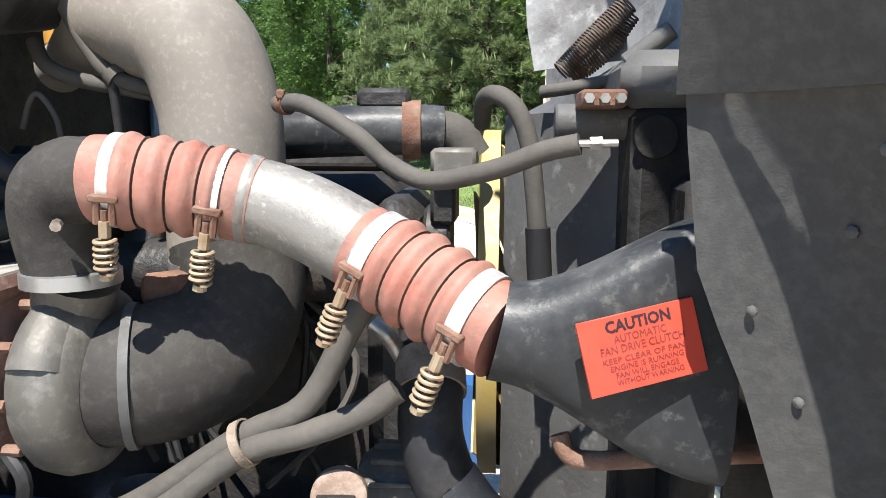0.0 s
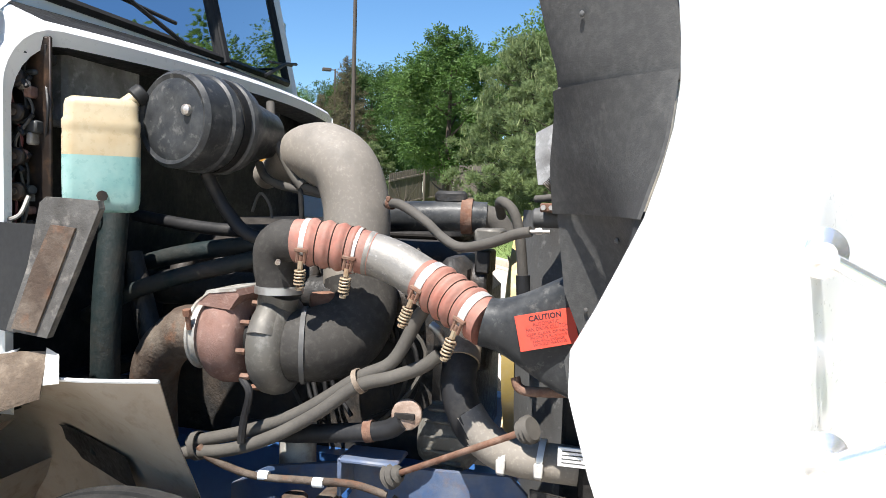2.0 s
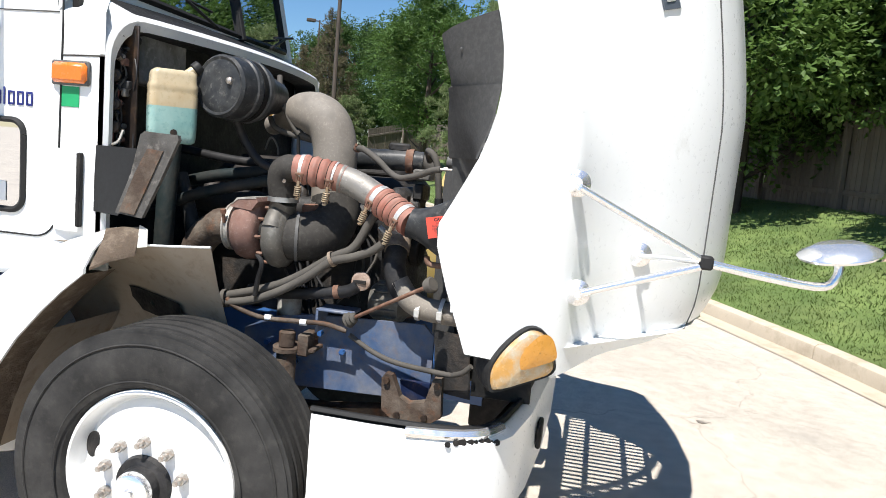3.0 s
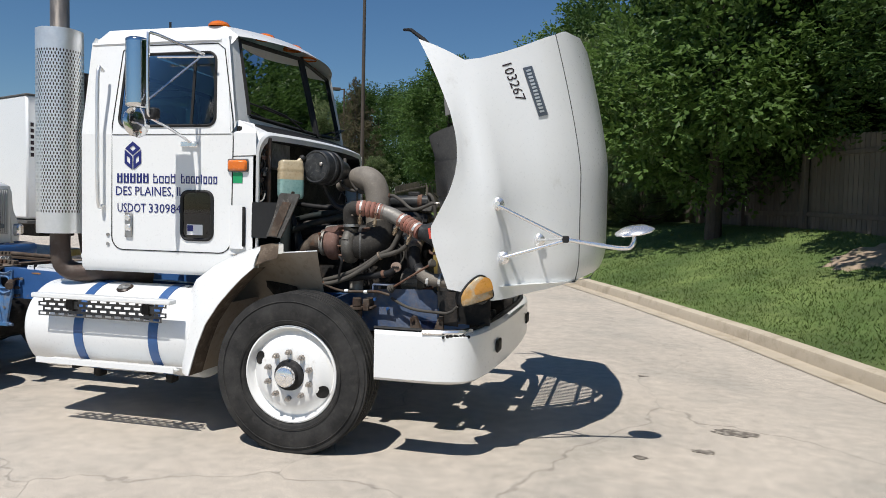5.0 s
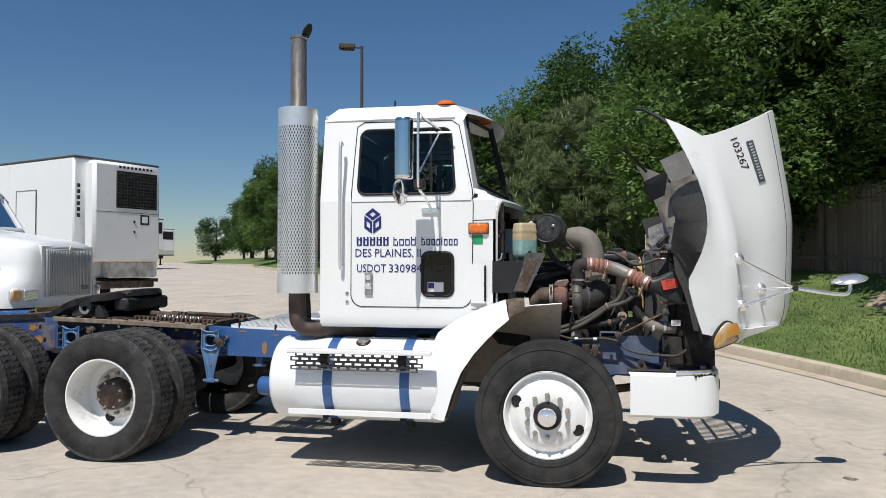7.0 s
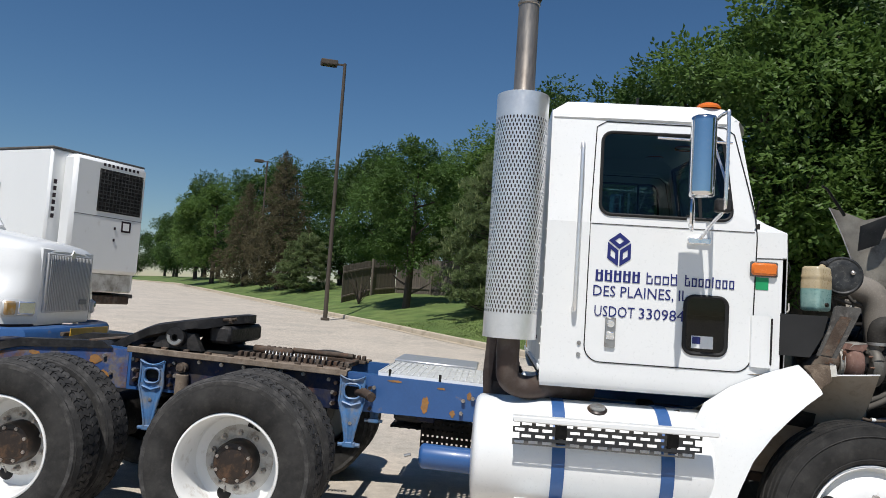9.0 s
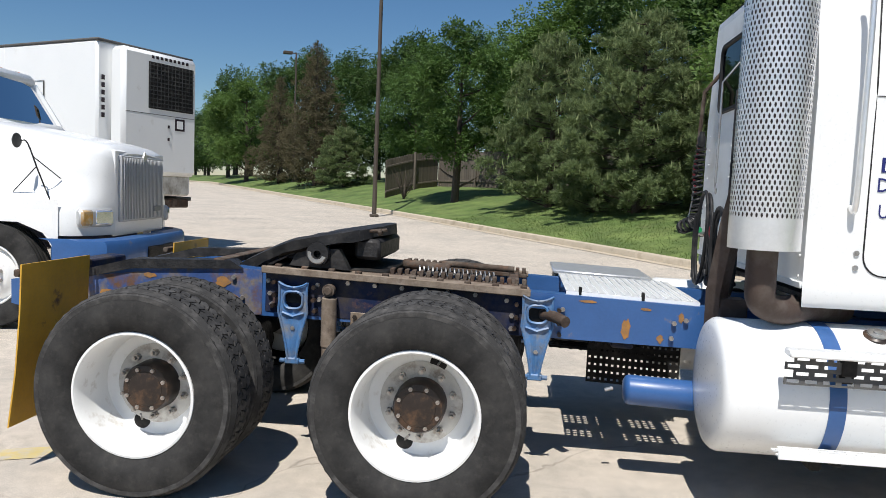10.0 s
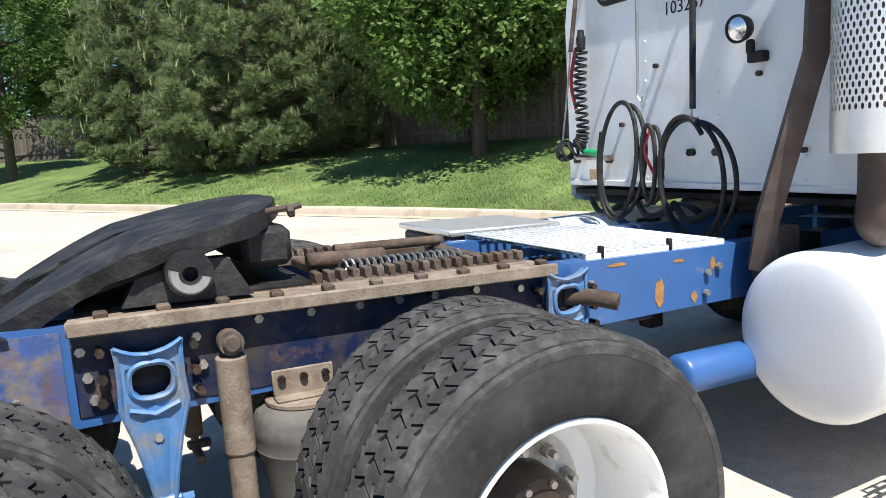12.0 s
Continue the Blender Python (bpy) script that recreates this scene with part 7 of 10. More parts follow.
    part("slot", slot, M["black"], sp)
    part("panel_hole", Shape().lathe((-0.255, sd * 0.775, 1.03), (0.3, sd, 0.3), [(0.004, 0.012), (0.005, 0.0001)], 12), M["black"], sp)

# bumper
def bumper(z0, z1, cx, mat, parent, name, label, widths):
    rows = []
    for off, z in ((0.0, z0), (0.03, z0 + 0.02), (0.035, (z0 + z1) / 2), (0.03, z1 - 0.02), (0.0, z1), (-0.05, z1)):
        row = []
        for x, y in widths:
            n = unit((x - (cx - 0.9), y * 0.9, 0))
            row.append((x + n.x * off, y + n.y * off, z))
        rows.append(row)
    return part(name, Shape().sheet(rows, (-0.012, 0, 0)), mat, parent, label)


edge = [(0.55, 1.185), (0.72, 1.19), (0.90, 1.185), (1.00, 1.165), (1.07, 1.12), (1.115, 1.03), (1.15, 0.8), (1.17, 0.4), (1.175, 0.0)]
edge = [(x, -y) for x, y in edge] + [(x, y) for x, y in edge[::-1][1:]]
bmp = bumper(0.50, 0.80, 1.1, M["white"], truck, "bumper", "white steel front bumper, scuffed at the corner", edge)
part("bumper_lip", Shape().sweep([(x - 0.02, y * 0.985, 0.808) for x, y in edge], 0.012, 6), M["gasket"], bmp, "black rubber lip")
for y in (-0.38, 0.38):
    part("bumper_bracket", Shape().box(0.90, 1.12, y - 0.04, y + 0.04, 0.55, 0.85, 0.01), M["black"], bmp)
for y in (-0.66, 0.66):
    part("bumper_slot", Shape().box(1.188, 1.206, y - 0.06, y + 0.06, 0.62, 0.70, 0.006), M["black"], bmp)
part("scuff", Shape().sweep(smooth_path([(0.84, -1.21, 0.803), (0.97, -1.19, 0.806), (1.06, -1.14, 0.806), (1.10, -1.06, 0.806)], 10), 0.016, 6), M["chrome"], bmp, "scraped bare metal on the bumper corner")

q = random.Random(31)
for k in range(9):
    a = Vector((0.97, -1.205, 0.792)).lerp(Vector((1.10, -1.125, 0.792)), k / 8 + q.uniform(-0.03, 0.03))
    w, h = q.uniform(0.008, 0.022), q.uniform(0.006, 0.016)
    part("scrape", Shape().lathe(a - Vector((0, 0, h)), (0.35 * k / 8, -1, 0.1), [(0, w), (0.004, w * 0.8), (0.005, 0.0001)], 7), M["black"], bmp)

# -- hood, tilted forward on its hinge --
ARCH = [(1.07, 1.0), (1.25, 0.94), (1.405, 0.900), (1.50, 0.950), (1.60, 0.996), (1.70, 1.027), (1.80, 1.038), (1.92, 1.027), (2.07, 0.985), (2.25, 0.907), (2.40, 0.833), (2.50, 0.775)]
LOW = [(None, 1.258), (1.10, 1.20), (1.235, 1.135), (1.30, 1.02), (1.40, 0.925), (1.52, 0.84), (1.64, 0.72), (1.74, 0.55), (1.80, 0.36), (1.825, 0.0)]
TOP = [(None, 1.215), (0.96, 1.15), (1.03, 1.11), (1.12, 1.06), (1.24, 0.99), (1.36, 0.93), (1.48, 0.86), (1.57, 0.74), (1.635, 0.45), (1.655, 0.0)]
ZB = [1.07, 1.045, 1.0, 1.0, 1.02, 1.045, 1.075, 1.11, 1.13, 1.14]
ZT = [2.49, 2.42, 2.385, 2.405, 2.45, 2.50, 2.56, 2.615, 2.64, 2.65]


def hood_point(k, f, sd, inset=0.0):
    i = min(int(k), 8)
    t = k - i
    zb, zt = lerp(ZB[i], ZB[i + 1], t), lerp(ZT[i], ZT[i + 1], t)
    z = lerp(zb, zt, f)
    g = max(0.0, (f - 0.45) / 0.55) ** 1.3
    nose = max(0.0, 1 - f / 0.10) ** 2
    def xy(j):
        xl, yl = LOW[j]
        xt, yt = TOP[j]
        xa = along(ARCH, z)
        xl, xt = (xa if xl is None else xl), (xa if xt is None else xt)
        return max(lerp(xl, xt, g), xa if j == 0 else xa + 0.03 * j), lerp(yl, yt, g)
    (x0, y0), (x1, y1) = xy(i), xy(i + 1)
    x, y = lerp(x0, x1, t), lerp(y0, y1, t)
    if k > 3:
        x -= 0.04 * nose * (k - 3) / 6
        y *= 1 - 0.02 * nose
    if k > 2.2:
        y -= 0.10 * max(0.0, 1 - f / 0.6) ** 1.5 * min(1.0, (k - 2.2) / 1.5)
    if k < 1.6:
        y += 0.065 * math.exp(-((z - 1.42) / 0.26) ** 2) * (1 - k / 1.6)
    return (x - inset * min(1, k / 4), sd * (y - inset * (1 if k < 7 else 0.3)), z)


def hood_sheet(inset=0.0):
    s = Shape()
    ks = [j * 0.5 for j in range(19)]
    rows = []
    for i in range(25):
        f = i / 24
        rows.append([hood_point(k, f, -1, inset) for k in ks] + [hood_point(k, f, 1, inset) for k in ks[::-1][1:]])
    return rows


outer_rows, inner_rows = hood_sheet(), hood_sheet(0.022)
hood = part("hood", Shape().grid(outer_rows), M["white"], truck, "white fibreglass hood tilted fully forward", angle=60)
s = Shape().grid(inner_rows)
part("hood_inside", s, M["raw"], hood, "stained raw fibreglass inside of the hood", angle=60)
rim = Shape()
for a, b in ((outer_rows[0], inner_rows[0]), (outer_rows[-1], inner_rows[-1]), ([r[0] for r in outer_rows], [r[0] for r in inner_rows]), ([r[-1] for r in outer_rows], [r[-1] for r in inner_rows])):
    rim.grid([a, b])
part("hood_edge", rim, M["white"], hood)
# seams beside the fenders
for sd in (-1, 1):
    seam = [Vector(hood_point(6.4, f, sd)) + Vector((0.001, sd * 0.001, 0)) for f in [i / 20 for i in range(21)]]
    part("hood_seam", Shape().sweep(seam, 0.003, 5), M["grey_panel"], hood)
    # wheel-arch liner: from the arch inwards
    XI = [(1.05, 0.995), (1.245, 0.953), (1.405, 0.900), (1.42, 0.878), (1.592, 0.856), (1.68, 0.850), (1.77, 0.860), (1.83, 0.856), (1.90, 0.835), (2.05, 0.80), (2.35, 0.76)]
    YI = [(1.05, 0.96), (1.60, 0.955), (1.68, 0.985), (1.77, 1.04), (1.83, 1.08), (1.95, 1.10), (2.40, 1.10)]
    def liner_at(z, f, lift=0.0):
        xa, xi, yi = along(ARCH, z), along(XI, z), along(YI, z)
        return Vector(((1 - f) ** 2 * xa + 2 * f * (1 - f) * along([(1.06, 1.36), (1.40, 1.22), (1.52, 1.08), (1.60, 0.97), (1.68, 0.90), (1.80, 0.87), (1.92, 0.87), (2.4, 0.85)], z) + f * f * xi - lift * 0.7, sd * ((1 - f) ** 2 * (abs(hood_point(0, max(0.0, (z - 1.07) / 1.42), 1)[1]) - 0.011) + 2 * f * (1 - f) * (yi + 0.06) + f * f * yi + lift * 0.7), z))
    def strip(za, zb, lift, name, n, mt="liner"):
        rows = [[liner_at(lerp(za, zb, i / (n - 1)), f, lift) for f in [j / 9 for j in range(10)]] for i in range(n)]
        return part(name, Shape().sheet(rows, (0.005, 0, 0)), M[mt], hood, "dusty black wheel-arch liner" if mt == "liner" else "stained pale wheel-arch liner", angle=50)
    strip(1.60, 1.80, 0.012, "arch_liner", 8, "liner" if sd < 0 else "raw")
    rows = [[liner_at(lerp(1.785, 1.945 + 0.05 * (1 - f), i / 7), f, 0.0) for f in [j / 9 for j in range(10)]] for i in range(8)]
    part("arch_liner", Shape().sheet(rows, (0.005, 0, 0)), M["liner"], hood, "dusty black wheel-arch liner", angle=50)
    strip(1.06, 1.61, 0.0, "arch_liner", 12, "liner" if sd < 0 else "raw")
    for z, f in ((1.43, 0.93), (1.355, 0.93), (1.50, 0.72), (1.27, 0.80), (1.56, 0.55), (1.66, 0.62), (1.75, 0.45), (1.80, 0.85), (1.90, 0.5)):
        p = liner_at(z, f, 0.004)
        d = (liner_at(z, f, 0.05) - p).normalized()
        part("liner_bolt", Shape().lathe(p, d, [(0, 0.0048), (0.002, 0.0048), (0.0035, 0.003), (0.004, 0.0001)], 8), M["grey_panel"], hood)
    # bent flap at the hood's upper corner and the rubber stop
    part("hood_catch", Shape().sweep([(0.87, sd * 1.12, 2.42), (0.77, sd * 1.06, 2.52), (0.66, sd * 0.97, 2.605), (0.60, sd * 0.92, 2.62)], [0.014, 0.013, 0.011, 0.009], 6), M["gasket"], hood, "black rubber hood latch")
    part("corner_panel", Shape().sheet([[(0.86, sd * 0.86, 2.10), (0.80, sd * 0.70, 2.28)], [(1.0, sd * 0.82, 2.16), (1.02, sd * 0.70, 2.38)]], (0.006, 0, 0)), M["grey_panel"], hood)
# cross panel inside the hood, near the cab end
part("hood_frame", Shape().sweep(smooth_path([(1.06, -0.98, 2.32), (1.34, -0.80, 2.42), (1.54, -0.52, 2.53), (1.60, 0, 2.57), (1.54, 0.52, 2.53), (1.34, 0.80, 2.42), (1.06, 0.98, 2.32)], 30), 0.03, 8), M["liner"], hood)
# nose with the grille, which now looks at the ground
nose = part("grille", Shape(), M["grille"], hood, "grey grille with thin bars, facing the ground")
s = Shape()
for x in (1.16, 1.29, 1.50, 1.63):
    s.box(x, x + 0.03, -0.53, 0.92, 1.072, 1.10, 0.003)
for y in (-0.53, 0.90):
    s.box(1.16, 1.66, y, y + 0.02, 1.07, 1.105, 0.003)
nose.data = s.mesh("grille", M["grille"])
for i in range(27):
    y = -0.50 + i * 0.0525
    part("grille_bar", Shape().box(1.17, 1.65, y, y + 0.016, 1.078, 1.098, 0.002), M["grille"], nose)
s = Shape()
low_o = [(1.02, -1.16), (1.26, -1.08), (1.45, -0.86), (1.60, -0.70), (1.68, -0.52), (1.73, -0.30), (1.74, 0), (1.73, 0.30), (1.68, 0.52), (1.60, 0.70), (1.45, 0.86), (1.26, 1.08), (1.02, 1.16)]
low_i = [(1.15, -0.60), (1.18, -0.58), (1.35, -0.56), (1.5, -0.55), (1.65, -0.54), (1.74, -0.30), (1.74, 0), (1.74, 0.30), (1.66, 0.60), (1.55, 0.72), (1.42, 0.84), (1.25, 0.93), (1.15, 0.93)]
part("nose_panel", Shape().grid([[(x, y, 1.07 + 0.03 * (x - 1.0)) for x, y in low_o], [(x, y, 1.085) for x, y in low_i]]), M["white"], hood)
# corner lamps
EGG = [(1.072, 0.975), (1.066, 1.02), (1.08, 1.06), (1.105, 1.098), (1.135, 1.13), (1.165, 1.148), (1.195, 1.142), (1.215, 1.12), (1.228, 1.09), (1.238, 1.055), (1.24, 1.03), (1.225, 1.012), (1.19, 0.998), (1.15, 0.985), (1.11, 0.972), (1.085, 0.968)]
for sd in (-1, 1):
    def egg(k, lift, sd=sd):
        out = []
        for i in range(48):
            j, t = divmod(i / 3, 1)
            a, b, c, d = (EGG[(int(j) + n) % 16] for n in (-1, 0, 1, 2))
            x, z = (0.5 * ((2 * b[n]) + (c[n] - a[n]) * t + (2 * a[n] - 5 * b[n] + 4 * c[n] - d[n]) * t * t + (3 * b[n] - a[n] - 3 * c[n] + d[n]) * t ** 3) for n in (0, 1))
            x, z = 1.155 + (x - 1.155) * k, 1.055 + (z - 1.055) * k
            out.append((x + 0.5 * lift, sd * (1.245 - 0.58 * (x - 1.06) + lift), z))
        return out
    lamp = part("corner_lamp", Shape().grid([egg(1.0, -0.10), egg(1.04, -0.01), egg(1.02, 0.008), egg(0.95, 0.008)], wrap=True), M["gasket"], hood, "amber and clear corner lamp in a black bezel")
    part("lens", Shape().grid([egg(0.95, 0.006), egg(0.85, 0.02), egg(0.5, 0.03), egg(0.02, 0.033)], wrap=True), M["amber_dull"], lamp)
    part("reflector", Shape().grid([egg(0.55, 0.0305), egg(0.35, 0.0335), egg(0.02, 0.0345)], wrap=True).move(Matrix.Translation((0.03, 0, 0.035))), M["amber"], lamp)
    part("lamp_housing", Shape().box(1.02, 1.20, min(sd * 0.98, sd * 1.12), max(sd * 0.98, sd * 1.12), 0.97, 1.12, 0.03), M["liner"], hood)
# number and maker's badge (as a plain plate with bars)
def hood_frame_at(k, f, sd=-1):
    p = Vector(hood_point(k, f, sd))
    du = (Vector(hood_point(k + 0.2, f, sd)) - p).normalized()
    dv = (Vector(hood_point(k, f - 0.05, sd)) - p).normalized()
    n = du.cross(dv).normalized()
    if n.y > 0:
        n = -n
    return p, du, dv, n


def hood_side(x, z):
    """The hood's right side at x, z."""
    lo, hi = 0.0, 7.0
    for _ in range(24):
        k = (lo + hi) / 2
        i = min(int(k), 8)
        f = (z - lerp(ZB[i], ZB[i + 1], k - i)) / (lerp(ZT[i], ZT[i + 1], k - i) - lerp(ZB[i], ZB[i + 1], k - i))
        p = hood_point(k, f, -1)
        lo, hi = (k, hi) if p[0] < x else (lo, k)
    return p[1]


def lay_on_hood(ob, x0, z0, dx, dz):
    """Lays a flat mesh (x along the line, y up from it) on the hood's side."""
    n = math.hypot(dx, dz)
    dx, dz = dx / n, dz / n
    for v in ob.data.vertices:
        x, z = x0 + dx * v.co.x - dz * v.co.y, z0 + dz * v.co.x + dx * v.co.y
        v.co = (x, hood_side(x, z) - 0.003 - v.co.z, z)


lay_on_hood(letters("103267", 0.078, Matrix(), M["ink"], "hood_number", hood, "black number on the hood side", width=0.225), 1.225, 2.385, 0.39, -0.92)
bd = part("badge", Shape().sheet([[(0.295 * i / 12, y, h) for i in range(13)] for y, h in ((-0.027, 0.001), (-0.024, 0.008), (0.024, 0.008), (0.027, 0.001))], (0, 0, -0.004)), M["badge"], hood, "long grey maker's badge")
lay_on_hood(bd, 1.37, 2.37, 0.328, -0.945)
for i in range(13):
    lay_on_hood(part("badge_bar", Shape().box(0.016 + i * 0.0205, 0.028 + i * 0.0205, -0.013, 0.013, 0.008, 0.011, 0.001), M["alu"], bd), 1.37, 2.37, 0.328, -0.945)
# hood mirror on its tripod
tp = part("hood_mirror", Shape(), M["chrome"], hood, "oval chrome hood mirror on a tripod arm")
J = Vector((1.63, -1.01, 1.364))
E_ = Vector((1.965, -0.905, 1.318))
feet = [Vector((1.250, -1.130, 1.558)), Vector((1.281, -1.085, 1.246)), Vector((1.455, -0.845, 1.350))]
s = Shape()
s.sweep([feet[0] + Vector((0.01, -0.03, -0.01)), J], 0.011, 10)
s.sweep([feet[1] + Vector((0.01, -0.03, 0.005)), J + Vector((0.01, 0, -0.005)), J.lerp(E_, 0.65)], 0.011, 10)
s.sweep([feet[2] + Vector((0.0, -0.03, 0)), J], 0.008, 10)
s.sweep(smooth_path([J, J.lerp(E_, 0.5) + Vector((0, 0, -0.005)), E_, E_ + Vector((0.045, 0.01, 0.03)), E_ + Vector((0.05, 0.02, 0.085))], 16), 0.013, 10)
tp.data = s.mesh("hood_mirror", M["chrome"])
for f_ in feet:
    part("mirror_foot", Shape().lathe(f_ + Vector((0, 0.008, 0)), (0.1, -1, 0), [(0, 0.038), (0.008, 0.038), (0.013, 0.032), (0.022, 0.018), (0.03, 0.014), (0.03, 0.0001)], 24), M["chrome"], tp)
part("clamp", Shape().box(J.x - 0.02, J.x + 0.02, J.y - 0.02, J.y + 0.02, J.z - 0.02, J.z + 0.02, 0.006), M["gasket"], tp)
part("swivel", Shape().lathe(E_ + Vector((0.05, 0.02, 0.07)), (0, 0, 1), [(0, 0.016), (0.03, 0.016)], 12), M["gasket"], tp)
mm = Matrix.Translation(E_ + Vector((0.05, 0.03, 0.10))) @ Matrix.Rotation(radians(14), 4, "X") @ Matrix.Rotation(radians(-10), 4, "Y")
part("mirror_head", Shape().grid([[mm @ Vector((0.115 * k * math.cos(a), 0.085 * k * math.sin(a), h)) for a in [2 * math.pi * i / 32 for i in range(32)]] for k, h in ((0.02, 0.03), (0.6, 0.026), (0.95, 0.006), (1.0, 0.0), (0.96, -0.008), (0.02, -0.01))], wrap=True), M["chrome"], tp)

M["baffle"] = material("weathered_pale_sheet", (0.30, 0.30, 0.295), 0.6, spread=0.18, scale=8, dirt=(0.14, 0.135, 0.13), dirt_at=0.52, dirt_scale=9, dirt2=(0.45, 0.45, 0.44), dirt2_at=0.68, dirt2_scale=30, bump=0.15)
# -- engine bay --
engine = part("engine_block", Shape().box(-0.38, 0.56, -0.38, 0.30, 0.82, 1.36, 0.03).box(-0.34, 0.52, -0.30, 0.26, 1.36, 1.50, 0.04), M["iron"], truck, "grimy dark diesel engine")
part("valve_cover", Shape().box(-0.30, 0.50, -0.18, 0.22, 1.48, 1.545, 0.03), M["black"], engine)
for i in range(6):
    part("port_runner", Shape().sweep(smooth_path([(-0.25 + i * 0.13, -0.30, 1.44), (-0.25 + i * 0.13, -0.42, 1.43), (-0.25 + i * 0.13, -0.45, 1.36)], 6), 0.035, 10), M["iron"], engine)
part("exhaust_manifold", Shape().sweep([(-0.30, -0.46, 1.35), (0.45, -0.46, 1.36)], 0.05, 12), M["iron"], engine)
part("front_cover", Shape().box(0.50, 0.585, -0.47, -0.12, 1.02, 1.47, 0.03).cyl((0.585, -0.36, 1.40), (0.63, -0.36, 1.40), 0.055, 24, b=0.006).cyl((0.585, -0.30, 1.22), (0.625, -0.30, 1.22), 0.07, 24, b=0.006), M["iron"], engine, "dark front cover with belt pulleys")
part("oil_pan", Shape().box(-0.30, 0.50, -0.26, 0.22, 0.58, 0.82, 0.05), M["black"], engine)
for p, r, mt in ((((-0.40, -0.50, 1.40), (-0.15, -0.55, 1.46), (0.12, -0.52, 1.50)), 0.024, "green_iron"), (((-0.42, -0.62, 1.28), (-0.2, -0.66, 1.38), (0.12, -0.60, 1.47)), 0.022, "green_iron"), (((-0.40, -0.45, 1.55), (-0.1, -0.48, 1.52), (0.2, -0.45, 1.53)), 0.018, "hose_black"), (((-0.3, -0.7, 0.95), (-0.28, -0.72, 1.3), (-0.3, -0.66, 1.6)), 0.036, "green_iron"), (((-0.18, -0.62, 0.9), (-0.2, -0.64, 1.2), (-0.3, -0.6, 1.45)), 0.03, "iron")):
    part("coolant_pipe", Shape().sweep(smooth_path(p, 14), r, 12), M[mt], engine)

# charge-air pipe with its hump hoses
SHIFT.xyz = 0.003, -0.09, 0.004
C = [Vector(p) - SHIFT for p in ((0.214, -0.762, 1.406), (0.208, -0.772, 1.466), (0.222, -0.784, 1.508), (0.278, -0.789, 1.519), (0.405, -0.768, 1.502), (0.492, -0.765, 1.479), (0.590, -0.793, 1.433), (0.685, -0.836, 1.388), (0.762, -0.876, 1.353))]
curve = smooth_path(C, 961)
def span(a, b, n):
    return [curve[int(lerp(a, b, i / (n - 1)) * 120)] for i in range(n)]
def hump(n, base, size, waves, rim=0.16):
    out = []
    for i in range(n):
        f = i / (n - 1)
        if rim < f < 1 - rim - 0.06:
            g = (f - rim) / (1 - 2 * rim - 0.06)
            out.append(base + size * (0.5 - 0.5 * math.cos(2 * math.pi * waves * g)))
        else:
            out.append(base)
    return out
elbow = part("charge_elbow", Shape().sweep(span(0.0, 3.0, 30), [0.049 if i < 26 else 0.047 for i in range(30)], 28), M["dusty_rubber"], truck, "grey-black cast elbow on the compressor outlet")
part("elbow_flange", Shape().lathe(C[0] + Vector((0, 0, -0.01)), (0, 0, 1), [(0, 0.049), (0, 0.055), (0.016, 0.055), (0.018, 0.049)], 28), M["steel_grey"], elbow)
part("elbow_boss", Shape().cyl((0.240, -0.736, 1.470), (0.243, -0.745, 1.468), 0.006, 8), M["nut"], elbow)
h1 = part("hump_hose", Shape().sweep(span(2.90, 4.38, 81), hump(81, 0.0490, 0.0060, 4), 32), M["silicone"], truck, "faded orange ribbed silicone hose")
part("charge_pipe", Shape().sweep(span(4.24, 5.92, 40), [0.0482 if 2 < i < 37 else 0.0505 for i in range(40)], 32), M["alu_tube"], truck, "grey speckled aluminised charge pipe")
h2 = part("hump_hose", Shape().sweep(span(5.70, 7.40, 81), hump(81, 0.0492, 0.0065, 4), 32), M["silicone"], truck, "faded orange ribbed silicone hose")


def clamp(at, parent, drop):
    p, q2 = curve[int(at * 120)], curve[int(at * 120) + 12]
    d = (q2 - p).normalized()
    b = part("hose_clamp", Shape().lathe(p - d * 0.009, d, [(0, 0.0495), (0, 0.0522), (0.018, 0.0522), (0.018, 0.0495)], 40), M["clamp"], parent, "bright steel spring clamp")
    out = Vector((0.40 if at < 5 else 0.2, -1, -0.22))
    out = (out - d * out.dot(d)).normalized()
    side = d.cross(out)
    if side.z > 0:
        side = -side
    o = p + out * 0.0525
    s = Shape().box(-0.014, 0.014, -0.006, 0.006, -0.008, 0.008, 0.002)
    mt = Matrix(((d.x, out.x, side.x, 0), (d.y, out.y, side.y, 0), (d.z, out.z, side.z, 0), (0, 0, 0, 1)))
    bolt = Shape()
    a0 = o + side * 0.018
    for k in (-0.008, 0.008):
        bolt.cyl(a0 + d * k + side * -0.012, a0 + d * k + side * 0.016, 0.004, 6)
    bolt.cyl(a0 + side * 0.0, a0 + side * drop, 0.0042, 8)
    bolt.join(Shape().box(-0.015, 0.015, -0.005, 0.005, -0.004, 0.004, 0.0015), Matrix.Translation(a0 + side * -0.012) @ mt)
    part("clamp_bolt", bolt, M["rust"], b)
    part("tee_nut", Shape().cyl(a0 + side * 0.012, a0 + side * 0.03, 0.0065, 8), M["brass"], b)
    part("end_nut", Shape().cyl(a0 + side * (drop - 0.003), a0 + side * (drop + 0.004), 0.008, 8), M["brass"], b)
    pts = []
    for i in range(91):
        a = 2 * math.pi * 5.2 * i / 90
        pts.append(a0 + side * lerp(0.032, drop - 0.004, i / 90) + 0.0108 * (math.cos(a) * d + math.sin(a) * out))
    part("clamp_spring", Shape().sweep(pts, 0.0023, 6), M["brass"], b, "yellowed coil spring")


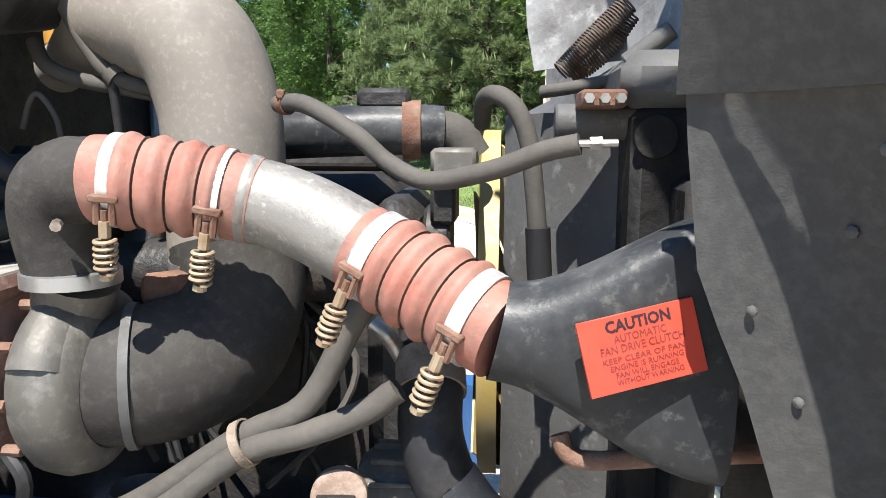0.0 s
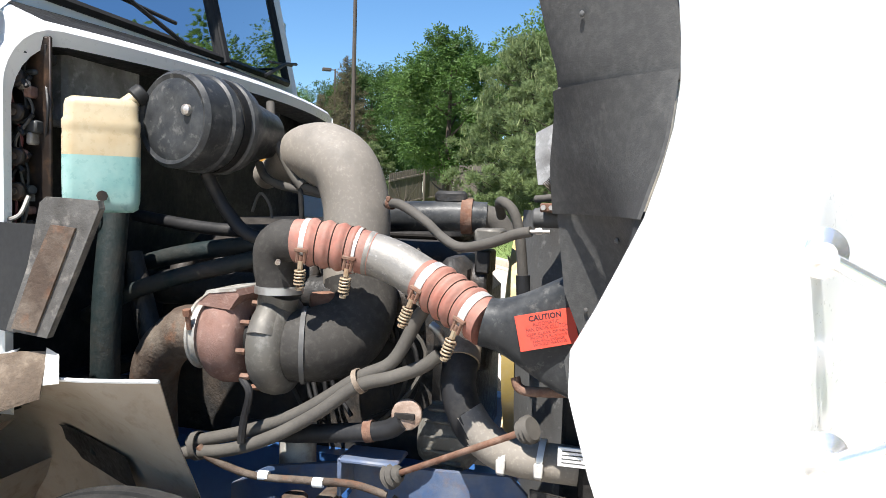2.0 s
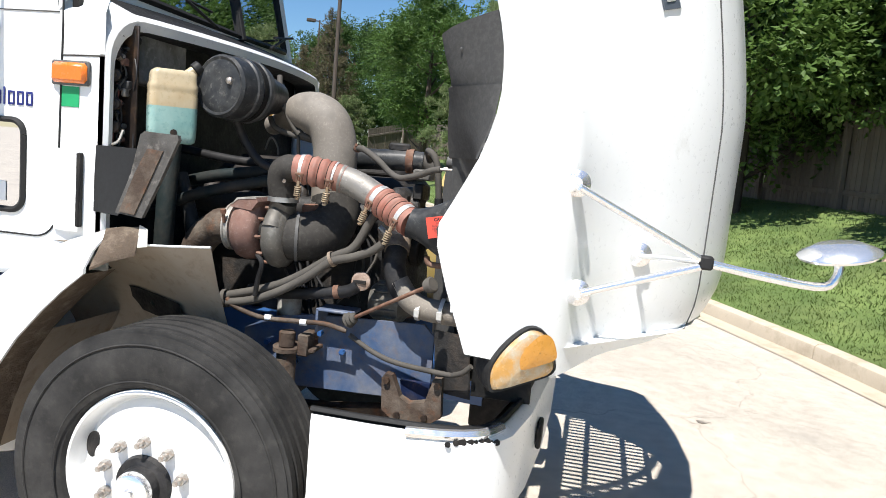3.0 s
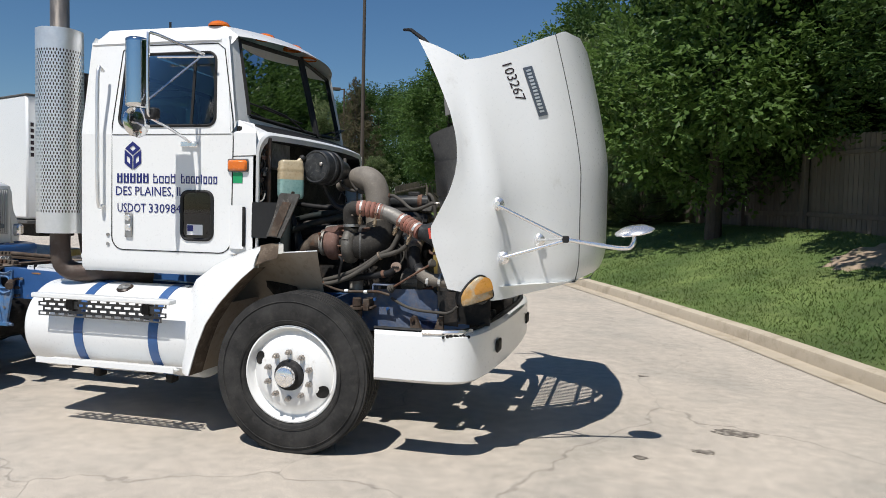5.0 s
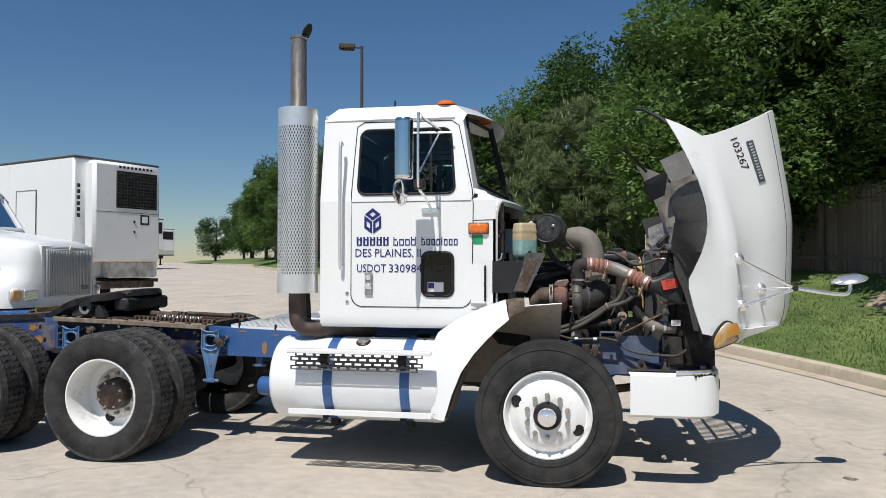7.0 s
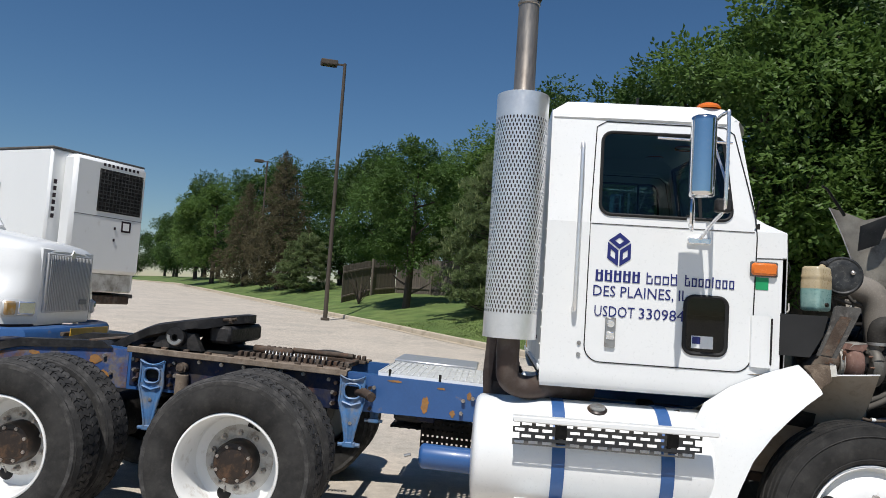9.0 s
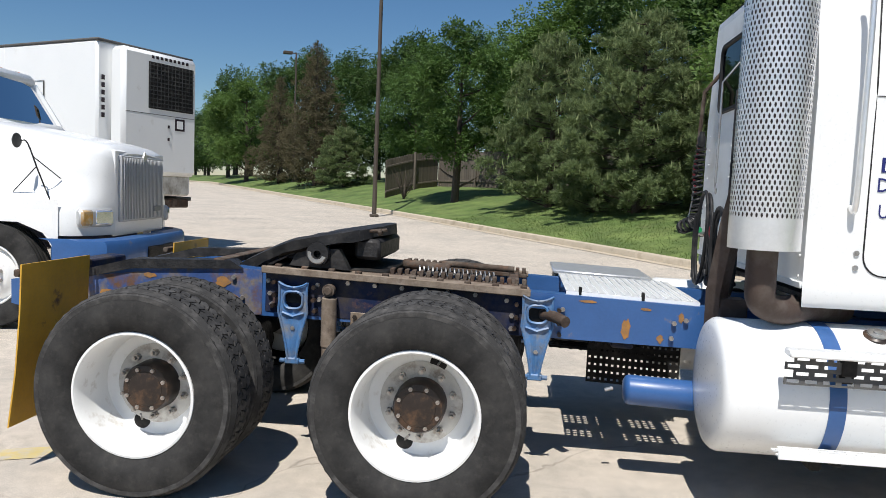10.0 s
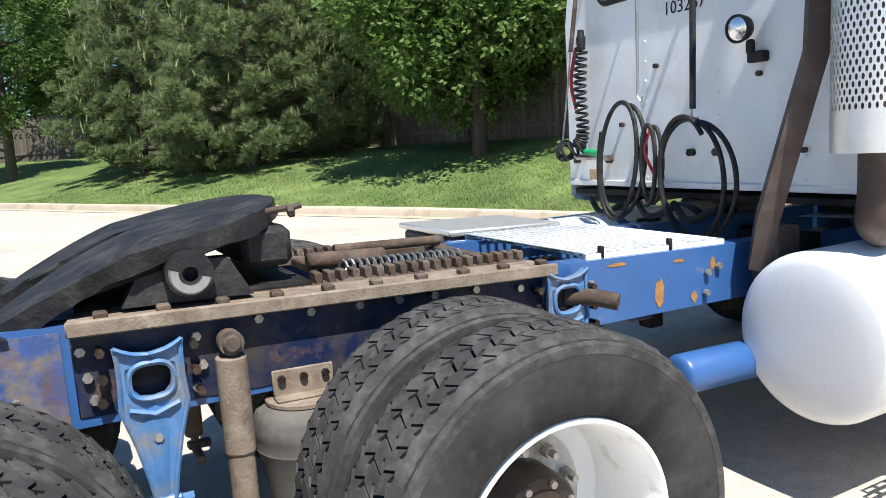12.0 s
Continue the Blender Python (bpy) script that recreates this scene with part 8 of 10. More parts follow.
for at, own in [(lerp(2.90, 4.38, 0.16 + 0.62 * k / 4), h1) for k in (1, 2, 3)] + [(lerp(5.70, 7.40, 0.16 + 0.62 * k / 4), h2) for k in (1, 2, 3)]:
    p, q2 = curve[int(at * 120)], curve[int(at * 120) + 12]
    part("hose_ring", Shape().lathe(p, (q2 - p).normalized(), [(-0.002, 0.0485), (0, 0.0515), (0.002, 0.0485)], 40), M["hub"], own)
clamp(3.17, h1, 0.074)
clamp(3.97, h1, 0.074)
clamp(5.92, h2, 0.074)
clamp(7.06, h2, 0.076)
# intake duct to the cooler, with its warning label
D0, D1 = curve[int(7.32 * 120)], Vector((0.93, -0.765, 1.362))
rows = []
for i in range(15):
    f = i / 14
    g = f * f * (3 - 2 * f)
    c = D0.lerp(D1, f)
    hw_, hh = lerp(0.049, 0.040, g), lerp(0.049, 0.132, g)
    pw = lerp(2.0, 6.0, g)
    row = []
    for k in range(36):
        a = 2 * math.pi * k / 36
        ca, sa = math.cos(a), math.sin(a)
        row.append(c + Vector((lerp(0.45, 0.1, f) * hh * sa * 0.5, math.copysign(abs(ca) ** (2 / pw), ca) * hw_, math.copysign(abs(sa) ** (2 / pw), sa) * hh)))
    rows.append(row)
duct = part("intake_duct", Shape().grid(rows, wrap=True), M["plastic"], truck, "dusty black plastic duct with a red warning label", angle=50)
# label plane laid on the duct's side
la, lb_ = Vector((0.784, -0.832, 1.397)), Vector((0.792, -0.842, 1.334))
lx = unit((0.95, 0.25, 0.19))
ly0 = (la - lb_).normalized()
ln_ = lx.cross(ly0).normalized()
if ln_.y > 0:
    ln_ = -ln_
ly = ln_.cross(lx).normalized()
def on_label(u, v, lift):
    o = lb_ + lx * u + ly * v + ln_ * lift
    return Matrix(((lx.x, ly.x, ln_.x, o.x), (lx.y, ly.y, ln_.y, o.y), (lx.z, ly.z, ln_.z, o.z), (0, 0, 0, 1)))
lab = part("warning_label", Shape().box(0, 0.112, 0, 0.068, -0.003, 0.0006, 0.0004).move(on_label(0, 0, 0)), M["red_label"], duct, "red caution label with dark print")
letters("CAUTION", 0.0145, Matrix.Translation(SHIFT) @ on_label(0.025, 0.0535, 0.001), M["ink"], "label_print", lab, depth=0.0002, width=0.062, bold=0.0004)
letters("AUTOMATIC", 0.010, Matrix.Translation(SHIFT) @ on_label(0.031, 0.0435, 0.001), M["ink_red"], "label_print", lab, depth=0.0002, width=0.050)
letters("FAN DRIVE CLUTCH", 0.010, Matrix.Translation(SHIFT) @ on_label(0.016, 0.0345, 0.001), M["ink_red"], "label_print", lab, depth=0.0002, width=0.080)
letters("KEEP CLEAR OF FAN", 0.0072, Matrix.Translation(SHIFT) @ on_label(0.016, 0.0260, 0.001), M["ink_red"], "label_print", lab, depth=0.0002, width=0.078)
letters("ENGINE IS RUNNING", 0.0072, Matrix.Translation(SHIFT) @ on_label(0.022, 0.0192, 0.001), M["ink_red"], "label_print", lab, depth=0.0002, width=0.070)
letters("FAN WILL ENGAGE", 0.0072, Matrix.Translation(SHIFT) @ on_label(0.026, 0.0125, 0.001), M["ink_red"], "label_print", lab, depth=0.0002, width=0.060)
letters("WITHOUT WARNING", 0.0072, Matrix.Translation(SHIFT) @ on_label(0.026, 0.0060, 0.001), M["ink_red"], "label_print", lab, depth=0.0002, width=0.064)

# big intake pipe from the air cleaner down to the turbo
I = smooth_path([(-0.03, -0.28, 1.672), (0.07, -0.36, 1.696), (0.17, -0.43, 1.727), (0.27, -0.455, 1.697), (0.312, -0.458, 1.605), (0.320, -0.466, 1.48), (0.326, -0.475, 1.40)], 60)
ip = part("intake_pipe", Shape().sweep(I, [0.040 + 0.044 * min(1, max(0, i - 4) / 20) for i in range(60)], 32), M["pipe_grey"], truck, "large dusty grey intake pipe")
part("pipe_band", Shape().lathe((0.334, -0.476, 1.392), (0, 0, -1), [(0, 0.086), (0, 0.091), (0.02, 0.091), (0.02, 0.086)], 36), M["steel_grey"], ip)
J2 = smooth_path([(0.334, -0.475, 1.41), (0.345, -0.495, 1.345), (0.335, -0.55, 1.288), (0.295, -0.60, 1.270), (0.250, -0.632, 1.266), (0.200, -0.635, 1.266)], 40)
ie = part("intake_elbow", Shape().sweep(J2, [0.090 if i < 24 else lerp(0.090, 0.080, (i - 24) / 15) for i in range(40)], 32), M["dusty_rubber"], truck, "black rubber intake elbow")
part("elbow_clamp", Shape().lathe((0.262, -0.627, 1.267), (-1, -0.35, 0), [(0, 0.087), (0, 0.0912), (0.011, 0.0912), (0.011, 0.086)], 40), M["grey_panel"], ie)
# turbocharger
SHIFT.xyz = 0.046, -0.150, 0.012
turbo = part("turbocharger", Shape().lathe((0.195, -0.575, 1.257), (-1, 0, 0), [(0, 0.084), (0.005, 0.098), (0.018, 0.113), (0.04, 0.118), (0.06, 0.115), (0.075, 0.104), (0.08, 0.05)], 48), M["alu_dull"], truck, "turbocharger with a grey compressor and rusty turbine")
part("compressor_volute", Shape().sweep([(0.152, -0.575 + 0.090 * math.sin(a), 1.257 + 0.090 * math.cos(a)) for a in [lerp(-1.2, 3.9, i / 40) for i in range(41)]], [lerp(0.036, 0.024, i / 40) for i in range(41)], 14), M["alu_dull"], turbo)
part("compressor_outlet", Shape().sweep(smooth_path([(0.145, -0.58, 1.335), (0.155, -0.59, 1.36), (0.168, -0.598, 1.39)], 8), 0.047, 18), M["alu_dull"], turbo)
part("turbine_housing", Shape().lathe((0.088, -0.57, 1.272), (-1, 0, 0), [(0, 0.055), (0.004, 0.085), (0.010, 0.100), (0.030, 0.112), (0.060, 0.115), (0.085, 0.108), (0.098, 0.095), (0.104, 0.080), (0.108, 0.05)], 44), M["rust_pink"], turbo, "pinkish rusted turbine housing")
part("bearing_housing", Shape().cyl((0.12, -0.572, 1.262), (0.08, -0.57, 1.268), 0.06, 24), M["black"], turbo)
part("band_clamp", Shape().lathe((-0.022, -0.57, 1.272), (-1, 0, 0), [(0, 0.07), (0, 0.088), (0.006, 0.088), (0.008, 0.083), (0.018, 0.083), (0.020, 0.088), (0.026, 0.088), (0.026, 0.07)], 36), M["grey_light"], turbo, "pale band clamp")
part("exhaust_outlet", Shape().sweep(smooth_path([(-0.04, -0.57, 1.272), (-0.11, -0.565, 1.262), (-0.19, -0.54, 1.20), (-0.24, -0.50, 1.10), (-0.27, -0.45, 0.95)], 24), [0.066] * 6 + [0.060] * 18, 24), M["rust_brown"], turbo)
part("wastegate_flange", Shape().prism([(-0.012, 1.352), (0.012, 1.385), (0.088, 1.392), (0.094, 1.378), (0.070, 1.345)], "y", -0.66, -0.50), M["rust_pink"], turbo)
part("flange_face", Shape().prism([(-0.004, 1.362), (0.014, 1.3865), (0.086, 1.3945), (0.088, 1.3885), (0.018, 1.380)], "y", -0.662, -0.50), M["grey_light"], turbo, "pale dusty flange face")
part("band_bolt", Shape().cyl((-0.035, -0.655, 1.292), (-0.035, -0.665, 1.335), 0.006, 8).cyl((-0.035, -0.663, 1.325), (-0.035, -0.666, 1.34), 0.010, 6), M["rust"], turbo)
for k in range(10):
    a = 2 * math.pi * k / 10
    part("flange_bolt", Shape().cyl((0.122, -0.575 + 0.104 * math.cos(a), 1.257 + 0.104 * math.sin(a)), (0.100, -0.575 + 0.104 * math.cos(a), 1.257 + 0.104 * math.sin(a)), 0.007, 6), M["rust"], turbo)
part("oil_drain", Shape().sweep(smooth_path([(0.10, -0.655, 1.19), (0.125, -0.665, 1.16), (0.11, -0.66, 1.10), (0.10, -0.655, 1.04)], 12), 0.009, 8), M["hose_black"], turbo)
part("crossover", Shape().cyl((0.20, -0.50, 1.345), (0.30, -0.48, 1.355), 0.03, 20, b=0.004), M["rust"], truck, "short rusty crossover pipe")

SHIFT.xyz = 0, 0, 0
# air cleaner, coolant bottle, brackets
M["arm"] = material("dusty_bracket", (0.095, 0.092, 0.086), 0.7, spread=0.3, scale=12, dirt=(0.06, 0.055, 0.05), dirt_at=0.55, dirt_scale=14, dirt2=(0.20, 0.185, 0.165), dirt2_at=0.66, dirt2_scale=30, bump=0.3)
ax = unit((0.22, 0.975, -0.02))
c0 = Vector((-0.020, -0.832, 1.782))
drum = part("air_cleaner", Shape().lathe(c0, ax, [(0, 0.0001), (0.0, 0.05), (-0.004, 0.07), (0.004, 0.092), (0.0, 0.101), (0.010, 0.110), (0.075, 0.110), (0.08, 0.116), (0.098, 0.116), (0.103, 0.110), (0.14, 0.110), (0.145, 0.115), (0.158, 0.115), (0.163, 0.109), (0.185, 0.106), (0.21, 0.085), (0.32, 0.06), (0.32, 0.0001)], 48), M["plastic"], truck, "dark grey plastic air cleaner canister")
part("drum_clip", Shape().lathe(c0 + Vector((0.050, -0.012, 0.018)), -ax, [(0, 0.013), (0.010, 0.012), (0.014, 0.006), (0.016, 0.0001)], 16), M["nut"], drum)
part("drum_strap", Shape().lathe(c0 + ax * 0.112, ax, [(0, 0.110), (0, 0.113), (0.022, 0.113), (0.022, 0.110)], 44), M["black"], drum)
bm = Matrix.Translation((-0.178, -0.862, 1.694)) @ Matrix.Rotation(radians(40), 4, "Z")


def jug(levels):
    """Rounded-square rings at (height, scale, shift)."""
    return Shape().grid([[bm @ Vector((x * k + o, y * k, h)) for x, y in rounded(-0.080, 0.080, -0.058, 0.058, 0.024, 4)] for h, k, o in levels], wrap=True)


s = jug([(0.0, 1.0, 0), (0.04, 1.0, 0), (0.045, 0.985, 0), (0.055, 0.985, 0), (0.06, 1.0, 0), (0.075, 1.0, 0), (0.082, 0.95, 0), (0.108, 0.94, 0), (0.120, 0.90, 0), (0.127, 0.78, 0), (0.129, 0.3, 0), (0.129, 0.001, 0)])
bot = part("coolant_bottle", s, M["bottle"], truck, "yellowed coolant bottle half full of green coolant", angle=50)
part("coolant", jug([(0.0, 1.0, 0), (-0.05, 1.0, 0), (-0.10, 0.985, 0), (-0.118, 0.94, 0), (-0.125, 0.80, 0), (-0.125, 0.001, 0)]), M["coolant"], bot, "lower half tinted by green coolant", angle=50)
part("bottle_neck", Shape().cyl(bm @ Vector((0.045, 0, 0.115)), bm @ Vector((0.075, 0, 0.14)), 0.018, 14), M["bottle"], bot)
part("bottle_cap", Shape().cyl(bm @ Vector((0.068, 0, 0.134)), bm @ Vector((0.090, 0, 0.153)), 0.024, 16, b=0.004), M["gasket"], bot)
part("bottle_bolt", Shape().cyl(bm @ Vector((0.0, -0.056, -0.088)), bm @ Vector((0.0, -0.070, -0.088)), 0.012, 8), M["hub"], bot)
SHIFT.xyz = -0.045, 0, 0.012
br = part("cowl_bracket", Shape().sheet([[(-0.36, -0.955, 1.53), (-0.22, -0.985, 1.53), (-0.12, -1.00, 1.53)], [(-0.36, -0.96, 1.42), (-0.24, -0.99, 1.42), (-0.15, -1.01, 1.42)], [(-0.36, -0.96, 1.30), (-0.28, -1.0, 1.30), (-0.22, -1.02, 1.30)]], (0, 0.006, 0)), M["gasket"], truck, "dull black cowl bracket with a brown arm")
part("bracket_arm", Shape().prism([(-0.115, 1.578), (-0.10, 1.590), (0.02, 1.585), (0.024, 1.570), (-0.035, 1.44), (-0.10, 1.305), (-0.20, 1.315), (-0.145, 1.45)], "y", -1.062, -1.045), M["arm"], br, "grimy support arm")
part("arm_face", Shape().prism([(-0.085, 1.535), (-0.028, 1.53), (-0.068, 1.44), (-0.125, 1.315), (-0.182, 1.320), (-0.128, 1.45)], "y", -1.067, -1.061), M["rust_brown"], br, "brown grimy face of the arm")
SHIFT.xyz = 0, 0, 0
part("drain_hose", Shape().sweep(smooth_path([(-0.02, -0.69, 1.67), (-0.005, -0.67, 1.62), (0.025, -0.66, 1.569), (0.07, -0.655, 1.524), (0.14, -0.64, 1.504)], 18), 0.017, 14), M["hose_black"], truck, "black drain hose under the air cleaner")
q = random.Random(12)
for k in range(16):
    z = 1.53 + 0.027 * k
    x, y = -0.42 + 0.05 * q.random(), -0.87 + 0.03 * q.random()
    part("firewall_fitting", Shape().box(x, x + q.uniform(0.015, 0.045), y, y + 0.03, z, z + q.uniform(0.012, 0.03), 0.004) if k % 3 else Shape().cyl((x, y, z), (x + 0.03, y - 0.015, z + 0.004), 0.011, 10, b=0.002), M[("hub", "rust_pink", "grey_light", "plastic", "black")[k % 5]], cab)
part("fitting_rail", Shape().box(-0.47, -0.33, -0.845, -0.835, 1.50, 1.97, 0.003), M["hub"], cab)
for mt, x, y in (("wire_maroon", -0.40, -0.87), ("hose_black", -0.37, -0.865), ("hose_black", -0.43, -0.87), ("hose", -0.385, -0.875), ("hose_black", -0.34, -0.85)):
    pts = [(x + 0.022 * q.uniform(-1, 1), y + 0.015 * q.uniform(-1, 1), 1.95 - 0.075 * i) for i in range(7)]
    part("cab_wire", Shape().sweep(smooth_path(pts, 34), 0.0035, 6), M[mt], cab)
for z, r in ((1.90, 0.04), (1.82, 0.05), (1.72, 0.035), (1.64, 0.03)):
    part("cab_wire", Shape().sweep([(-0.39 + r * 0.8 * math.cos(a), -0.875 - 0.01 * math.sin(2 * a), z + r * math.sin(a)) for a in [0.6 + 5 * i / 16 for i in range(17)]], 0.0055, 6), M["hose_black"], cab)
    part("relay", Shape().cyl((-0.40, -0.86, z - 0.03), (-0.385, -0.895, z - 0.03), 0.022, 12, b=0.004), M["hub"], cab)
    part("relay_cap", Shape().cyl((-0.385, -0.895, z - 0.03), (-0.383, -0.90, z - 0.03), 0.008, 8), M["rust_brown"], cab)
part("cab_wire", Shape().sweep(smooth_path([(-0.34, -0.90, 1.60), (-0.35, -0.92, 1.555), (-0.40, -0.93, 1.545), (-0.43, -0.93, 1.56)], 16), 0.005, 6), M["grey_light"], cab, "pale grey hose")
part("heater_box", Shape().box(-0.50, -0.40, -0.72, -0.42, 1.78, 1.99, 0.012), M["baffle"], cab)

SHIFT.xyz = 0.012, -0.115, 0.004
# hoses
def hose(points, r, mt="hose", label="dusty rubber hose", n=40, name="hose", seg=14):
    return part(name, Shape().sweep(smooth_path(points, n), r, seg), M[mt], truck, label)


ha = hose([(0.60, -0.70, 1.45), (0.579, -0.67, 1.419), (0.536, -0.65, 1.359), (0.48, -0.65, 1.257), (0.40, -0.65, 1.212), (0.264, -0.65, 1.122), (0.136, -0.65, 1.066), (-0.02, -0.66, 1.022)], 0.0155)
hose([(0.587, -0.66, 1.281), (0.549, -0.66, 1.252), (0.484, -0.66, 1.224), (0.404, -0.665, 1.198), (0.31, -0.665, 1.128), (0.199, -0.67, 1.062), (0.09, -0.67, 1.02), (-0.03, -0.67, 1.0)], 0.0155)
part("hose_strap", Shape().lathe((0.40, -0.657, 1.205), (1, 0.0, 0.5), [(0, 0.026), (0, 0.0285), (0.012, 0.0285), (0.012, 0.026)], 20), M["tan"], ha)
part("hose_strap", Shape().lathe((0.0, -0.665, 1.018), (1, 0, 0.2), [(0, 0.031), (0, 0.034), (0.016, 0.034), (0.016, 0.031)], 20), M["hose"], ha)
SHIFT.xyz = 0, -0.02, 0
hc = hose([(0.425, -0.61, 1.607), (0.470, -0.645, 1.605), (0.536, -0.67, 1.57), (0.577, -0.675, 1.536), (0.629, -0.71, 1.517), (0.70, -0.75, 1.531), (0.755, -0.775, 1.552), (0.79, -0.785, 1.560)], 0.0112)
part("hose_end", Shape().cyl((0.788, -0.785, 1.560), (0.828, -0.783, 1.561), 0.0042, 8).cyl((0.800, -0.785, 1.5605), (0.812, -0.784, 1.561), 0.0075, 6), M["nut"], hc)
part("hose_clip", Shape().lathe((0.433, -0.617, 1.607), (1, -0.75, -0.05), [(0, 0.0112), (0, 0.0138), (0.012, 0.0138), (0.012, 0.0112)], 16).box(0.430, 0.440, -0.636, -0.626, 1.612, 1.624, 0.002), M["rust"], hc)
hose([(0.682, -0.50, 1.585), (0.687, -0.56, 1.615), (0.705, -0.61, 1.618), (0.728, -0.625, 1.60), (0.744, -0.63, 1.56), (0.752, -0.63, 1.50), (0.757, -0.63, 1.45)], 0.012)
hose([(0.757, -0.63, 1.455), (0.759, -0.63, 1.42), (0.761, -0.63, 1.39)], 0.016, "hose_black", "ribbed black hose end", 20)
hose([(0.761, -0.63, 1.395), (0.763, -0.63, 1.32)], 0.007, "brass", "brass fitting", 4)
hose([(0.06, -0.50, 1.86), (0.075, -0.52, 1.81), (0.10, -0.535, 1.75), (0.14, -0.54, 1.68), (0.175, -0.54, 1.645), (0.25, -0.53, 1.622)], 0.011)
hose([(0.03, -0.50, 1.70), (0.06, -0.52, 1.665), (0.11, -0.53, 1.645), (0.18, -0.53, 1.632), (0.27, -0.50, 1.615)], 0.011)
part("hose_strap", Shape().lathe((0.168, -0.54, 1.652), (0.7, -0.1, -0.6), [(0, 0.014), (0, 0.017), (0.014, 0.017), (0.014, 0.014)], 16), M["hose"], hc)
hose([(0.17, -0.545, 1.645), (0.171, -0.54, 1.60), (0.17, -0.53, 1.55)], 0.007, "hose_black", "black strap", 8)
hose([(0.05, -0.57, 1.575), (0.065, -0.57, 1.615), (0.08, -0.57, 1.62), (0.10, -0.57, 1.59), (0.105, -0.57, 1.56)], 0.004, "hose", "thin grey wire", 20)
# lower radiator hose and pipe
SHIFT.xyz = 0, 0, 0
hose([(0.60, -0.52, 1.30), (0.615, -0.60, 1.295), (0.627, -0.68, 1.262), (0.632, -0.72, 1.20), (0.665, -0.735, 1.125), (0.72, -0.74, 1.085)], 0.040, "hose_black", "thick black radiator hose", 30, "radiator_hose", 24)
rp = hose([(0.652, -0.73, 1.15), (0.69, -0.738, 1.105), (0.74, -0.74, 1.075), (0.80, -0.735, 1.064), (0.90, -0.725, 1.058)], 0.0415, "pipe_grey", "dusty radiator pipe with clamps", 24, "radiator_pipe", 24)
for x in (0.735, 0.815):
    part("hose_clamp", Shape().lathe((x, -0.738, 1.07), (1, 0, -0.1), [(0, 0.041), (0, 0.0445), (0.014, 0.0445), (0.014, 0.041)], 24).box(x - 0.003, x + 0.017, -0.790, -0.780, 1.045, 1.075, 0.002), M["clamp"], rp)
part("pipe_collar", Shape().lathe((0.628, -0.69, 1.25), (-0.1, 0.75, 0.65), [(0, 0.041), (0, 0.045), (0.05, 0.045), (0.05, 0.041)], 24), M["tan"], truck, "dusty tan thermostat collar")
hose([(0.55, -0.66, 1.33), (0.57, -0.665, 1.315), (0.587, -0.66, 1.285)], 0.011, "nut", "dull metal elbow fitting", 10)
# oil filler
SHIFT.xyz = 0.015, -0.12, 0.018
of = hose([(0.05, -0.56, 1.03), (0.20, -0.60, 1.038), (0.36, -0.62, 1.062), (0.46, -0.63, 1.082), (0.50, -0.635, 1.11)], 0.022, "hose_black", "black oil filler tube", 24, "oil_filler", 16)
part("filler_cap", Shape().lathe((0.508, -0.625, 1.122), (0.1, -1, 0.12), [(-0.03, 0.024), (0, 0.024), (0, 0.034), (0.014, 0.034), (0.017, 0.03), (0.017, 0.0001)], 28), M["cap_brown"], of, "brownish oil filler cap")
part("cap_slot", Shape().box(0.484, 0.530, -0.6485, -0.640, 1.1155, 1.1285, 0.001), M["black"], of)
part("filler_band", Shape().lathe((0.41, -0.625, 1.072), (1, 0, 0.2), [(0, 0.022), (0, 0.0255), (0.02, 0.0255), (0.02, 0.022)], 20), M["rust"], of)
SHIFT.xyz = 0.012, -0.08, 0
part("alternator", Shape().lathe((0.50, -0.48, 1.04), (1, 0, 0), [(0, 0.03), (0.0, 0.06), (0.02, 0.075), (0.12, 0.075), (0.14, 0.05), (0.16, 0.045)], 28), M["alu_dull"], truck, "finned alternator")
for k in range(14):
    a = 2 * math.pi * k / 14
    part("cooling_fin", Shape().box(0.52, 0.61, -0.003, 0.003, 0.07, 0.082, 0.001).move(Matrix.Translation((0, -0.48, 1.04)) @ Matrix.Rotation(a, 4, "X")), M["alu_dull"], engine)
part("oil_filter", Shape().lathe((0.18, -0.52, 0.86), (0, 0, 1), [(0, 0.0001), (0.0, 0.043), (0.02, 0.047), (0.18, 0.047), (0.2, 0.042)], 24), M["grey_light"], truck, "pale grey spin-on oil filter")
SHIFT.xyz = 0, 0, 0
# fan, shroud, radiator
fan = part("cooling_fan", Shape().cyl((0.62, -0.02, 1.22), (0.72, -0.02, 1.22), 0.09, 24), M["iron"], truck, "yellow-bladed cooling fan")
for k in range(8):
    a = 2 * math.pi * k / 8 + 0.15
    rows = []
    for r in (0.09, 0.22, 0.345):
        rows.append([(0.69 + o, -0.02 + r * math.cos(a + w), 1.22 + r * math.sin(a + w)) for o, w in ((-0.03, -0.20 * 0.3 / max(r, 0.2)), (0.0, 0.0), (0.03, 0.26 * 0.3 / max(r, 0.2)))])
    part("fan_blade", Shape().sheet(rows, (0.004, 0, 0)), M["yellow"], fan)
part("fan_ring", Shape().lathe((0.672, -0.02, 1.22), (1, 0, 0), [(0, 0.345), (0, 0.36), (0.035, 0.36), (0.035, 0.345)], 64, closed=True), M["yellow"], fan, "yellow fan ring")
sh = part("fan_shroud", Shape().lathe((0.715, -0.02, 1.22), (1, 0, 0), [(0, 0.375), (0.0, 0.385), (0.03, 0.39), (0.09, 0.42), (0.12, 0.47)], 64), M["grey_panel"], truck, "grey fan shroud")
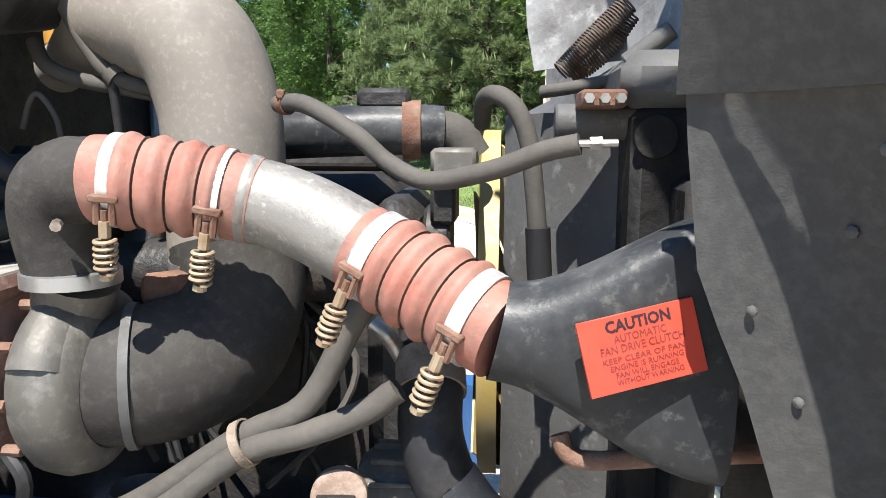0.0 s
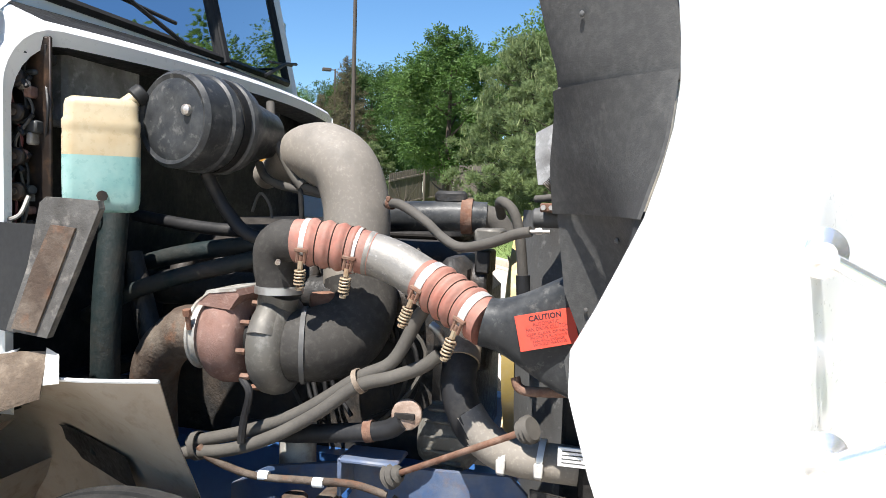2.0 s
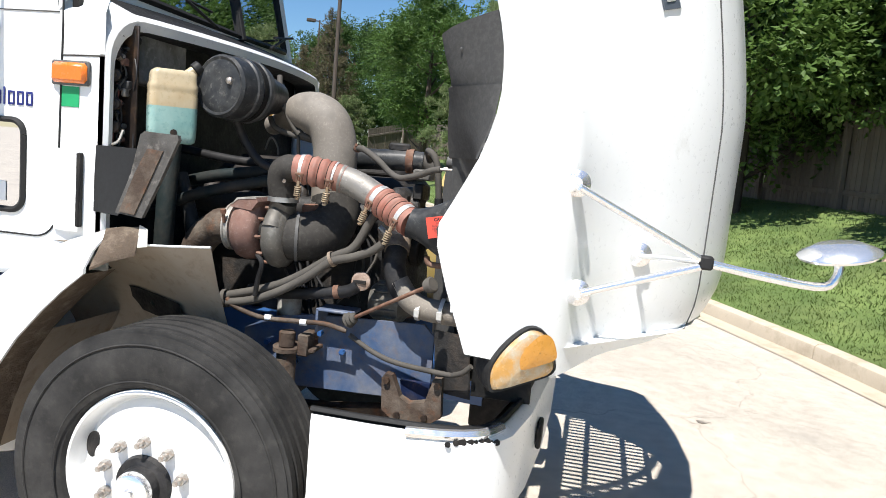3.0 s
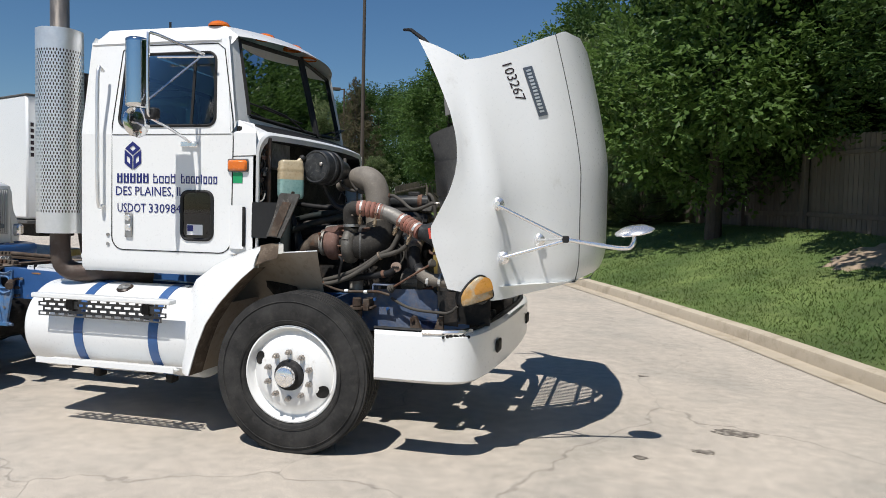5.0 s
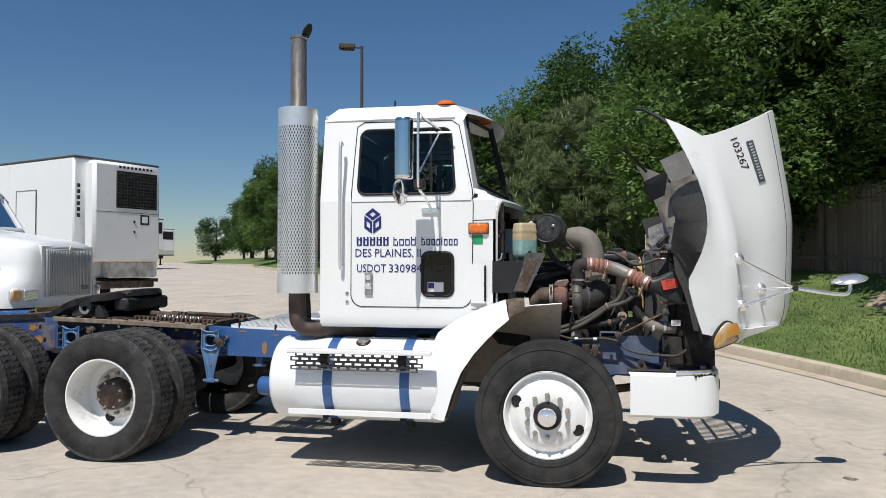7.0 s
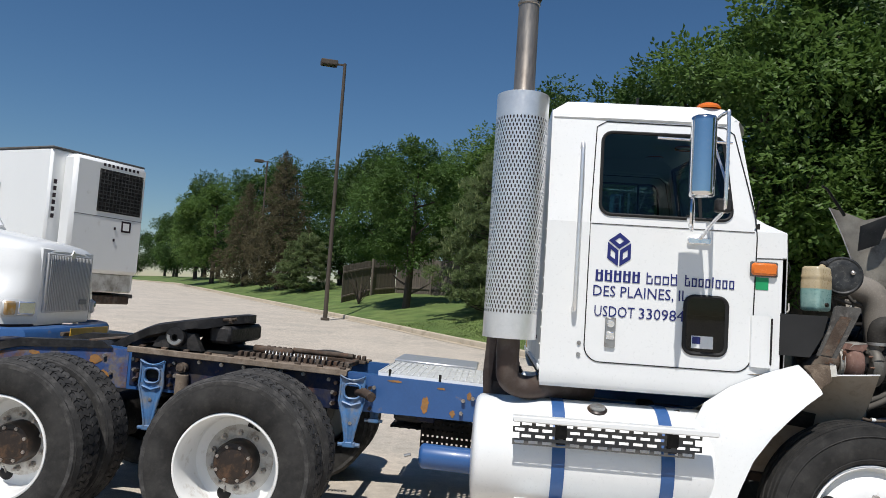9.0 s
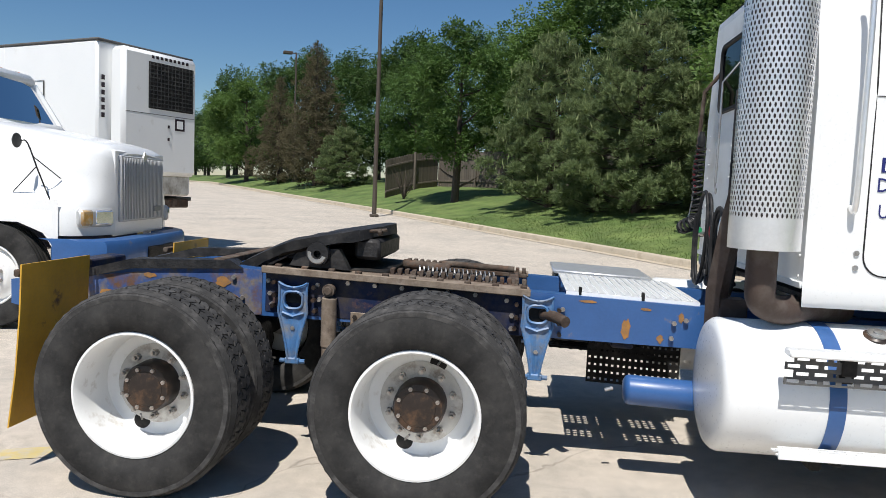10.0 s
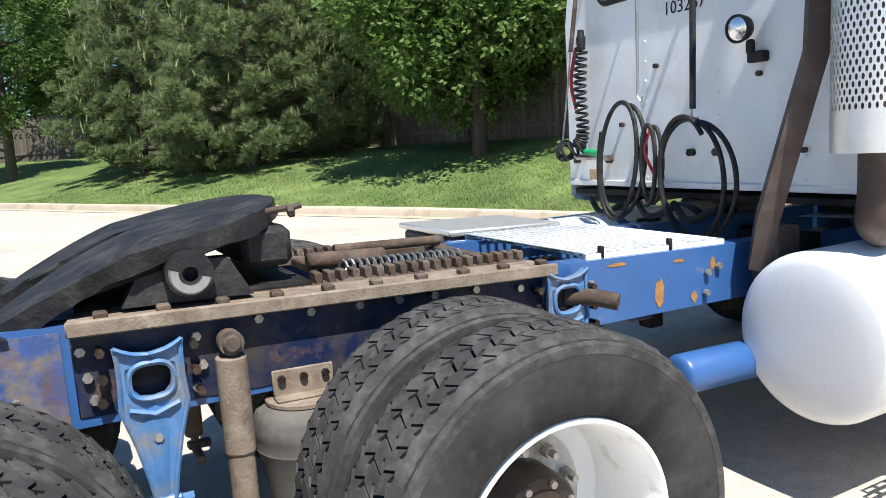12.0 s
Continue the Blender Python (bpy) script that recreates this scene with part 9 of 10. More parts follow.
part("shroud_side", Shape().sheet([[(0.715, -0.36, 1.60), (0.77, -0.50, 1.60), (0.862, -0.60, 1.60)], [(0.715, -0.42, 1.40), (0.77, -0.52, 1.40), (0.862, -0.61, 1.38)], [(0.715, -0.42, 1.1), (0.77, -0.52, 1.1), (0.862, -0.61, 1.1)], [(0.715, -0.36, 0.86), (0.77, -0.50, 0.86), (0.862, -0.60, 0.86)]], (0.004, 0.004, 0)), M["grey_panel"], sh)
# black here and on the cooler core puts deep shade into the colour
rad = part("radiator", Shape().box(0.86, 0.97, -0.70, 0.70, 0.82, 1.60, 0.012), M["black"], truck, "radiator core, blackened for deep shade")
part("radiator_tank", Shape().box(0.845, 0.985, -0.71, 0.71, 1.60, 1.665, 0.02), M["grey_panel"], rad)
part("radiator_tube", Shape().cyl((0.775, -0.64, 1.585), (0.90, -0.64, 1.585), 0.022, 20, b=0.003), M["grey_panel"], rad)
part("radiator_strap", Shape().box(0.798, 0.848, -0.728, -0.655, 1.599, 1.619, 0.003), M["rust"], rad, "rusty strap with three bolts")
for x in (0.806, 0.823, 0.840):
    part("strap_bolt", Shape().cyl((x, -0.722, 1.609), (x, -0.738, 1.609), 0.0058, 6), M["nut"], rad)
part("radiator_port", Shape().lathe((0.885, -0.706, 1.567), (0, -1, 0), [(0, 0.025), (0.003, 0.024), (0.003, 0.0001)], 20), M["black"], rad)
# added black sheet, hides the bright ground seen past the duct
part("radiator_side", Shape().box(0.956, 1.16, -0.795, -0.785, 0.80, 1.50, 0.002), M["black"], rad)
part("cooler_core", Shape().box(0.905, 0.955, -0.78, 0.74, 1.0, 1.52, 0.01), M["black"], rad)
# plates and springs above the radiator
part("baffle", Shape().sheet([[(0.757, -0.42, 1.665), (0.885, -0.48, 1.675)], [(0.745, -0.40, 1.735), (0.877, -0.48, 1.76)], [(0.742, -0.38, 1.80), (0.855, -0.47, 1.845)]], (0.002, 0.004, 0)), M["baffle"], truck, "weathered grey baffle sheet above the radiator")
part("baffle", Shape().sheet([[(0.80, 0.05, 1.66), (0.96, -0.45, 1.66)], [(0.80, 0.05, 1.80), (0.98, -0.45, 1.82)]], (0.004, 0.002, 0)), M["baffle"], truck, "weathered grey baffle sheet above the radiator")
part("hood_spring", coil([(0.79, -0.52, 1.655), (0.832, -0.52, 1.70), (0.878, -0.52, 1.745)], 0.0135, 0.0016, 30, 480), M["rust_brown"], truck, "rusty steel hood spring")
part("hood_spring", coil([(0.805, -0.49, 1.65), (0.85, -0.49, 1.685), (0.885, -0.49, 1.735)], 0.0135, 0.0016, 26, 420), M["rust_brown"], truck, "rusty steel hood spring")
part("hood_cable", Shape().sweep(smooth_path([(0.765, -0.52, 1.628), (0.80, -0.54, 1.632), (0.85, -0.55, 1.642), (0.89, -0.55, 1.665), (0.915, -0.55, 1.70)], 20), 0.009, 10), M["hose"], truck, "sheathed hood cable")
part("hood_pivot", Shape().cyl((0.855, -0.66, 1.652), (0.905, -0.67, 1.69), 0.012, 12, b=0.002), M["grey_panel"], truck)
# amber canister beside the air cleaner
M["amber_can"] = material("amber_plastic", (0.42, 0.22, 0.045), 0.4, spread=0.12, scale=14, dirt=(0.20, 0.13, 0.06), dirt_at=0.62, dirt_scale=18, bump=0.05)
can = part("restriction_gauge", Shape().lathe((-0.012, -0.38, 1.705), (0, 0, 1), [(0, 0.0001), (0, 0.020), (0.008, 0.028), (0.085, 0.030), (0.092, 0.027), (0.115, 0.027)], 22), M["amber_can"], truck, "amber plastic canister beside the air cleaner")
part("gauge_neck", Shape().lathe((-0.012, -0.38, 1.82), (0, 0, 1), [(0, 0.024), (0.012, 0.026), (0.03, 0.026), (0.034, 0.0001)], 18), M["gasket"], can)
# pipe behind
part("water_pipe", Shape().sweep(smooth_path([(0.20, -0.33, 1.56), (0.40, -0.35, 1.572), (0.55, -0.34, 1.577), (0.61, -0.33, 1.575)], 20), 0.042, 22), M["plastic"], truck, "black intake manifold pipe")
part("pipe_collar", Shape().lathe((0.545, -0.34, 1.577), (1, 0.1, 0), [(0, 0.042), (0, 0.049), (0.03, 0.049), (0.03, 0.042)], 28), M["rust"], truck, "rusty pipe collar")
part("pipe_neck", Shape().sweep(smooth_path([(0.58, -0.335, 1.577), (0.63, -0.325, 1.57), (0.66, -0.32, 1.53)], 10), 0.034, 18), M["hose"], truck)
part("lifting_eye", Shape().box(0.47, 0.56, -0.36, -0.34, 1.61, 1.645, 0.008), M["iron"], truck)
q = random.Random(31)
for k in range(16):
    x, z = q.uniform(0.15, 0.62), q.uniform(0.95, 1.52)
    y = -0.40 - 0.05 * q.random()
    part("engine_fitting", Shape().box(x, x + q.uniform(0.03, 0.08), y, y + 0.1, z, z + q.uniform(0.03, 0.07), 0.006) if k % 2 else Shape().cyl((x, y, z), (x + q.uniform(-.02, .08), y + 0.03, z + q.uniform(-.05, .05)), q.uniform(0.008, 0.022), 10), M[("iron", "rust", "hub", "black", "alu_dull")[k % 5]], engine)
for k in range(9):
    x = q.uniform(0.1, 0.6)
    pts = [(x + q.uniform(-.08, .08), -0.42 - 0.06 * q.random(), lerp(1.5, 1.0, i / 4) + q.uniform(-.03, .03)) for i in range(5)]
    part("engine_wire", Shape().sweep(smooth_path(pts, 22), 0.006, 6), M["hose_black" if k % 3 else "hose"], engine)

# chassis parts below the engine
M["blue_dusty"] = material("dusty_blue_paint", (0.055, 0.10, 0.20), 0.55, spread=0.2, scale=6, dirt=(0.15, 0.155, 0.17), dirt_at=0.54, dirt_scale=6, dirt_soft=0.15, dirt2=(0.16, 0.11, 0.08), dirt2_at=0.68, dirt2_scale=18, bump=0.08)
SHIFT.xyz = 0.028, -0.11, -0.004
fp = part("frame_front", Shape().prism([(0.02, 0.74), (0.02, 0.90), (0.12, 0.955), (0.30, 0.985), (0.72, 1.0), (0.76, 0.96), (0.76, 0.72), (0.10, 0.70)], "y", -0.565, -0.55), M["blue_dusty"], truck, "dusty blue front frame plate")
part("frame_flange", Shape().box(0.335, 0.475, -0.65, -0.55, 1.018, 1.03, 0.004).box(0.335, 0.345, -0.65, -0.55, 0.94, 1.03, 0.003), M["blue_dusty"], fp)
for x, z in ((0.12, 0.86), (0.24, 0.80), (0.33, 0.92), (0.42, 0.86), (0.14, 0.78)):
    part("frame_bolt", Shape().cyl((x, -0.56, z), (x, -0.585, z), 0.011, 6), M["blue"], fp)
dr = part("fuel_filter", Shape().cyl((0.235, -0.655, 0.73), (0.235, -0.655, 0.86), 0.036, 20, b=0.006).cyl((0.235, -0.655, 0.86), (0.235, -0.655, 0.875), 0.050, 20).cyl((0.235, -0.655, 0.875), (0.235, -0.655, 0.935), 0.030, 18, b=0.005), M["rust_brown"], truck, "dusty brown in-line filter housing")
part("filter_bracket", Shape().box(0.18, 0.34, -0.66, -0.55, 0.862, 0.878, 0.004).box(0.28, 0.32, -0.67, -0.56, 0.85, 0.93, 0.004), M["rust_brown"], dr)
rod = part("shift_rod", Shape().cyl((0.475, -0.655, 1.01), (0.775, -0.805, 1.185), 0.007, 10), M["rust"], truck, "thin rusty linkage rod with rubber boots")
part("boot", Shape().lathe((0.455, -0.645, 0.998), (0.86, -0.43, 0.5), [(0, 0.0001), (0, 0.024), (0.008, 0.029), (0.013, 0.022), (0.020, 0.026), (0.027, 0.017), (0.036, 0.020), (0.042, 0.011), (0.05, 0.01)], 20), M["hose"], rod)
part("boot", Shape().lathe((0.795, -0.815, 1.197), (-0.86, 0.43, -0.5), [(0, 0.0001), (0, 0.022), (0.006, 0.028), (0.010, 0.021), (0.016, 0.027), (0.021, 0.018), (0.027, 0.023), (0.031, 0.012)], 20), M["hose"], rod)
hose([(0.0, -0.68, 1.03), (0.036, -0.68, 1.003), (0.139, -0.675, 0.975), (0.267, -0.67, 0.977), (0.378, -0.665, 0.98), (0.459, -0.66, 0.963)], 0.009, "rust_brown", "brown brake line", 30)
hose([(0.46, -0.62, 0.94), (0.55, -0.63, 0.895), (0.65, -0.66, 0.875), (0.80, -0.69, 0.87), (0.86, -0.70, 0.87)], 0.0095, "hose", "dusty brake hose", 30)
hose([(0.86, -0.70, 0.87), (0.90, -0.72, 0.89), (0.93, -0.73, 0.92)], 0.0095, "hose", "dusty brake hose", 10)
for x in (0.165, 0.30):
    part("line_tag", Shape().cyl((x - 0.012, -0.674, 0.977), (x + 0.012, -0.672, 0.977), 0.0115, 10), M["white"], fp)
SHIFT.xyz = 0, 0, 0
part("cooler_pipe", Shape().sweep(smooth_path([(0.775, -0.845, 1.268), (0.783, -0.85, 1.25), (0.81, -0.85, 1.243), (0.90, -0.84, 1.247), (1.0, -0.83, 1.25)], 18), 0.010, 12), M["rust"], truck, "rusty cooler pipe")
hk = part("spring_bracket", Shape().prism([(0.635, 0.815), (0.648, 0.832), (0.672, 0.828), (0.705, 0.752), (0.74, 0.735), (0.795, 0.748), (0.822, 0.835), (0.85, 0.84), (0.858, 0.70), (0.80, 0.662), (0.70, 0.655), (0.642, 0.70)], "y", -0.785, -0.745), M["rust_brown"], truck, "brown U-shaped steel bracket behind the bumper")
for x, z in ((0.655, 0.81), (0.838, 0.815), (0.70, 0.69), (0.80, 0.695)):
    part("bracket_bolt", Shape().cyl((x, -0.78, z), (x, -0.80, z), 0.012, 6), M["hub"], hk)
part("bracket_tongue", Shape().prism([(0.69, 0.80), (0.80, 0.80), (0.78, 0.67), (0.71, 0.67)], "y", -0.735, -0.715), M["blue_dark"], hk)
part("front_spring", Shape().sheet([[(x, -0.50, 0.60 - 0.10 * math.cos(x * 1.8)) for x in [-0.75 + 0.1 * i for i in range(16)]], [(x, -0.42, 0.60 - 0.10 * math.cos(x * 1.8)) for x in [-0.75 + 0.1 * i for i in range(16)]]], (0, 0, 0.05)), M["rust_brown"], truck, "rusty leaf spring")
part("radiator_skirt", Shape().sheet([[(0.80, -0.74, 1.0), (0.93, -0.78, 1.0)], [(0.82, -0.74, 0.78), (0.95, -0.78, 0.78)]], (0.004, 0.004, 0)), M["iron"], truck, "dark skirt below the radiator")
tag = part("white_tag", Shape().box(0.862, 0.926, -0.804, -0.798, 1.082, 1.122, 0.001), M["white"], truck, "white paper tag with lines of print")
for k in range(4):
    part("print_line", Shape().box(0.870, 0.918 - 0.008 * (k % 2), -0.8046, -0.8041, 1.089 + 0.008 * k, 1.0915 + 0.008 * k, 0.0001), M["grey_panel"], tag)
# ---- parked truck and trailers in the yard ----
other = thing("parked_truck", "white parked truck with grey grille and blue bumper", "truck")
OX, OY = -7.12, 3.25


def o(x, y, z):
    return (OX + x, OY + y, z)


rows = []
for x, zt, w, low, foot in ((-2.05, 2.0, 1.0, 1.14, 1.0), (-1.6, 1.96, 0.98, 1.14, 1.0), (-1.0, 1.90, 0.93, 1.14, 1.0), (-0.56, 1.85, 0.89, 1.13, 0.88), (-0.30, 1.82, 0.84, 1.08, 0.88), (-0.14, 1.795, 0.79, 0.98, 0.88), (-0.05, 1.77, 0.72, 0.84, 0.88), (0.0, 1.71, 0.62, 0.66, 0.88)):
    x *= 0.66
    prof = [(0, zt), (0.3 * w, zt), (0.6 * w, zt - 0.012), (0.82 * w, zt - 0.032), (0.94 * w, zt - 0.07), (w, zt - 0.14), (lerp(w, low, 0.1), 1.48), (lerp(w, low, 0.28), 1.34), (lerp(w, low, 0.6), 1.25), (lerp(w, low, 0.82), 1.19), (low, 1.10), (low, foot)]
    rows.append([o(x - 0.05 * (y / 1.14) ** 3, -y, z) for y, z in prof[::-1]] + [o(x - 0.05 * (y / 1.14) ** 3, y, z) for y, z in prof[1:]])
part("hood", Shape().grid(rows), M["white"], other, "", angle=50)
part("nose", Shape().box(OX - 0.05, OX - 0.012, OY - 0.655, OY + 0.655, 0.86, 1.73, 0.012), M["white"], other)
gr = part("grille", Shape().box(OX - 0.02, OX + 0.02, OY - 0.57, OY + 0.57, 1.0, 1.68, 0.01), M["grille"], other, "grey barred grille")
for i in range(27):
    y = OY - 0.53 + i * 0.04
    part("grille_bar", Shape().box(OX + 0.02, OX + 0.032, y, y + 0.014, 1.02, 1.66, 0.003), M["grille"], gr)
part("grille_badge", Shape().box(OX + 0.032, OX + 0.04, OY + 0.25, OY + 0.45, 1.09, 1.15, 0.003), M["badge"], gr)
part("hood_emblem", Shape().prism([(-0.05, 1.68), (0.0, 1.62), (0.05, 1.68), (0.0, 1.74)], "x", OX + 0.02, OX + 0.035).move(Matrix.Translation((0, OY, 0))), M["alu"], gr)
for sd in (-1, 1):
    at = Matrix.Translation(o(-0.085, sd * 0.90, 1.06)) @ Matrix.Rotation(sd * radians(26), 4, "Z")
    hl = part("headlamp", Shape().box(-0.06, 0.034, -0.195, 0.195, -0.095, 0.085, 0.03).move(at), M["grille"], other, "clear headlamp with an amber corner")
    y0, y1 = sorted((-sd * 0.18, sd * 0.04))
    part("lens", Shape().box(0.0, 0.042, y0, y1, -0.08, 0.07, 0.02).move(at), M["chrome"], hl)
    y0, y1 = sorted((sd * 0.05, sd * 0.185))
    part("turn_lens", Shape().box(0.0, 0.042, y0, y1, -0.08, 0.07, 0.02).move(at), M["amber_dull"], hl)
    w = part("front_wheel", FRONT_TYRE_MESH, None, other, "white steel wheel with a black tyre")
    w.location, w.rotation_euler = (OX - 0.98, OY + sd * 1.05, R_T - 0.01), (0, 0, 0 if sd < 0 else math.pi)
    part("rim", FLAT_RIM, None, w)
    part("hub", STEER_HUB, None, w)
    for p in nuts(10, 0.143, -0.132):
        part("wheel_nut", NUT, None, w).location = p
    arch = [(OX - 0.98 + 0.64 * math.cos(a), OY + sd * 1.13, 0.52 + 0.62 * math.sin(a)) for a in [math.pi * i / 16 for i in range(17)]]
    up = [(x, y, max(z, 1.02) if abs(x - OX + 0.98) < 0.63 else 1.02) for x, y, z in arch]
    part("fender_side", Shape().grid([arch, [(x, OY + sd * 1.12, 1.22) for x, y, z in up]]), M["white"], other)
    hm = part("hood_mirror", Shape().sweep(smooth_path([o(-0.45, sd * 1.06, 1.22), o(-0.52, sd * 1.14, 1.5), o(-0.58, sd * 1.2, 1.74), o(-0.64, sd * 1.2, 1.76)], 12), 0.007, 6).sweep([o(-0.80, sd * 1.05, 1.28), o(-0.53, sd * 1.15, 1.52)], 0.005, 6).sweep([o(-0.40, sd * 0.95, 1.42), o(-0.55, sd * 1.17, 1.62)], 0.005, 6), M["gasket"], other, "round hood mirror on thin black arms")
    part("mirror_head", Shape().lathe(o(-0.68, sd * 1.2, 1.76), (1, sd * 0.1, 0), [(-0.02, 0.0001), (-0.014, 0.05), (0, 0.07), (0.006, 0.066), (0.012, 0.0001)], 20), M["grey_panel"], hm)
bmp2 = [(-0.35, 1.2), (-0.1, 1.18), (0.10, 1.08), (0.19, 0.8), (0.22, 0.0)]
bmp2 = [(x, -y) for x, y in bmp2] + [(x, y) for x, y in bmp2[::-1][1:]]
part("bumper", Shape().sheet([[o(x + d, y, z) for x, y in bmp2] for d, z in ((-0.02, 0.52), (0.0, 0.56), (0.0, 0.80), (-0.03, 0.84), (-0.12, 0.86))], (-0.012, 0, 0)), M["blue"], other, "blue steel bumper")
part("bumper_slot", Shape().box(OX + 0.20, OX + 0.226, OY - 0.35, OY + 0.35, 0.62, 0.74, 0.01), M["black"], other)
s = Shape()
s.box(OX - 2.9, OX - 1.30, OY - 0.98, OY + 0.98, 1.1, 2.04, 0.05)
part("cab_body", s, M["white"], other)
part("cab_top", Shape().box(OX - 2.9, OX - 1.63, OY - 0.93, OY + 0.93, 2.46, 2.62, 0.06), M["white"], other)
for y in (-0.93, 0.93):
    for x in (-2.85, -1.90):
        part("cab_pillar", Shape().box(OX + x - 0.05, OX + x + 0.05, OY + y - 0.04, OY + y + 0.04, 1.98, 2.50, 0.01), M["white"], other)
ws = [o(-1.38, -0.95, 2.02), o(-1.30, 0, 2.02), o(-1.38, 0.95, 2.02)], [o(-1.66, -0.90, 2.50), o(-1.58, 0, 2.50), o(-1.66, 0.90, 2.50)]
M["dark_glass"] = glass("dark_windscreen_glass", (0.22, 0.27, 0.27))
part("windscreen", Shape().grid([ws[0], ws[1]]), M["dark_glass"], other, "dark windscreen")
part("cab_rear", Shape().box(OX - 2.92, OX - 2.86, OY - 0.93, OY + 0.93, 2.0, 2.48, 0.01), M["seat"], other, "dark inside of the cab")
for y in (-0.5, 0.5):
    part("seat", Shape().box(OX - 2.55, OX - 2.38, OY + y - 0.25, OY + y + 0.25, 1.9, 2.36, 0.05), M["seat"], other)
for k in (0, 2):
    part("front_pillar", Shape().sweep([ws[0][k], ws[1][k]], 0.04, 6), M["white"], other)
part("side_glass", Shape().box(OX - 2.8, OX - 1.6, OY - 0.935, OY - 0.93, 2.03, 2.46, 0.001), M["glass"], other)
for y in (-0.7, -0.35, 0, 0.35, 0.7):
    part("roof_marker", Shape().lathe(o(-1.76, y, 2.61), (0, 0, 1), [(0, 0.05), (0.02, 0.045), (0.03, 0.0001)], 14), M["orange_lens"], other)
part("chassis", Shape().box(OX - 7.0, OX - 0.2, OY - 0.4, OY + 0.4, 0.7, 0.98, 0.02), M["blue_dark"], other)
part("unit_number", Shape().box(OX - 1.72, OX - 1.50, OY - 0.984, OY - 0.98, 1.66, 1.72, 0.001), M["ink"], other)
for x in (-5.2, -6.5):
    for y in (-1.05, 1.05, -0.72, 0.72):
        w = part("rear_wheel", REAR_TYRE_MESH, None, other)
        w.location = (OX + x, OY + y, R_T - 0.01)


other.matrix_world = Matrix.Translation((OX, OY, lot_height(OY))) @ Matrix.Rotation(radians(7), 4, "Z") @ Matrix.Translation((-OX, -OY, 0))


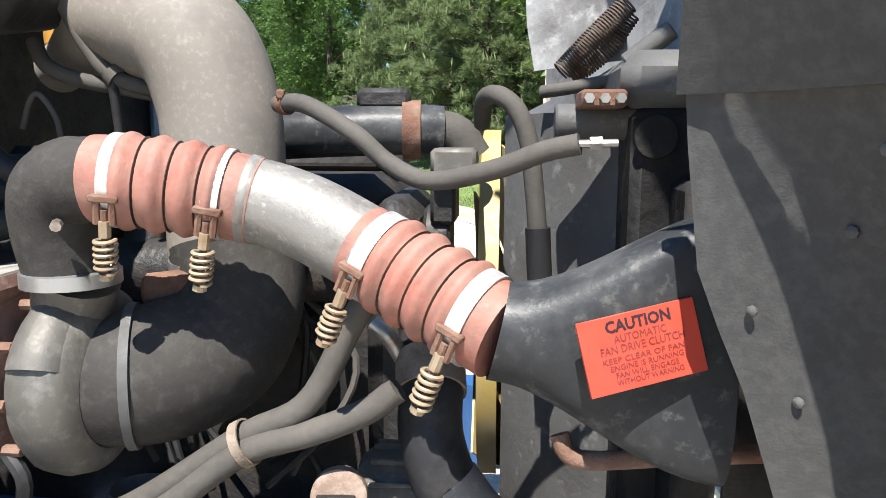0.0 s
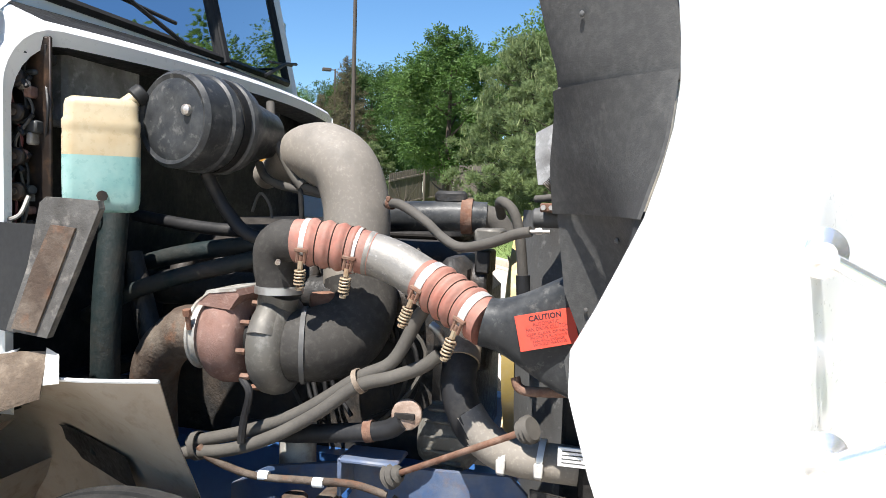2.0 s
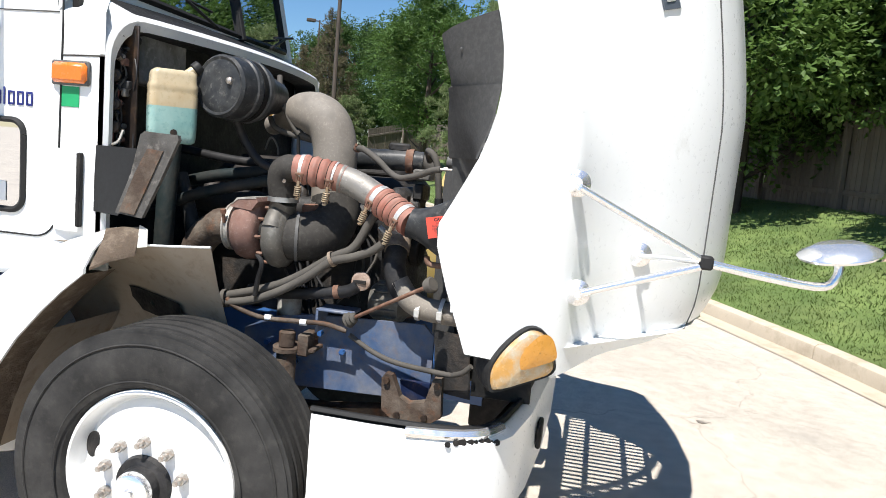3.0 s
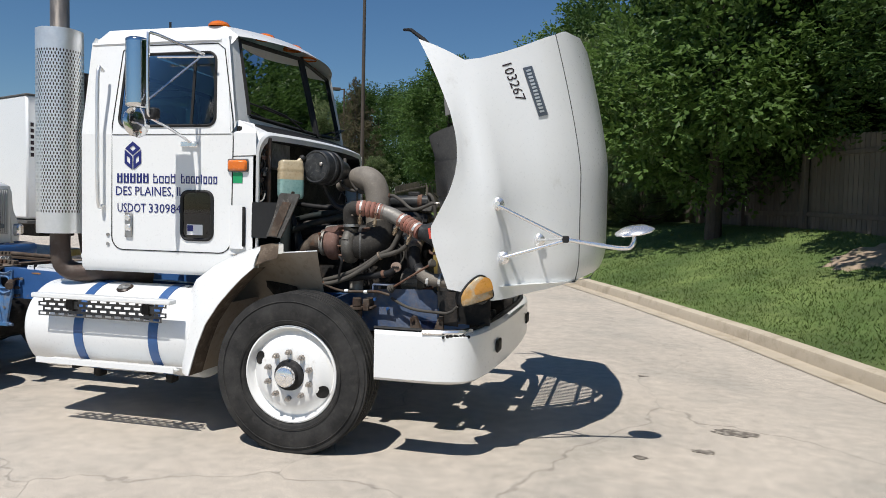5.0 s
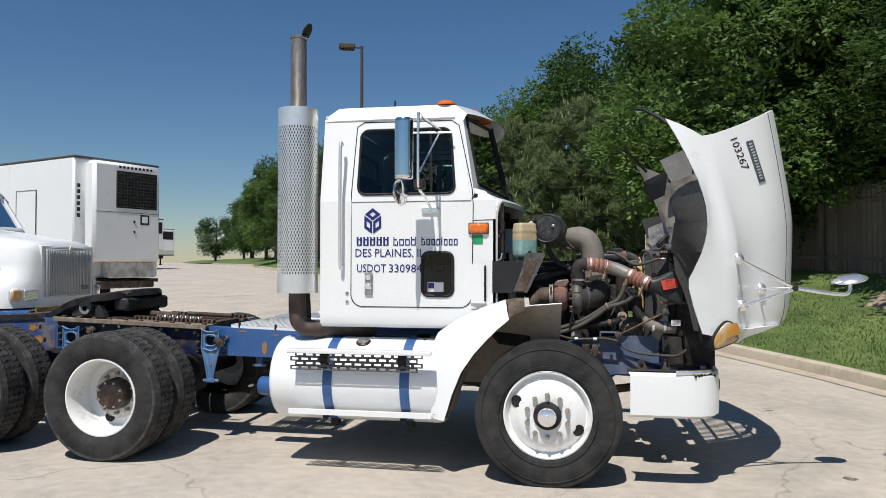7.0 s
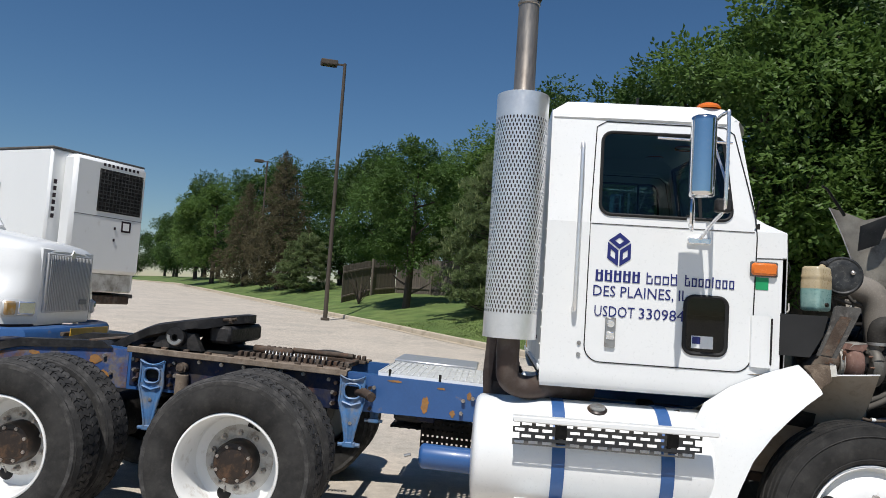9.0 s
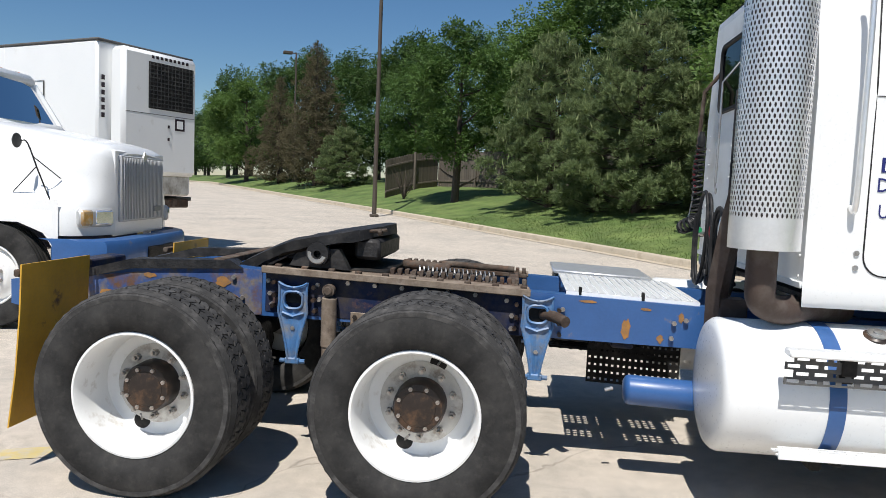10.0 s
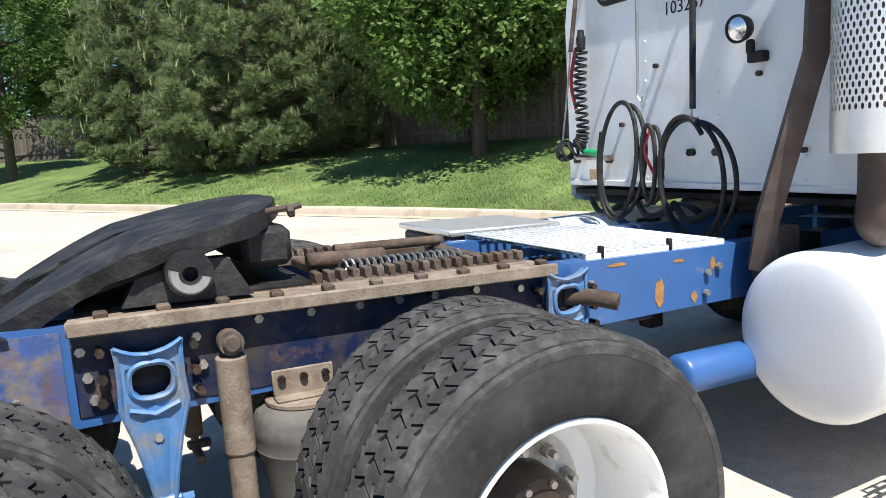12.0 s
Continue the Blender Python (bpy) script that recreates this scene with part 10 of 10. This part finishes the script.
def trailer(name, x, y, yaw, length, label, detail=True):
    """A van trailer with a cooling unit; its front face looks along +x before it is turned."""
    ob = thing(name, label, "trailer", "reefer trailers in the yard")
    ob.location, ob.rotation_euler = (x, y, lot_height(y)), (0, 0, yaw)
    part("box_body", Shape().box(-length, 0, -1.29, 1.29, 1.2, 4.08, 0.05), M["white"], ob)
    part("top_rail", Shape().box(-length, 0.02, -1.30, 1.30, 4.06, 4.11, 0.015), M["grey_panel"], ob)
    part("bottom_rail", Shape().box(-length, 0.02, -1.30, 1.30, 1.08, 1.17, 0.015), M["grey_panel"], ob)
    u = part("cooling_unit", Shape().box(0.02, 0.45, -1.02, 1.02, 1.60, 4.0, 0.08), M["white"], ob, "white cooling unit with a black grid")
    part("unit_grid", Shape().box(0.45, 0.465, -0.38, 0.88, 2.90, 3.80, 0.01), M["black"], u)
    if detail:
        for i in range(11):
            part("grid_bar", Shape().box(0.463, 0.475, -0.38, 0.88, 2.93 + i * 0.08, 2.95 + i * 0.08, 0.003), M["plastic"], u)
        for i in range(13):
            part("grid_bar", Shape().box(0.463, 0.475, -0.36 + i * 0.10, -0.345 + i * 0.10, 2.90, 3.80, 0.003), M["plastic"], u)
        for i in range(9):
            part("unit_mark", Shape().box(0.452, 0.456, -0.30 + i * 0.12, -0.23 + i * 0.12, 3.865, 3.925, 0.001), M["ink"], u)
        part("unit_emblem", Shape().box(0.452, 0.456, 0.36, 0.64, 2.52, 2.76, 0.001), M["ink"], u)
        part("unit_emblem_field", Shape().box(0.456, 0.459, 0.41, 0.59, 2.56, 2.72, 0.001), M["white"], u)
        for z in (2.55, 2.3):
            part("unit_latch", Shape().box(0.452, 0.47, 0.15, 0.20, z, z + 0.06, 0.004), M["ink"], u)
        part("unit_seam", Shape().box(0.451, 0.454, -0.96, 0.96, 2.79, 2.80, 0.001), M["grey_panel"], u)
        part("side_door", Shape().box(-2.6, -1.65, -1.305, -1.292, 1.75, 3.35, 0.004), M["white"], ob)
        part("door_edge", Shape().sweep([(-2.6, -1.306, 1.75), (-2.6, -1.306, 3.35), (-1.65, -1.306, 3.35), (-1.65, -1.306, 1.75)], 0.014, 5), M["grey_panel"], ob)
        for i in range(6):
            part("unit_digits", Shape().box(0.022, 0.026, -1.2, -1.12, 3.35 - i * 0.14, 3.44 - i * 0.14, 0.001), M["ink"], ob)
        part("red_stripe", Shape().box(-length, -3.2, -1.296, -1.291, 2.2, 2.32, 0.001), M["red_label"], ob)
        part("owner_mark", Shape().prism([(-3.6, 3.1), (-3.3, 3.28), (-3.0, 3.1), (-3.0, 2.75), (-3.3, 2.57), (-3.6, 2.75)], "y", -1.296, -1.291), M["ink_blue"], ob)
        for i in range(8):
            part("wall_rib", Shape().box(-3.0 - i * 1.2, -2.985 - i * 1.2, -1.297, -1.29, 1.2, 4.06, 0.002), M["white"], ob)
        part("lower_fairing", Shape().box(0.0, 0.35, -0.5, 0.9, 1.2, 1.60, 0.03), M["white_dirty"], ob)
        part("unit_engine", Shape().box(-0.35, 0.30, -0.95, 0.95, 0.95, 1.14, 0.03), M["rust_brown"], ob)
    for sd in (-1, 1):
        part("landing_leg", Shape().box(-2.4, -2.25, sd * 0.9 - 0.07, sd * 0.9 + 0.07, 0.05, 1.1, 0.01).box(-2.5, -2.15, sd * 0.9 - 0.15, sd * 0.9 + 0.15, 0.0, 0.06, 0.01), M["black"], ob)
        for k in (-length + 1.2, -length + 2.5):
            w = part("trailer_wheel", REAR_TYRE_MESH, None, ob)
            w.location = (k, sd * 1.0, R_T - 0.01)
    part("under_frame", Shape().box(-length + 0.5, -1.0, -0.5, 0.5, 0.75, 1.1, 0.03), M["black"], ob)
    return ob


YAW = math.atan2(-0.346, 0.938)
near_trailer = trailer("trailer", -9.64, 8.03, YAW, 11.0, "white reefer trailer with a cooling unit on its front")
near_trailer.scale = (0.8, 0.8, 0.88)
trailer("trailer", -33.5, 46.5, YAW - 0.1, 12.0, "white reefer trailer parked far off", False)
trailer("trailer", -46.0, 69.0, YAW - 0.15, 12.0, "white reefer trailer parked far off", False)
thing("wheel_chock", "small yellow block on the ground beside the trailer", "chock", at=part("wheel_chock", Shape().box(-10.6, -10.1, 8.4, 8.8, 0.08, 0.5, 0.03), M["yellow"]))
